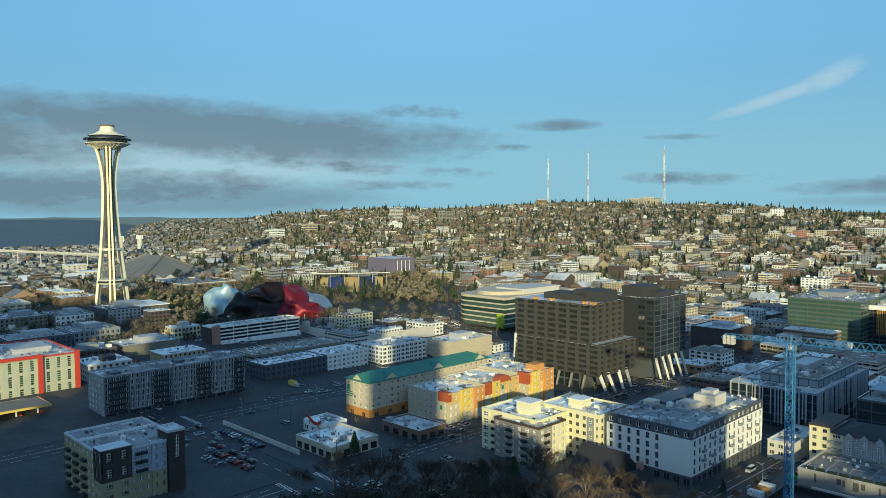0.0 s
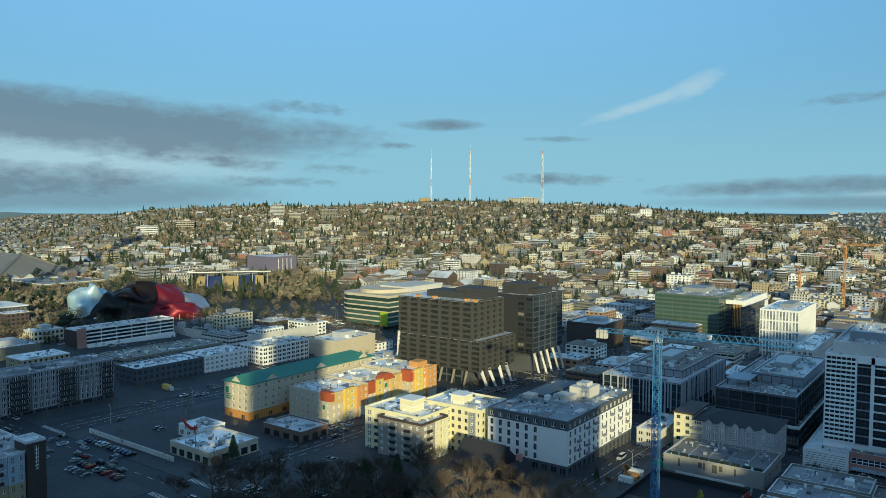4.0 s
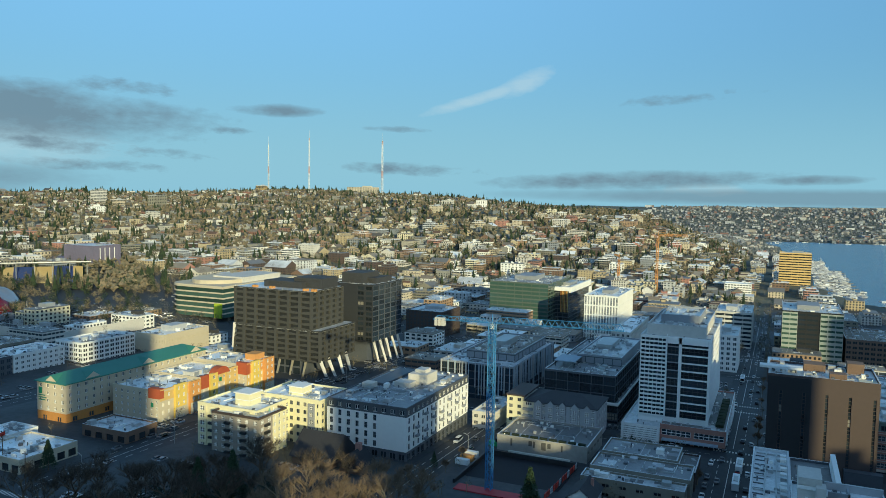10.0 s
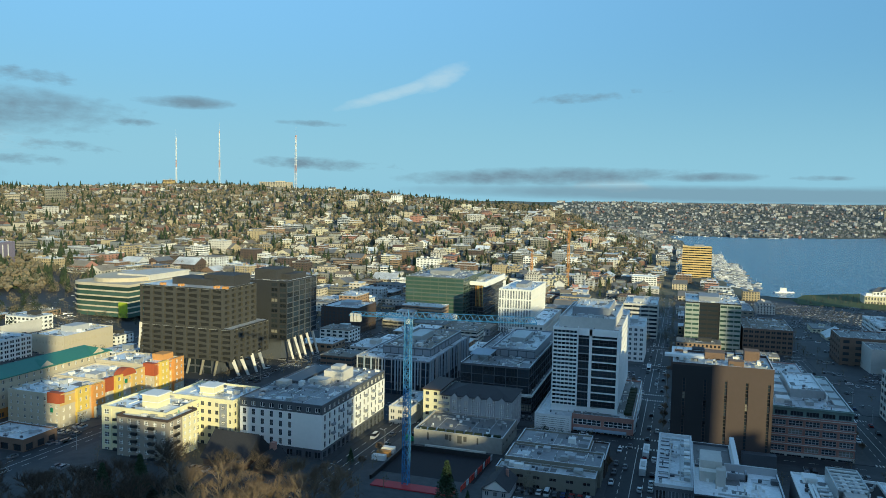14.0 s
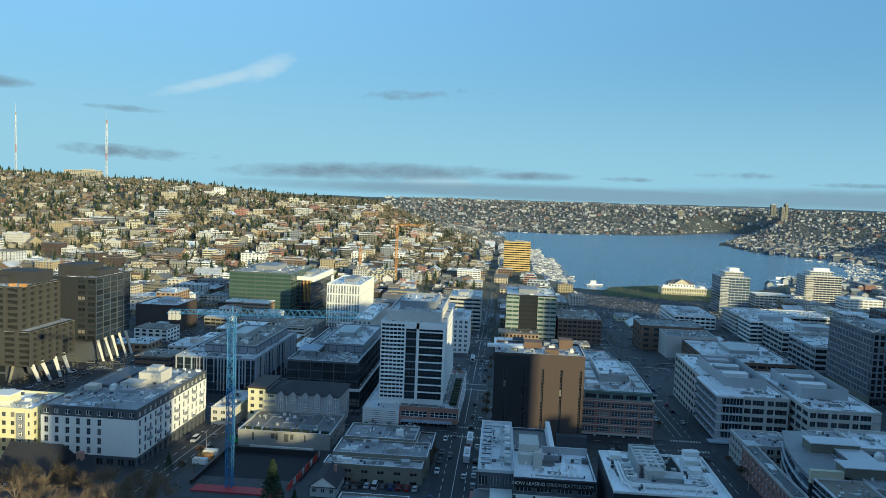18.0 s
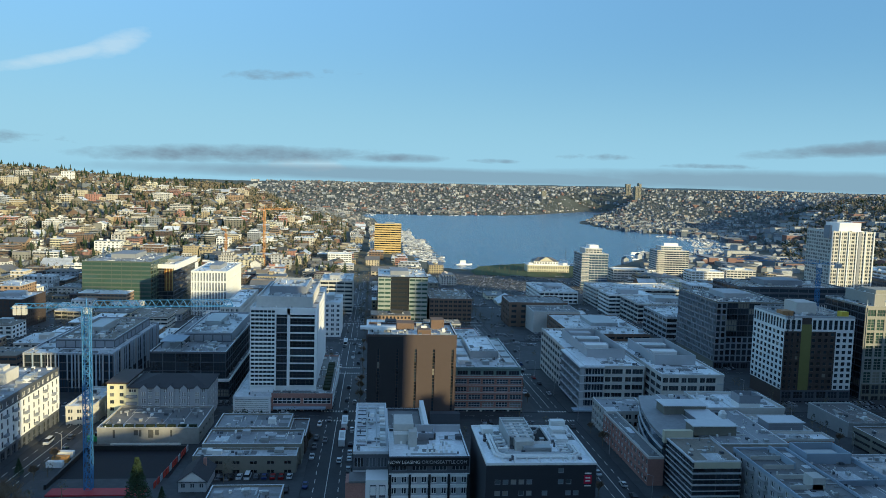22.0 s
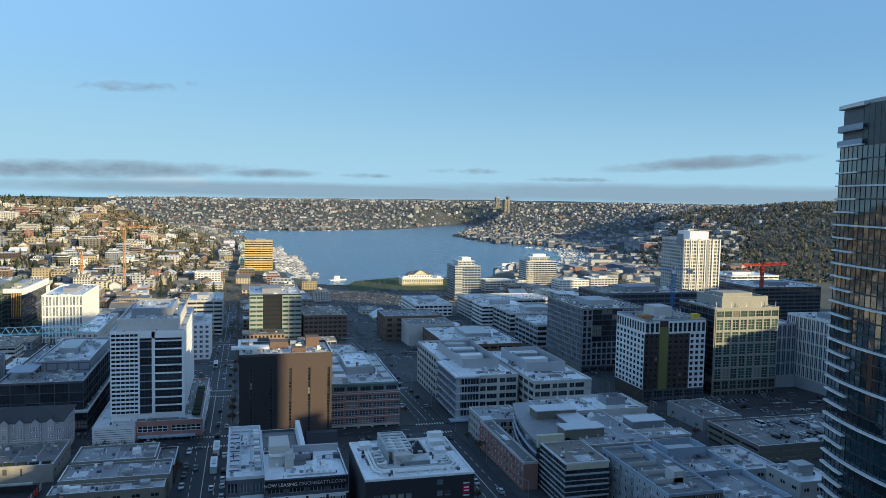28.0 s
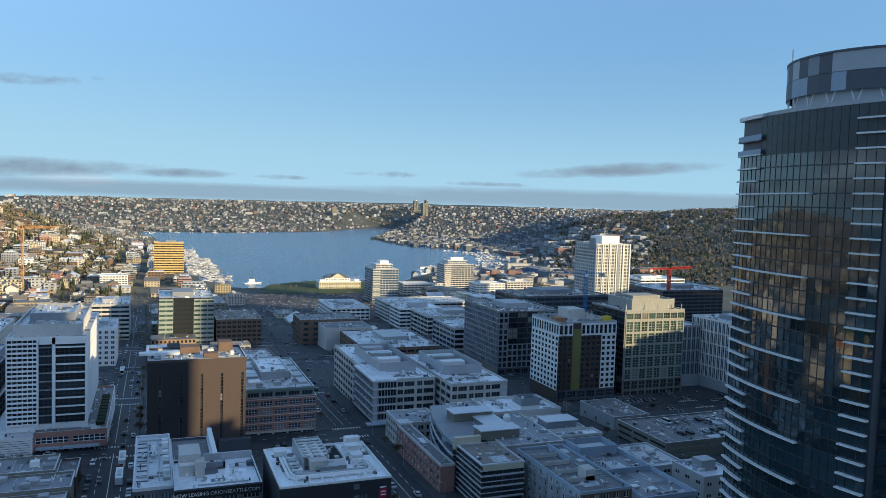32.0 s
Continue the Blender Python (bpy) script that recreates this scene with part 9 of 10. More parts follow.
def far_blocks():
    rng = random.Random(77)
    looks = [(concrete, "pale stone apartment block below the hill"), (white_paint, "white apartment block below the hill"), (brick_red, "red brick apartment block below the hill"), (concrete_dark, "olive-grey block below the hill"), (clay, "clay brown apartment block below the hill"), (beige, "beige apartment block below the hill"), (cream, "cream apartment block below the hill"), (concrete, "grey concrete block below the hill"), (roof_grey, "pale grey block below the hill"), (mid_panel, "slate grey apartment block below the hill"), (tan, "tan apartment block below the hill"), (brick_brown, "brown brick block below the hill"), (yellow_dull, "ochre apartment block below the hill")]
    taken = [(a - 5, c - 5, e + 5, g + 5) for a, c, e, g in TAKEN] + [(-520, 500, -430, 630), (240, 1100, 295, 1135), (-26, 100, -3, 1100), (80, 100, 97, 900), (-720, 440, -560, 640), (-960, 290, -540, 450), (-1080, 340, -880, 500)]
    made = 0
    for gx in range(-720, 220, 58):
        for gy in range(460, 1900, 52):
            x0, y0 = gx + rng.uniform(0, 6), gy + rng.uniform(0, 6)
            w, d, h = rng.uniform(24, 46), rng.uniform(18, 34), rng.uniform(8, 21)
            x1, y1 = x0 + w, y0 + d
            r, b = math.hypot(x0, y0), math.degrees(math.atan2(x0, y0))
            if not (-47 < b < 5) or r < 640 or r > 1750 or (b < -18 and r > 1150 + 14 * (b + 47)):
                continue
            if b < -36 and r < 900:
                continue
            if any(x1 > t[0] and x0 < t[2] and y1 > t[1] and y0 < t[3] for t in taken) or lake_in(x1, y1) > -50 or lake_in(x1, y0) > -50 or rng.random() < 0.18:
                continue
            if -24 < (x0 + x1) / 2 < -4 or made > 150:
                continue
            wall, label = rng.choice(looks)
            if r > 900:
                if w > 34:
                    soup_block(x0 + w * 0.55, y0 + 2, x1, y1 + 3, h * 0.8, rng.choice(WALLS_FAR), rng.choice(ROOFS_FAR))
                    x1 = x0 + w * 0.5
                soup_block(x0, y0, x1, y1 - d * 0.2, h, wall, rng.choice([roof_white, roof_grey, roof_tan, roof_dark]))
            else:
                far_block(x0, y0, x1, y1, h, wall, far_pane, rng.choice([roof_white, roof_grey, roof_tan, roof_dark]), label, False)
            made += 1
    for gx in range(-930, 640, 44):
        for gy in range(60, 1090, 46):
            x0, y0 = gx + rng.uniform(0, 8), gy + rng.uniform(0, 8)
            w, d, h = rng.uniform(18, 36), rng.uniform(16, 32), rng.uniform(5, 14)
            x1, y1 = x0 + w, y0 + d
            r, b = math.hypot(x0, y0), math.degrees(math.atan2(x0, y0))
            west = -78 < b < -52 and 430 < r < 1000 and x1 < -440
            mid = -55 < b < 36 and 470 < r < 1180 and y0 > 380
            if not (west or mid) or (110 < x1 and x0 < 340 and y1 > 850) or math.hypot(x0 + 735, y0 - 275) < 60:
                continue
            if west and b < -70 and r > 820:
                continue
            if any(x1 > t[0] and x0 < t[2] and y1 > t[1] and y0 < t[3] for t in taken) or lake_in(x1, y1) > -30:
                continue
            wall, label = rng.choice(looks)
            taken.append((x0 - 4, y0 - 4, x1 + 4, y1 + 4))
            if r > 760:
                soup_block(x0, y0, x1, y1, h + (4 if west else 0), wall, rng.choice([roof_grey, roof_grey, roof_tan, roof_dark, roof_dark]))
            else:
                far_block(x0, y0, x1, y1, h + (4 if west else 0), wall, far_pane, rng.choice([roof_white, roof_grey, roof_grey, roof_tan, roof_dark]), label.replace("below the hill", "among the city streets"), rng.random() < 0.3)
    # between the needle and the bay
    for gx in range(-1250, -560, 46):
        for gy in range(110, 900, 44):
            x0, y0 = gx + rng.uniform(0, 8), gy + rng.uniform(0, 8)
            x1, y1 = x0 + rng.uniform(18, 34), y0 + rng.uniform(14, 28)
            b, r = math.degrees(math.atan2(x0, y0)), math.hypot(x0, y0)
            if not (-82 < b < -54) or r < 560 or r > 1300 or rng.random() < 0.22 or math.hypot(x0 + 735, y0 - 275) < 50:
                continue
            if any(x1 > t[0] and x0 < t[2] and y1 > t[1] and y0 < t[3] for t in taken):
                continue
            soup_block(x0, y0, x1, y1, rng.uniform(5, 13), rng.choice(WALLS_FAR), rng.choice(ROOFS_FAR))
    # the shore street west of the lake
    for gx in range(-330, 60, 40):
        for gy in range(1150, 2000, 44):
            x0, y0 = gx + rng.uniform(0, 8), gy + rng.uniform(0, 8)
            x1, y1 = x0 + rng.uniform(16, 30), y0 + rng.uniform(14, 28)
            b = math.degrees(math.atan2(x0, y0))
            if lake_in(x1, y1) > -14 or lake_in(x1, y0) > -14 or rng.random() < 0.25 or (x1 > -4 and x0 < 55 and y1 > 1340 and y0 < 1380):
                continue
            if any(x1 > t[0] and x0 < t[2] and y1 > t[1] and y0 < t[3] for t in taken):
                continue
            soup_block(x0, y0, x1, y1, rng.uniform(6, 15), rng.choice(WALLS_FAR), rng.choice(ROOFS_FAR))
    tagged(REST.made("distant_city_blocks", WALLS_FAR + [far_pane] + ROOFS_FAR), "mixed low apartment and office blocks in the distance", "buildings", kind="stuff")
    # crest buildings
    x, y = polar(-30.4, 1985)
    far_block(x - 42, y - 12, x + 42, y + 14, 24, beige, far_pane, roof_grey, "long cream school block on the hilltop")
    x, y = polar(-37.9, 1980)
    far_block(x - 11, y - 9, x + 11, y + 9, 19, golden_stone, far_pane, roof_grey, "brown hilltop tower block")
    for bb, r, w, h, m in ((-49.0, 1750, 30, 32, concrete), (-45.2, 1700, 38, 28, warm_grey_stone), (-49.3, 1560, 40, 16, white_paint), (-45.7, 1480, 36, 20, concrete), (-47.8, 1700, 26, 18, beige), (-24.8, 1560, 26, 20, beige), (-18.9, 1500, 34, 18, beige), (-21.3, 1750, 22, 22, white_paint), (-23.9, 1720, 26, 16, concrete), (-55.6, 1500, 34, 20, beige), (-58.0, 1420, 30, 22, white_paint)):
        x, y = polar(bb, r)
        far_block(x - w / 2, y - 8, x + w / 2, y + 8, h, m, far_pane, roof_grey, "pale apartment block on the wooded hillside")
    for bb, r, w, h in ((19.9, 4000, 30, 82), (19.2, 4150, 24, 62), (13.0, 3900, 24, 40)):
        x, y = polar(bb, r)
        far_block(x - w / 2, y - w / 2, x + w / 2, y + w / 2, h, warm_grey_stone, far_pane, roof_grey, "far brown tower block above the lake")


far_blocks()


def boat(s, x, y, L, turn, rng, sail):
    c, q = math.cos(turn), math.sin(turn)

    def at(u, v, k):
        return (x + u * c - v * q, y + u * q + v * c, WATER + k)

    b, w = len(s.v), L * 0.3
    s.v += [at(-L / 2, -w / 2, -0.2), at(L * 0.2, -w / 2, -0.2), at(L / 2, 0, -0.2), at(L * 0.2, w / 2, -0.2), at(-L / 2, w / 2, -0.2), at(-L / 2, -w / 2, 1.1), at(L * 0.2, -w / 2, 1.3), at(L / 2, 0, 1.6), at(L * 0.2, w / 2, 1.3), at(-L / 2, w / 2, 1.1)]
    s.f += [(b + i, b + (i + 1) % 5, b + 5 + (i + 1) % 5, b + 5 + i) for i in range(5)] + [tuple(b + 5 + i for i in range(5))]
    s.mi += [0] * 6
    k = len(s.v)
    s.v += [at(-L * 0.3, -w * 0.35, 1.1), at(L * 0.1, -w * 0.35, 1.1), at(L * 0.1, w * 0.35, 1.1), at(-L * 0.3, w * 0.35, 1.1), at(-L * 0.28, -w * 0.3, 2.6), at(L * 0.02, -w * 0.3, 2.6), at(L * 0.02, w * 0.3, 2.6), at(-L * 0.28, w * 0.3, 2.6)]
    s.f += [(k, k + 1, k + 5, k + 4), (k + 1, k + 2, k + 6, k + 5), (k + 2, k + 3, k + 7, k + 6), (k + 3, k, k + 4, k + 7), (k + 4, k + 5, k + 6, k + 7)]
    s.mi += [0] * 5
    if sail:
        s.beam(at(0, 0, 1), at(0, 0, 12), 0.1, 4)


def marina():
    rng = random.Random(9)
    s = Soup()
    for _ in range(330):
        y = rng.uniform(1225, 1960)
        edge = 82 if y < 1330 else 68
        x = edge + rng.uniform(-4, 46) * (1 if y < 1700 else 0.6)
        if lake_in(x, y) < -4:
            continue
        boat(s, x, y, rng.uniform(7, 13), rng.choice([0, math.pi]) + rng.uniform(-0.1, 0.1), rng, rng.random() < 0.3)
    for _ in range(1300):
        b, r = rng.uniform(20, 34), rng.uniform(1420, 2150)
        x, y = polar(b, r)
        d = lake_in(x, y)
        if 2 < d < 90:
            boat(s, x, y, rng.uniform(8, 18), rng.choice([0, 1.57]), rng, rng.random() < 0.6)
    for _ in range(160):
        b, r = rng.uniform(-2, 15), rng.uniform(2700, 3100)
        x, y = polar(b, r)
        if 2 < lake_in(x, y) < 40:
            boat(s, x, y, rng.uniform(10, 22), rng.choice([0, 1.57]), rng, False)
    tagged(s.made("moored_boats", mat("boat_white", (0.66, 0.66, 0.65), 0.5, spread=0.5, island=True, col2=(0.22, 0.24, 0.28))), "white boats moored in rows along the lake shore", "boats", kind="stuff")
    pier = Soup()
    for k in range(14):
        y = 1250 + 50 * k
        pier.box(62, y, WATER - 0.4, 122 if k < 10 else 96, y + 2.4, WATER + 0.7)
    tagged(pier.made("marina_piers", mat("pier_planks", (0.20, 0.18, 0.15), 0.9)), "grey wooden marina piers on the lake", "piers", kind="stuff")
    for k, (x, y, L) in enumerate(((330, 1245, 46), (150, 1205, 30), (520, 1420, 60))):
        b = thing("moored_ship", "white ship moored by the lake park", "ship", x, y, WATER, "moored ships")
        h = Soup()
        boat(h, x, y, L, 0.3 * k, rng, False)
        h.made("hull", white_paint, b)
        h = Soup()
        h.box(x - L * 0.2, y - 2.5, WATER + 2, x + L * 0.1, y + 2.5, WATER + 7)
        h.made("deckhouse", white_paint, b)
        h = Soup()
        h.beam((x, y, WATER + 6), (x, y, WATER + 22), 0.25, 6)
        h.made("mast", steel_dark, b)


marina()


def port():
    """Grain silos, quay sheds and a long elevated conveyor at the bay."""
    for k, (b, r, w, h) in enumerate(((-68.9, 1900, 26, 62), (-67.6, 2050, 20, 44), (-71.8, 1750, 40, 18), (-70.4, 1500, 60, 14))):
        x, y = polar(b, r)
        z = ground(x, y)
        ob = thing("port_shed" if h < 30 else "grain_silo", "pale port building beside the bay", "port building", x, y, z, "port buildings")
        if h > 30:
            for i in range(4):
                s = Soup()
                s.beam((x + (i - 1.5) * w / 4, y, z - 1), (x + (i - 1.5) * w / 4, y, z + h * (0.8 + 0.06 * i)), w / 7, 14)
                s.made("silo", concrete, ob)
            slab(ob, "head_house", x - w / 2, y - 5, z + h * 0.78, x + w / 2, y + 5, z + h, white_paint)
        else:
            filled(ob, "E", y - w / 2, y + w / 2, x + 14, z - 1, z + h, concrete, pane_black, 5, 9, 0.4, 0.3)
            slab(ob, "wall", x - 14, y - w / 2, z - 1, x + 13.7, y + w / 2, z + h, concrete)
            slab(ob, "roof", x - 15, y - w / 2 - 1, z + h, x + 15, y + w / 2 + 1, z + h + 1.5, roof_white)
    x0, y0 = polar(-76.5, 2050)
    x1, y1 = polar(-69.5, 1880)
    ob = thing("conveyor_bridge", "long pale elevated conveyor bridge at the port", "conveyor", x0, y0, -22, "port buildings")
    s = Soup()
    s.beam((x0, y0, 16), (x1, y1, 4), 3.0, 4)
    s.made("gallery", concrete, ob)
    for i in range(6):
        q = i / 5
        s = Soup()
        s.beam((x0 + (x1 - x0) * q, y0 + (y1 - y0) * q, -26), (x0 + (x1 - x0) * q, y0 + (y1 - y0) * q, 16 - 12 * q), 1.4, 6)
        s.made("support", concrete, ob)


port()
lawn = mat("park_grass", (0.055, 0.085, 0.03), 0.95, grain=0.4, size=3)
park = Soup()
park.v = [(150, 1060, WATER + 1.9), (330, 1040, WATER + 1.9), (335, 1195, WATER + 1.9), (280, 1240, WATER + 1.9), (172, 1170, WATER + 1.9), (148, 1105, WATER + 1.9)]
park.f, park.mi = [(0, 1, 2, 3, 4, 5)], [0]
tagged(park.made("ground_lake_park", lawn), "green lakeside park lawn", "lawn", kind="structure")


# ---- streets, kerbs, cars and street furniture ----
def drape(x0, y0, x1, y1, lift, step=14):
    """A strip of ground cover lying on the slope, in one piece with its kerb sides."""
    nx, ny = max(1, math.ceil((x1 - x0) / step)), max(1, math.ceil((y1 - y0) / step))
    v, f = [], []
    for j in range(ny + 1):
        for i in range(nx + 1):
            x, y = x0 + (x1 - x0) * i / nx, y0 + (y1 - y0) * j / ny
            v.append((x, y, street(x, y) + lift))
    for j in range(ny):
        for i in range(nx):
            a = j * (nx + 1) + i
            f.append((a, a + 1, a + nx + 2, a + nx + 1))
    rim = [i for i in range(nx + 1)] + [j * (nx + 1) + nx for j in range(1, ny + 1)] + [ny * (nx + 1) + i for i in range(nx - 1, -1, -1)] + [j * (nx + 1) for j in range(ny - 1, 0, -1)]
    k = len(v)
    v += [(v[q][0], v[q][1], v[q][2] - 0.6) for q in rim]
    n = len(rim)
    f += [(rim[(i + 1) % n], rim[i], k + i, k + (i + 1) % n) for i in range(n)]
    return v, f


NS = [(-470, 13), (-352, 22), (-238, 16), (-122, 15), (-14, 17), (88, 15), (192, 14), (290, 14), (390, 14)]
EW = [(60, 16), (160, 14), (336, 12), (432, 12), (532, 12), (626, 12), (742, 12), (860, 12), (985, 22)]


def streets():
    v, f = drape(-820, 20, 620, 1090, 0.25, 20)
    ob = raw("road", v, f, asphalt)
    tagged(ob, "worn dark asphalt of the city streets", "road", kind="structure")
    xs = [-560] + [q for x, w in NS for q in (x - w / 2, x + w / 2)] + [520]
    ys = [24] + [q for y, w in EW for q in (y - w / 2, y + w / 2)] + [1060]
    k = 0
    for i in range(0, len(xs) - 1, 2):
        for j in range(0, len(ys) - 1, 2):
            if xs[i] < -400 and ys[j] > 500:
                continue
            v, f = drape(xs[i], ys[j], xs[i + 1], ys[j + 1], 0.42, 20)
            k += 1
            tagged(raw("pavement_%d" % k, v, f, paving), "grey concrete city block with pavements and kerbs", "pavement", kind="structure")
    # lane lines and crossings on the streets that can be seen down their length
    s = Soup()

    def mark(x0, y0, x1, y1):
        z = [street(x, y) + 0.27 for x, y in ((x0, y0), (x1, y0), (x1, y1), (x0, y1))]
        b = len(s.v)
        s.v += [(x0, y0, z[0]), (x1, y0, z[1]), (x1, y1, z[2]), (x0, y1, z[3])]
        s.f.append((b, b + 1, b + 2, b + 3))
        s.mi.append(0)

    for x, w in NS:
        for y in range(30, 1000, 8):
            if any(abs(y - yy) < ww / 2 + 4 for yy, ww in EW):
                continue
            for o in (-0.25, 0.0, 0.25):
                mark(x + o * w - 0.12, y, x + o * w + 0.12, y + (4 if o else 8))
        for yy, ww in EW:
            for side in (-1, 1):
                for i in range(int(w / 1.3)):
                    a = x - w / 2 + 0.6 + 1.3 * i
                    mark(a, yy + side * (ww / 2 + 1.5) - 1.2, a + 0.6, yy + side * (ww / 2 + 1.5) + 1.2)
    for y, w in EW:
        for x in range(-540, 500, 9):
            if any(abs(x - xx) < ww / 2 + 4 for xx, ww in NS):
                continue
            mark(x, y - 0.12, x + 4.5, y + 0.12)
    tagged(s.made("road_markings", line_paint), "worn white lane lines and crossings on asphalt", "road marking", kind="stuff")


streets()

CAR_PAINTS = [("white", (0.70, 0.70, 0.70)), ("silver", (0.40, 0.41, 0.42)), ("black", (0.015, 0.015, 0.017)), ("grey", (0.12, 0.125, 0.13)), ("red", (0.30, 0.02, 0.02)), ("blue", (0.03, 0.06, 0.18))]
tyre = mat("tyre_rubber", (0.02, 0.02, 0.02), 0.9)
car_glass = glass("car_glass", (0.02, 0.022, 0.025), 0.06, 0.0)


def make_car(colour, rgb, van=False):
    ob = thing("van" if van else "car", f"{colour} {'van' if van else 'car'} on the street", "van" if van else "car", group="cars on the streets")
    paint = mat("car_paint_" + colour, rgb, 0.3, 0.2, grain=0.03, stain=0.05, bump=0)
    L, w = (5.6, 2.0) if van else (4.5, 1.8)
    prof = [(-L / 2, 0.35), (L / 2, 0.35), (L / 2, 0.8), (L / 2 - 0.9, 0.98), (-L / 2, 1.0)] if not van else [(-L / 2, 0.35), (L / 2, 0.35), (L / 2, 1.1), (L / 2 - 0.8, 1.25), (-L / 2, 1.3)]
    s = Soup()
    n = len(prof)
    s.v = [(-w / 2, y, z) for y, z in prof] + [(w / 2, y, z) for y, z in prof]
    s.f = [tuple(range(n)), tuple(range(2 * n - 1, n - 1, -1))] + [((i + 1) % n, i, n + i, n + (i + 1) % n) for i in range(n)]
    s.mi = [0] * len(s.f)
    s.made("body", paint, ob)
    top = 2.2 if van else 1.48
    a0, a1, t0, t1 = (-L / 2 + 0.1, L / 2 - 0.9, -L / 2 + 0.2, L / 2 - 1.5) if van else (-L / 2 + 0.3, L / 2 - 1.2, -L / 2 + 0.9, L / 2 - 2.1)
    zb = 1.25 if van else 0.97
    s = Soup()
    s.v = [(-w / 2 + 0.05, a0, zb), (w / 2 - 0.05, a0, zb), (w / 2 - 0.05, a1, zb), (-w / 2 + 0.05, a1, zb), (-w / 2 + 0.2, t0, top), (w / 2 - 0.2, t0, top), (w / 2 - 0.2, t1, top), (-w / 2 + 0.2, t1, top)]
    s.f = [(0, 1, 5, 4), (1, 2, 6, 5), (2, 3, 7, 6), (3, 0, 4, 7)]
    s.mi = [0] * 4
    s.made("cabin_glass", car_glass, ob)
    slab(ob, "roof", -w / 2 + 0.2, t0, top - 0.01, w / 2 - 0.2, t1, top + 0.06, paint)
    for x in (-w / 2 + 0.1, w / 2 - 0.1):
        for y in (-L / 2 + 0.8, L / 2 - 0.85):
            s = Soup()
            s.beam((x - 0.12, y, 0.32), (x + 0.12, y, 0.32), 0.34, 10)
            s.made("wheel", tyre, ob)
    return ob


def make_bus():
    ob = thing("bus", "white articulated city bus with dark window band", "bus", group="buses on the streets")
    s = Soup()
    s.box(-1.3, -6, 0.45, 1.3, 6, 3.1)
    s.made("body", MATS["car_paint_white"], ob)
    for x0, x1 in ((-1.33, -1.3), (1.3, 1.33)):
        slab(ob, "window_band", x0, -5.6, 1.5, x1, 5.6, 2.6, car_glass)
    slab(ob, "windscreen", -1.1, 5.99, 1.3, 1.1, 6.04, 2.7, car_glass)
    slab(ob, "roof_pod", -0.8, -3, 3.1, 0.8, 2.5, 3.4, metal_unit)
    for x in (-1.15, 1.15):
        for y in (-4, 4):
            s = Soup()
            s.beam((x - 0.15, y, 0.5), (x + 0.15, y, 0.5), 0.5, 10)
            s.made("wheel", tyre, ob)
    return ob


def traffic():
    rng = random.Random(4)
    kinds = [make_car(c, rgb) for c, rgb in CAR_PAINTS] + [make_car("white", CAR_PAINTS[0][1], True)]
    used = [False] * len(kinds)

    def put(x, y, turn, lift=0.26, z=None):
        k = rng.choices(range(len(kinds)), (5, 3, 4, 3, 1, 1, 1))[0]
        m = Matrix.Translation((x, y, street(x, y) + lift if z is None else z)) @ Matrix.Rotation(turn, 4, "Z")
        if used[k]:
            copy_thing(kinds[k], m)
        else:
            kinds[k].matrix_basis, used[k] = m, True

    for x, w, y0, y1, n in ((-14, 17, 190, 620, 64), (88, 15, 190, 620, 26), (-122, 15, 230, 420, 8), (-352, 22, 150, 420, 14), (-238, 16, 330, 520, 8)):
        taken = []
        for _ in range(n):
            y, lane = rng.uniform(y0, y1), rng.choice([-0.42, -0.2, 0.2, 0.42])
            if any(abs(y - a) < 7 and lane == b for a, b in taken) or (abs(lane) > 0.4 and any(abs(y - yy) < ww for yy, ww in EW)):
                continue
            taken.append((y, lane))
            put(x + lane * w, y, 0 if lane > 0 else math.pi)
    for y, w, x0, x1, n in ((336, 12, -110, 190, 10), (160, 14, -420, -240, 8), (432, 12, -20, 200, 6)):
        for _ in range(n):
            x, lane = rng.uniform(x0, x1), rng.choice([-0.22, 0.22])
            if abs(x - 88) > 12 and abs(x + 14) > 12:
                put(x, y + lane * w, -math.pi / 2 if lane > 0 else math.pi / 2)
    # parking lots: beside the workshops, west of the church, and on the garage roof
    for k in range(9):
        put(-50.5 + 2.9 * k, 259, 0, 0.44)
        if k % 3:
            put(-50.5 + 2.9 * k, 247, math.pi, 0.44)
    for k in range(12):
        if k != 5:
            put(-322 + 3.0 * k, 170, 0, 0.44)
        if k % 4 != 1:
            put(-300 + 3.0 * k, 152, 0.2, 0.44)
    for k in range(11):
        if k % 5 != 2:
            put(222 + 4.6 * k, 266, 0.1, 0, 5.4)
        if k % 4:
            put(222 + 4.6 * k, 282, math.pi + 0.1, 0, 5.4)
    bus = make_bus()
    spots = [(-10.5, 298, 0.0), (-10.2, 320, 0.0), (-17, 520, math.pi)]
    bus.matrix_basis = Matrix.Translation((spots[0][0], spots[0][1], street(*spots[0][:2]) + 0.26))
    for x, y, t in spots[1:]:
        copy_thing(bus, Matrix.Translation((x, y, street(x, y) + 0.26)) @ Matrix.Rotation(t, 4, "Z"))


traffic()


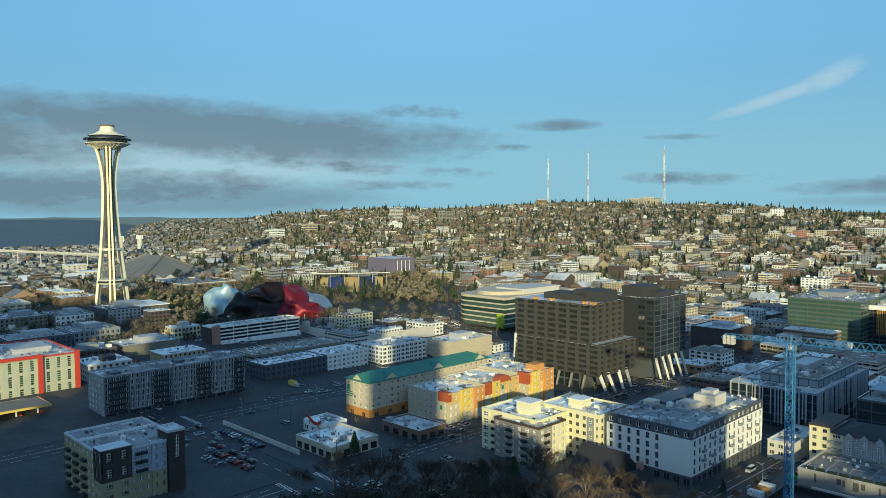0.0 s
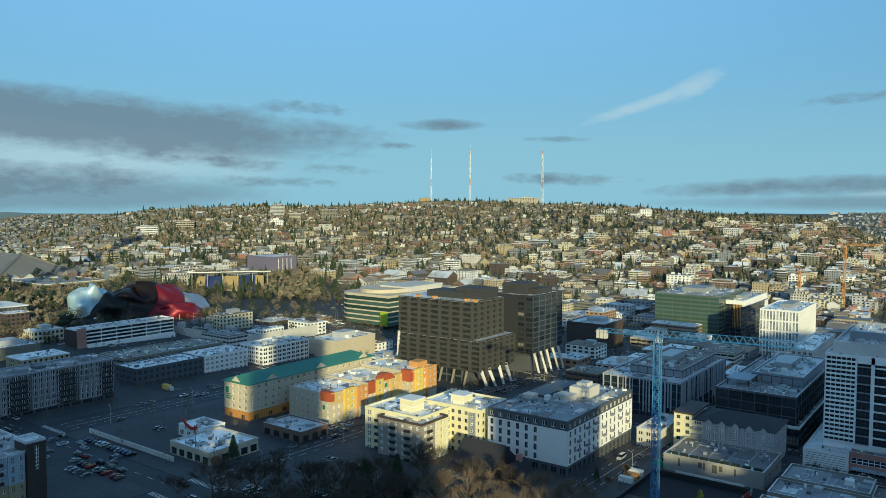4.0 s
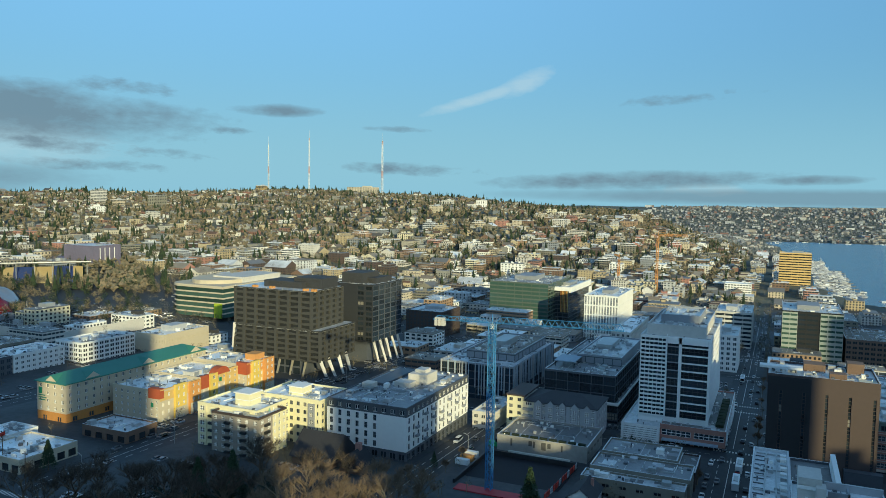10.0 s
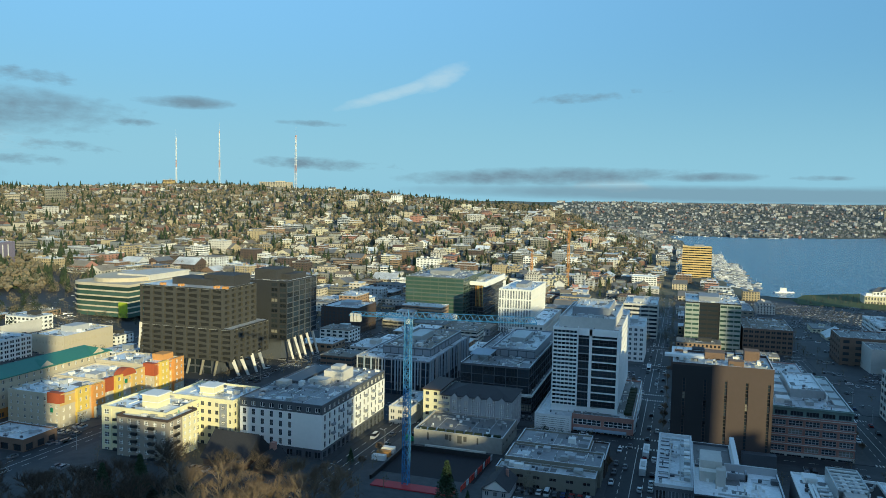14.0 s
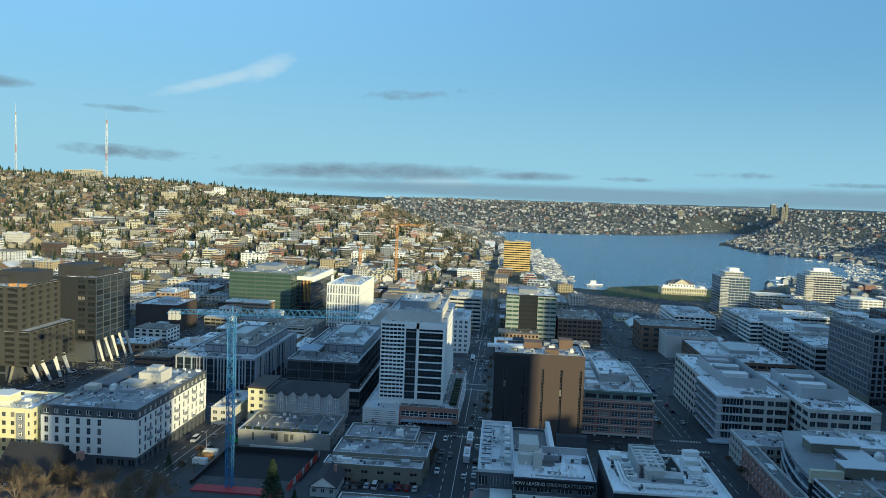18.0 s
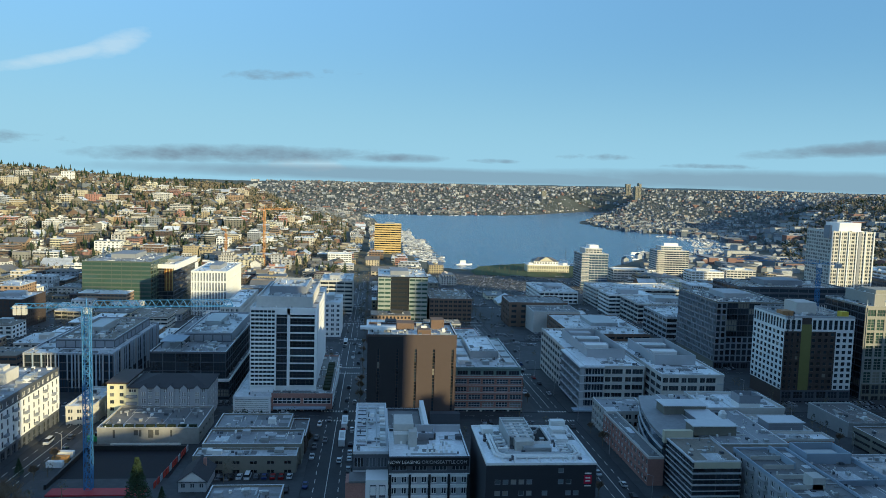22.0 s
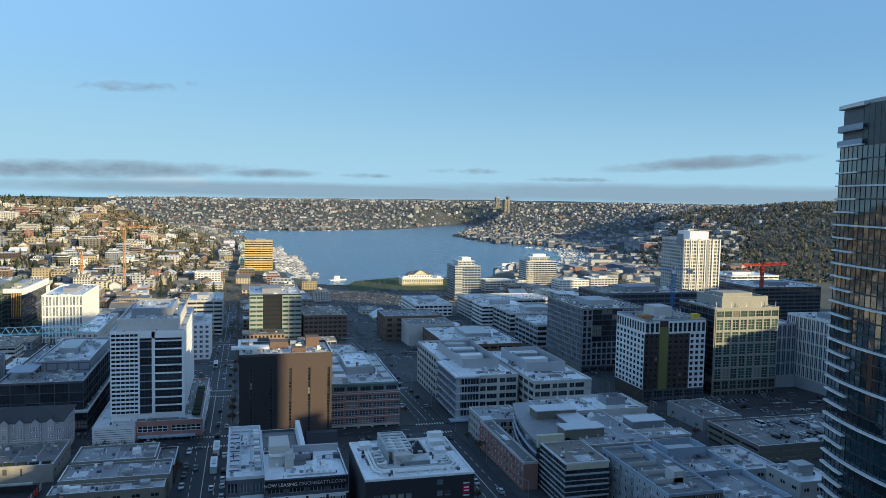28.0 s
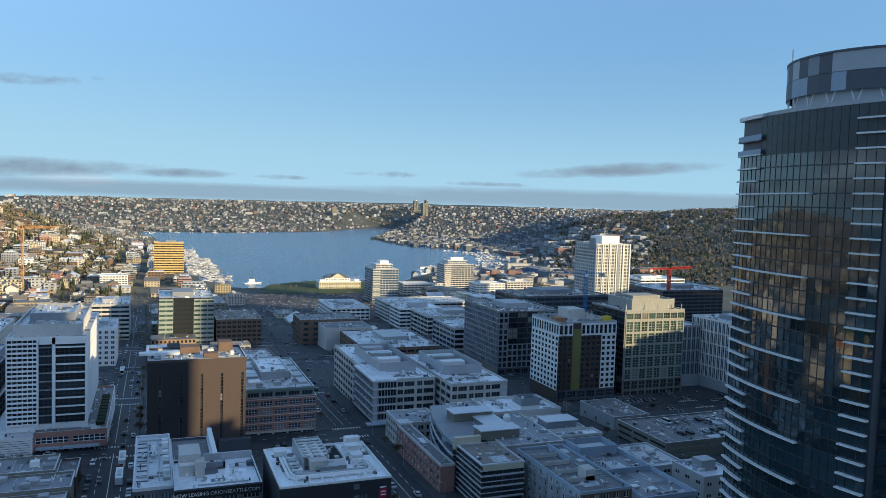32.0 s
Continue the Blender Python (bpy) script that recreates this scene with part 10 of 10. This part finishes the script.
def street_lamps():
    ob = thing("street_lamp", "tall grey street lamp with a curved arm", "street lamp", group="street lamps")
    s = Soup()
    s.beam((0, 0, 0), (0, 0, 8.6), 0.11, 6, 0.07)
    s.beam((0, 0, 8.5), (1.6, 0, 9.2), 0.07, 6)
    s.made("pole", metal_unit, ob)
    slab(ob, "lamp_head", 1.3, -0.16, 9.1, 2.2, 0.16, 9.28, metal_unit)
    first = True
    for x, w in NS[1:7]:
        for y in range(190, 480, 46):
            m = Matrix.Translation((x + w / 2 + 0.8, y, street(x, y) + 0.42)) @ Matrix.Rotation(math.pi, 4, "Z")
            if first:
                ob.matrix_basis, first = m, False
            else:
                copy_thing(ob, m)


street_lamps()


def far_cars():
    """Parked and moving cars of the farther streets and lots, each a body with its cabin."""
    rng = random.Random(15)
    s = Soup()

    def add(x, y, along):
        z = street(x, y) + 0.5
        L, w = rng.uniform(2.0, 2.5), 0.92
        a, c = (w, L) if along else (L, w)
        s.box(x - a, y - c, z - 0.1, x + a, y + c, z + 0.6)
        k = len(s.v)
        s.v += [(x - a * 0.85, y - c * 0.75, z + 0.6), (x + a * 0.85, y - c * 0.75, z + 0.6), (x + a * 0.85, y + c * 0.7, z + 0.6), (x - a * 0.85, y + c * 0.7, z + 0.6), (x - a * 0.7, y - c * 0.5, z + 1.15), (x + a * 0.7, y - c * 0.5, z + 1.15), (x + a * 0.7, y + c * 0.45, z + 1.15), (x - a * 0.7, y + c * 0.45, z + 1.15)]
        s.f += [(k, k + 1, k + 5, k + 4), (k + 1, k + 2, k + 6, k + 5), (k + 2, k + 3, k + 7, k + 6), (k + 3, k, k + 4, k + 7), (k + 4, k + 5, k + 6, k + 7)]
        s.mi += [1] * 4 + [0]

    for x, w in NS:
        for _ in range(70):
            y = rng.uniform(200 if x < -200 or x > 150 else 620, 1040)
            add(x + rng.choice([-0.42, -0.2, 0.2, 0.42]) * w, y, True)
    for y, w in EW:
        for _ in range(60):
            x = rng.uniform(-520, 480)
            if abs(x + 14) > 14 and (y > 340 or x < -200 or x > 200):
                add(x, y + rng.choice([-0.4, -0.2, 0.2, 0.4]) * w, False)
    for row in range(9):
        for k in range(48):
            if rng.random() < 0.72:
                add(118 + 4.2 * k, 872 + 17 * row + (k % 2) * 0.4, True)
    for row in range(4):
        for k in range(22):
            if rng.random() < 0.28 and not (-308 < -345 + 3.1 * k < -264 and row < 2):
                add(-345 + 3.1 * k, 118 + 14 * row, True)
    t = Soup()

    def small_tree(x, y, z, r, h):
        t.beam((x, y, z - 0.3), (x, y, z + h * 0.6), 0.14, 4, 0.06)
        tuft_clump(t, x, y, z + h * 0.12, r, h * 0.95, rng, 46, 0.42)

    for _ in range(900):
        x, w = rng.choice(NS)
        y = rng.uniform(300, 1050)
        if abs(x + 14) < 1 and y < 560 or abs(x - 88) < 1 and y < 560 or abs(x + 122) < 1 and y < 420:
            continue
        small_tree(x + rng.choice([-1, 1]) * (w / 2 + 1.5), y, street(x, y) + 0.4, rng.uniform(1.4, 2.6), rng.uniform(5, 8.5))
    for _ in range(90):
        x, y = rng.uniform(150, 330), rng.uniform(1045, 1180)
        small_tree(x, y, WATER + 1.8, rng.uniform(1.6, 3.0), rng.uniform(4, 8))
    solid = [(a - 2, c - 2, e + 2, g + 2) for a, c, e, g in TAKEN] + [(-314, 233, -291, 328), (-114, 323, -68, 350), (-314, 371, -245, 416), (-278, 430, -243, 478), (96, 150, 180, 330), (-110, 245, -64, 300)]

    def clear(x, y):
        return all(not (q[0] < x < q[2] and q[1] < y < q[3]) for q in solid) and all(abs(x - xx) > ww / 2 + 1 for xx, ww in NS) and all(abs(y - yy) > ww / 2 + 1 for yy, ww in EW)

    for _ in range(5200):
        x, y = rng.uniform(-560, 520), rng.uniform(150, 1060)
        if not clear(x, y) or abs(math.degrees(math.atan2(x, y)) + 12) > 62:
            continue
        if rng.random() < (0.4 if y > 260 else 0.75):
            small_tree(x, y, street(x, y) + 0.4, rng.uniform(1.5, 3.0), rng.uniform(4, 9))
        else:
            for k in range(rng.randint(1, 5)):
                if clear(x + 2.9 * k, y):
                    add(x + 2.9 * k, y, True)
    tagged(s.made("parked_cars", [mat("far_car_paint", (0.42, 0.42, 0.43), 0.35, 0.2, spread=0.9, island=True, col2=(0.08, 0.08, 0.09), bump=0), car_glass]), "rows of parked and queueing cars of mixed colours", "cars", kind="stuff")
    tagged(t.made("street_trees", bare_twigs), "bare street trees along the farther pavements", "trees", kind="stuff")


far_cars()

# ---- park trees, conifers and the building pit ----
# Park trees: sun is put into the pale bark, shade into the dark twigs.
sunlit_bark = mat("sunlit_bark", (0.22, 0.18, 0.13), 0.95, grain=0.3, size=0.4)
bark = mat("bark", (0.16, 0.12, 0.08), 0.95, grain=0.4, size=0.4)
twig = mat("winter_twigs", (0.19, 0.135, 0.085), 0.95, grain=0.3, size=0.5)
shaded_twig = mat("shaded_twigs", (0.075, 0.06, 0.045), 0.95, grain=0.3, size=0.5)
needles = mat("green_needles", (0.035, 0.065, 0.03), 0.95, grain=0.5, size=0.5)
bush_dark = mat("dark_needles", (0.03, 0.042, 0.024), 0.95, grain=0.5, size=0.5)


def bare_tree(seed, height, gold=True):
    """Trunk and limbs as one mesh, a crown of fine twigs as another."""
    rng = random.Random(seed)
    wood, fine = Soup(), Soup()

    def grow(p, d, length, r, level):
        q = p + d * length
        if level < 3:
            wood.beam(p, q, r, 5, r * 0.66)
        else:
            for _ in range(30):
                e = q + (d * rng.uniform(-0.2, 0.9) + Vector((rng.uniform(-1, 1), rng.uniform(-1, 1), rng.uniform(-0.7, 0.8)))) * length * 0.62
                a = p.lerp(q, rng.random())
                b = len(fine.v)
                o = Vector((rng.uniform(-1, 1), rng.uniform(-1, 1), 0)) * 0.075
                fine.v += [tuple(a), tuple(a + o), tuple(e)]
                fine.f.append((b, b + 1, b + 2))
                fine.mi.append(0)
            wood.beam(p, q, r, 3, r * 0.5)
            return
        n = 4 if level else 6
        for k in range(n):
            a = 6.283 * (k + rng.random() * 0.7) / n
            tilt = rng.uniform(0.3, 0.85) if level else rng.uniform(0.25, 1.05)
            nd = (d * math.cos(tilt) + Vector((math.cos(a), math.sin(a), 0.15)) * math.sin(tilt)).normalized()
            grow(p.lerp(q, rng.uniform(0.55, 1.0)), nd, length * rng.uniform(0.55, 0.8), r * 0.5, level + 1)

    grow(Vector((0, 0, 0)), Vector((0, 0, 1)), height * 0.36, height * 0.022, 0)
    ob = thing("bare_tree", "large bare winter tree with golden-brown twigs" if gold else "large bare winter tree with shade put into its twig colour", "tree", group="park trees")
    wood.made("trunk", sunlit_bark if gold else bark, ob)
    fine.made("crown", twig if gold else shaded_twig, ob)
    return ob


def conifer(seed, height):
    rng = random.Random(seed)
    ob = thing("conifer", "dark green conifer in the park", "tree", group="park conifers")
    s = Soup()
    s.beam((0, 0, 0), (0, 0, height * 0.95), 0.35, 6, 0.05)
    s.made("trunk", bark, ob)
    s = Soup()
    for _ in range(3400):
        k = rng.random() ** 0.8
        rr, a = height * 0.3 * (1 - k) * rng.uniform(0.3, 1.0) + 0.2, rng.uniform(0, 6.283)
        c = Vector((rr * math.cos(a), rr * math.sin(a), height * (0.1 + 0.9 * k)))
        t = 0.55
        b = len(s.v)
        for _ in range(3):
            s.v.append((c.x + rng.uniform(-t, t), c.y + rng.uniform(-t, t), c.z + rng.uniform(-t, t) * 0.7))
        s.f.append((b, b + 1, b + 2))
        s.mi.append(0)
    s.made("crown", needles, ob)
    return ob


def park_trees():
    rng = random.Random(12)
    kinds, shady = [bare_tree(k, 17 + k) for k in range(5)], [bare_tree(20 + k, 17 + 2 * k, False) for k in range(2)]
    spots = [(-178, 206), (-166, 214), (-154, 207), (-143, 217), (-132, 210), (-160, 200), (-148, 198), (-137, 200), (-172, 220), (-125, 222), (-118, 214), (-151, 222), (-186, 198), (-128, 198), (-110, 226), (-139, 228), (-163, 190), (-120, 203)]
    spots += [(-205, 214), (-216, 206), (-228, 216), (-240, 208), (-212, 196), (-232, 196), (-250, 198), (-222, 184), (-244, 182), (-200, 186), (-236, 170), (-214, 172), (-256, 172), (-196, 226), (-262, 160), (-240, 156)]
    gold = [p for p in spots if math.degrees(math.atan2(*p)) > -38 and math.hypot(*p) < 266] + [(-134, 188), (-122, 192), (-146, 186), (-110, 206), (-104, 216), (-116, 224)]
    dim = [p for p in spots if p not in gold and math.hypot(*p) < 280] + [(-188, 176), (-176, 188), (-204, 176), (-186, 190), (-168, 178), (-220, 160), (-194, 184), (-198, 190), (-206, 168), (-212, 182), (-186, 200), (-180, 200), (-176, 178), (-192, 166), (-208, 158), (-196, 150), (-182, 164), (-160, 186), (-166, 168), (-226, 150)]
    for i, (x, y) in enumerate(gold + dim):
        m = Matrix.Translation((x, y, street(x, y) + 0.2)) @ Matrix.Rotation(rng.uniform(0, 6.28), 4, "Z") @ Matrix.Scale(rng.uniform(0.85, 1.15), 4)
        k = i - len(gold)
        if k in (0, 1):
            shady[k].matrix_basis = m
        elif k > 1:
            copy_thing(rng.choice(shady), m).matrix_basis = m
        elif i < 5:
            kinds[i].matrix_basis = m
        else:
            k = rng.choice(kinds)
            o = copy_thing(k, m)
            o.matrix_basis = m
    firs = [conifer(50, 19), conifer(51, 17)]
    for i, (x, y, q) in enumerate([(-168, 200, 0.92), (-71.6, 233.2, 1.0), (-178, 194, 0.8), (-247, 190, 0.7), (-120, 262, 0.35), (-66, 240, 0.3)]):
        m = Matrix.Translation((x, y, street(x, y) + 0.2)) @ Matrix.Scale(q, 4)
        if i < 2:
            firs[i].matrix_basis = m
        else:
            copy_thing(firs[i % 2], m).matrix_basis = m
    small = bare_tree(9, 8)
    small["label"], small["group"] = "small bare street tree on the pavement", "street trees"
    n = 0
    for x, w in NS[3:7]:
        for y in range(190, 560, 17):
            if any(abs(y - yy) < 12 for yy, ww in EW) or rng.random() < 0.35:
                continue
            m = Matrix.Translation((x + rng.choice([-1, 1]) * (w / 2 + 1.2), y, street(x, y) + 0.4)) @ Matrix.Rotation(rng.uniform(0, 6), 4, "Z") @ Matrix.Scale(rng.uniform(0.7, 1.0), 4)
            if n == 0:
                small.matrix_basis = m
            else:
                copy_thing(small, m).matrix_basis = m
            n += 1


park_trees()


def pit():
    b = thing("construction_pit", "deep dark shored excavation with red guard rails", "excavation", -88, 275, -2)
    # Near-black floor sheet laid at street level.
    slab(b, "pit_floor", -106, 250, -1.6, -69, 286, -1.4, mat("near_black_earth", (0.008, 0.008, 0.012), 0.8, grain=0.4))
    slab(b, "shoring_wall", -106, 286, -2, -69, 286.6, 0.6, steel_dark)
    slab(b, "shoring_wall", -106.8, 250, -2, -106, 286.6, 0.4, steel_dark)
    for k in range(12):
        slab(b, "guard_rail", -69 - 0.22 * k, 284 - 3.1 * k, -1.4, -68.8 - 0.22 * k, 286.6 - 3.1 * k, 0.9, red_paint if k % 3 else grey_panel)
    slab(b, "red_sheeting", -104, 244, -1.2, -73, 249.6, -0.6, mat("red_sheet", (0.42, 0.03, 0.04), 0.6, grain=0.2))
    slab(b, "ledge_wall", -98, 287.4, -1.4, -72, 288, 1.0, concrete)
    c = thing("green_skip", "bright green construction machine beside the pit", "machine", -108, 300, -3)
    slab(c, "body", -111, 299, -2.4, -106, 301.4, -0.4, mat("machine_green", (0.04, 0.30, 0.10), 0.5))
    slab(c, "cab", -108, 299.3, -0.4, -106.3, 301, 1.0, car_glass)
    for k in range(3):
        d = thing("site_cabin", "small site container by the pit", "container", -112, 282 - 5 * k, -2)
        slab(d, "box", -114.5, 280 - 5 * k, -2.2, -109, 282.4 - 5 * k, 0.4, white_paint if k != 1 else orange)


pit()


def fuel_station():
    b = thing("fuel_station", "fuel station canopy with a yellow edge beside the street", "fuel station", -424, 104, 0)
    slab(b, "canopy", -436, 92, 5.2, -414, 122, 6.0, roof_dark)
    slab(b, "yellow_edge", -413.9, 92, 5.0, -413.6, 122, 6.2, yellow)
    slab(b, "yellow_edge", -436, 122.1, 5.0, -413.6, 122.4, 6.2, yellow)
    for x in (-432, -418):
        for y in (97, 107, 117):
            slab(b, "canopy_post", x - 0.3, y - 0.3, 0, x + 0.3, y + 0.3, 5.25, white_paint)
            slab(b, "fuel_pump", x - 0.5, y + 1.4, 0.2, x + 0.5, y + 2.6, 2.2, red_paint)
    slab(b, "kiosk", -444, 96, 0, -437, 118, 4.4, beige)


fuel_station()


def undergrowth():
    """Dense shrubs and saplings that fill the park between its trees."""
    rng = random.Random(61)
    gold, dark = Soup(), Soup()
    for _ in range(160):
        x, y = rng.uniform(-150, -104), rng.uniform(186, 226)
        tuft_clump(gold, x, y, street(x, y) + 0.2, rng.uniform(1.4, 2.6), rng.uniform(2, 6), rng, 60, 0.3)
    for _ in range(420):
        x, y = rng.uniform(-226, -150), rng.uniform(140, 214)
        if math.hypot(x, y) > 268:
            continue
        tuft_clump(dark, x, y, street(x, y) + 0.2, rng.uniform(2.0, 3.6), rng.uniform(4, 9), rng, 130, 0.4)
    tagged(gold.made("park_saplings", twig), "dense golden-brown bare saplings filling the park", "saplings", kind="stuff")
    tagged(dark.made("park_shrubs", bush_dark), "dark evergreen shrubs under the park trees", "shrubs", kind="stuff")


undergrowth()


def roof_fittings():
    """Small vents, hatches, pipe runs, skylights and membrane patches on the flat roofs."""
    rng = random.Random(88)
    s = Soup()
    for x0, y0, x1, y1, z in ROOFS:
        if x1 - x0 < 4 or y1 - y0 < 4 or math.hypot(x0, y0) > 900:
            continue
        area = (x1 - x0) * (y1 - y0)
        for _ in range(int(area / (16 if y0 < 480 else 30))):
            x, y = rng.uniform(x0, x1 - 1.5), rng.uniform(y0, y1 - 1.5)
            k = rng.random()
            if k < 0.5:
                w, d, h = rng.uniform(0.4, 1.5), rng.uniform(0.4, 1.5), rng.uniform(0.35, 1.1)
                s.box(x, y, z - 0.02, x + w, y + d, z + h, rng.choice([0, 0, 1, 2]))
            elif k < 0.68:
                s.beam((x, y, z - 0.02), (x, y, z + rng.uniform(0.5, 1.4)), rng.uniform(0.12, 0.3), 6, None, rng.choice([0, 1, 2]))
            elif k < 0.84:
                L = rng.uniform(2, 9)
                if rng.random() < 0.5:
                    s.box(x, y, z - 0.02, min(x1, x + L), y + 0.22, z + 0.28, rng.choice([0, 1]))
                else:
                    s.box(x, y, z - 0.02, x + 0.22, min(y1, y + L), z + 0.28, rng.choice([0, 1]))
            else:
                w, d = rng.uniform(2, 7), rng.uniform(2, 7)
                s.box(x, y, z - 0.02, min(x1, x + w), min(y1, y + d), z + 0.03 + rng.uniform(0, 0.04), rng.choice([3, 3, 4]))
        if area > 250:
            n = int((x1 - x0) / rng.uniform(5, 8))
            for i in range(1, n):
                a = x0 + (x1 - x0) * i / n
                s.box(a - 0.1, y0, z - 0.02, a + 0.1, y1, z + 0.022, 4)
    tagged(s.made("roof_fittings", [metal_unit, white_paint, dark_panel, roof_dark, roof_grey]), "small vents, hatches, pipes and patches on flat roofs", "roof fittings", kind="stuff")


roof_fittings()


def substation():
    """Electric yard with masts, switchgear boxes and a boundary wall."""
    b = thing("electric_substation", "crowded electric substation yard with steel masts and grey switchgear", "substation", -505, 398, 0)
    rng = random.Random(19)
    for k in range(16):
        x, y = -540 + (k % 4) * 20 + rng.uniform(-4, 4), 360 + (k // 4) * 20 + rng.uniform(-4, 4)
        z, s = street(x, y) + 0.3, Soup()
        s.beam((x, y, z), (x, y, z + rng.uniform(8, 15)), 0.25, 4, 0.15)
        s.beam((x - 4, y, z + 7.5), (x + 4, y, z + 7.5), 0.18, 4)
        s.made("steel_mast", steel_dark if k % 2 else metal_unit, b)
    for k in range(22):
        x, y = rng.uniform(-550, -462), rng.uniform(352, 438)
        z = street(x, y)
        slab(b, "switchgear_box", x, y, z, x + rng.uniform(2, 7), y + rng.uniform(2, 6), z + rng.uniform(2, 5), rng.choice([metal_unit, grey_panel, mid_panel, blue_panel]))
    slab(b, "boundary_wall", -458.5, 350, -8, -458, 440, 5.5, concrete)
    slab(b, "boundary_wall", -552, 349.4, -2, -458.2, 349.9, 9, concrete)


substation()


def street_extras():
    t = thing("yellow_truck", "yellow box truck parked beside the motel", "truck", -380.5, 247, -1)
    slab(t, "cargo_box", -384, 245.8, -0.5, -377.8, 248.2, 2.4, yellow)
    slab(t, "cab", -377.7, 245.9, -0.5, -375.6, 248.1, 1.5, MATS["car_paint_white"])
    for x in (-382.6, -376.8):
        for y in (245.9, 248.1):
            s = Soup()
            s.beam((x, y - 0.15, -0.55), (x, y + 0.15, -0.55), 0.5, 10)
            s.made("wheel", tyre, t)
    g = thing("roof_sign", "red swooping roof sign of the low restaurant", "sign", -288, 199.6, 5)
    s = Soup()
    n = 12
    ring = [(-296 + 11 * i / n, 8.6 - 3.2 * math.sin(math.pi * i / n * 0.8)) for i in range(n + 1)]
    s.v = [(x, 199.4, z) for x, z in ring] + [(x, 199.4, z - 1.5) for x, z in ring] + [(x, 199.8, z) for x, z in ring] + [(x, 199.8, z - 1.5) for x, z in ring]
    k = n + 1
    for i in range(n):
        s.f += [(i, k + i, k + i + 1, i + 1), (2 * k + i, 2 * k + i + 1, 3 * k + i + 1, 3 * k + i), (i, i + 1, 2 * k + i + 1, 2 * k + i), (k + i, 3 * k + i, 3 * k + i + 1, k + i + 1)]
    s.f += [(0, 2 * k, 3 * k, k), (n, k + n, 3 * k + n, 2 * k + n)]
    s.mi = [0] * len(s.f)
    s.made("swoosh", red_paint, g)
    for x in (-294, -287):
        slab(g, "sign_post", x, 199.5, 3.6, x + 0.3, 199.7, 6.6, steel_dark)
    for k in range(6):
        p = thing("power_pole", "tall wooden power pole with a crossarm", "pole", -352 + 22 * k, 212 - 7 * k, 0, "power poles")
        x, y = -352 + 22 * k, 212 - 7 * k
        z, s = street(x, y), Soup()
        s.beam((x, y, z), (x, y, z + 12.5), 0.2, 6, 0.14)
        s.made("pole", bark, p)
        slab(p, "crossarm", x - 1.4, y - 0.08, z + 11.2, x + 1.4, y + 0.08, z + 11.45, bark)
    w = thing("retaining_wall", "long pale concrete retaining wall of the car park", "wall", -300, 176, 0)
    slab(w, "wall", -334, 176, -0.6, -268, 176.5, 2.2, concrete)


street_extras()
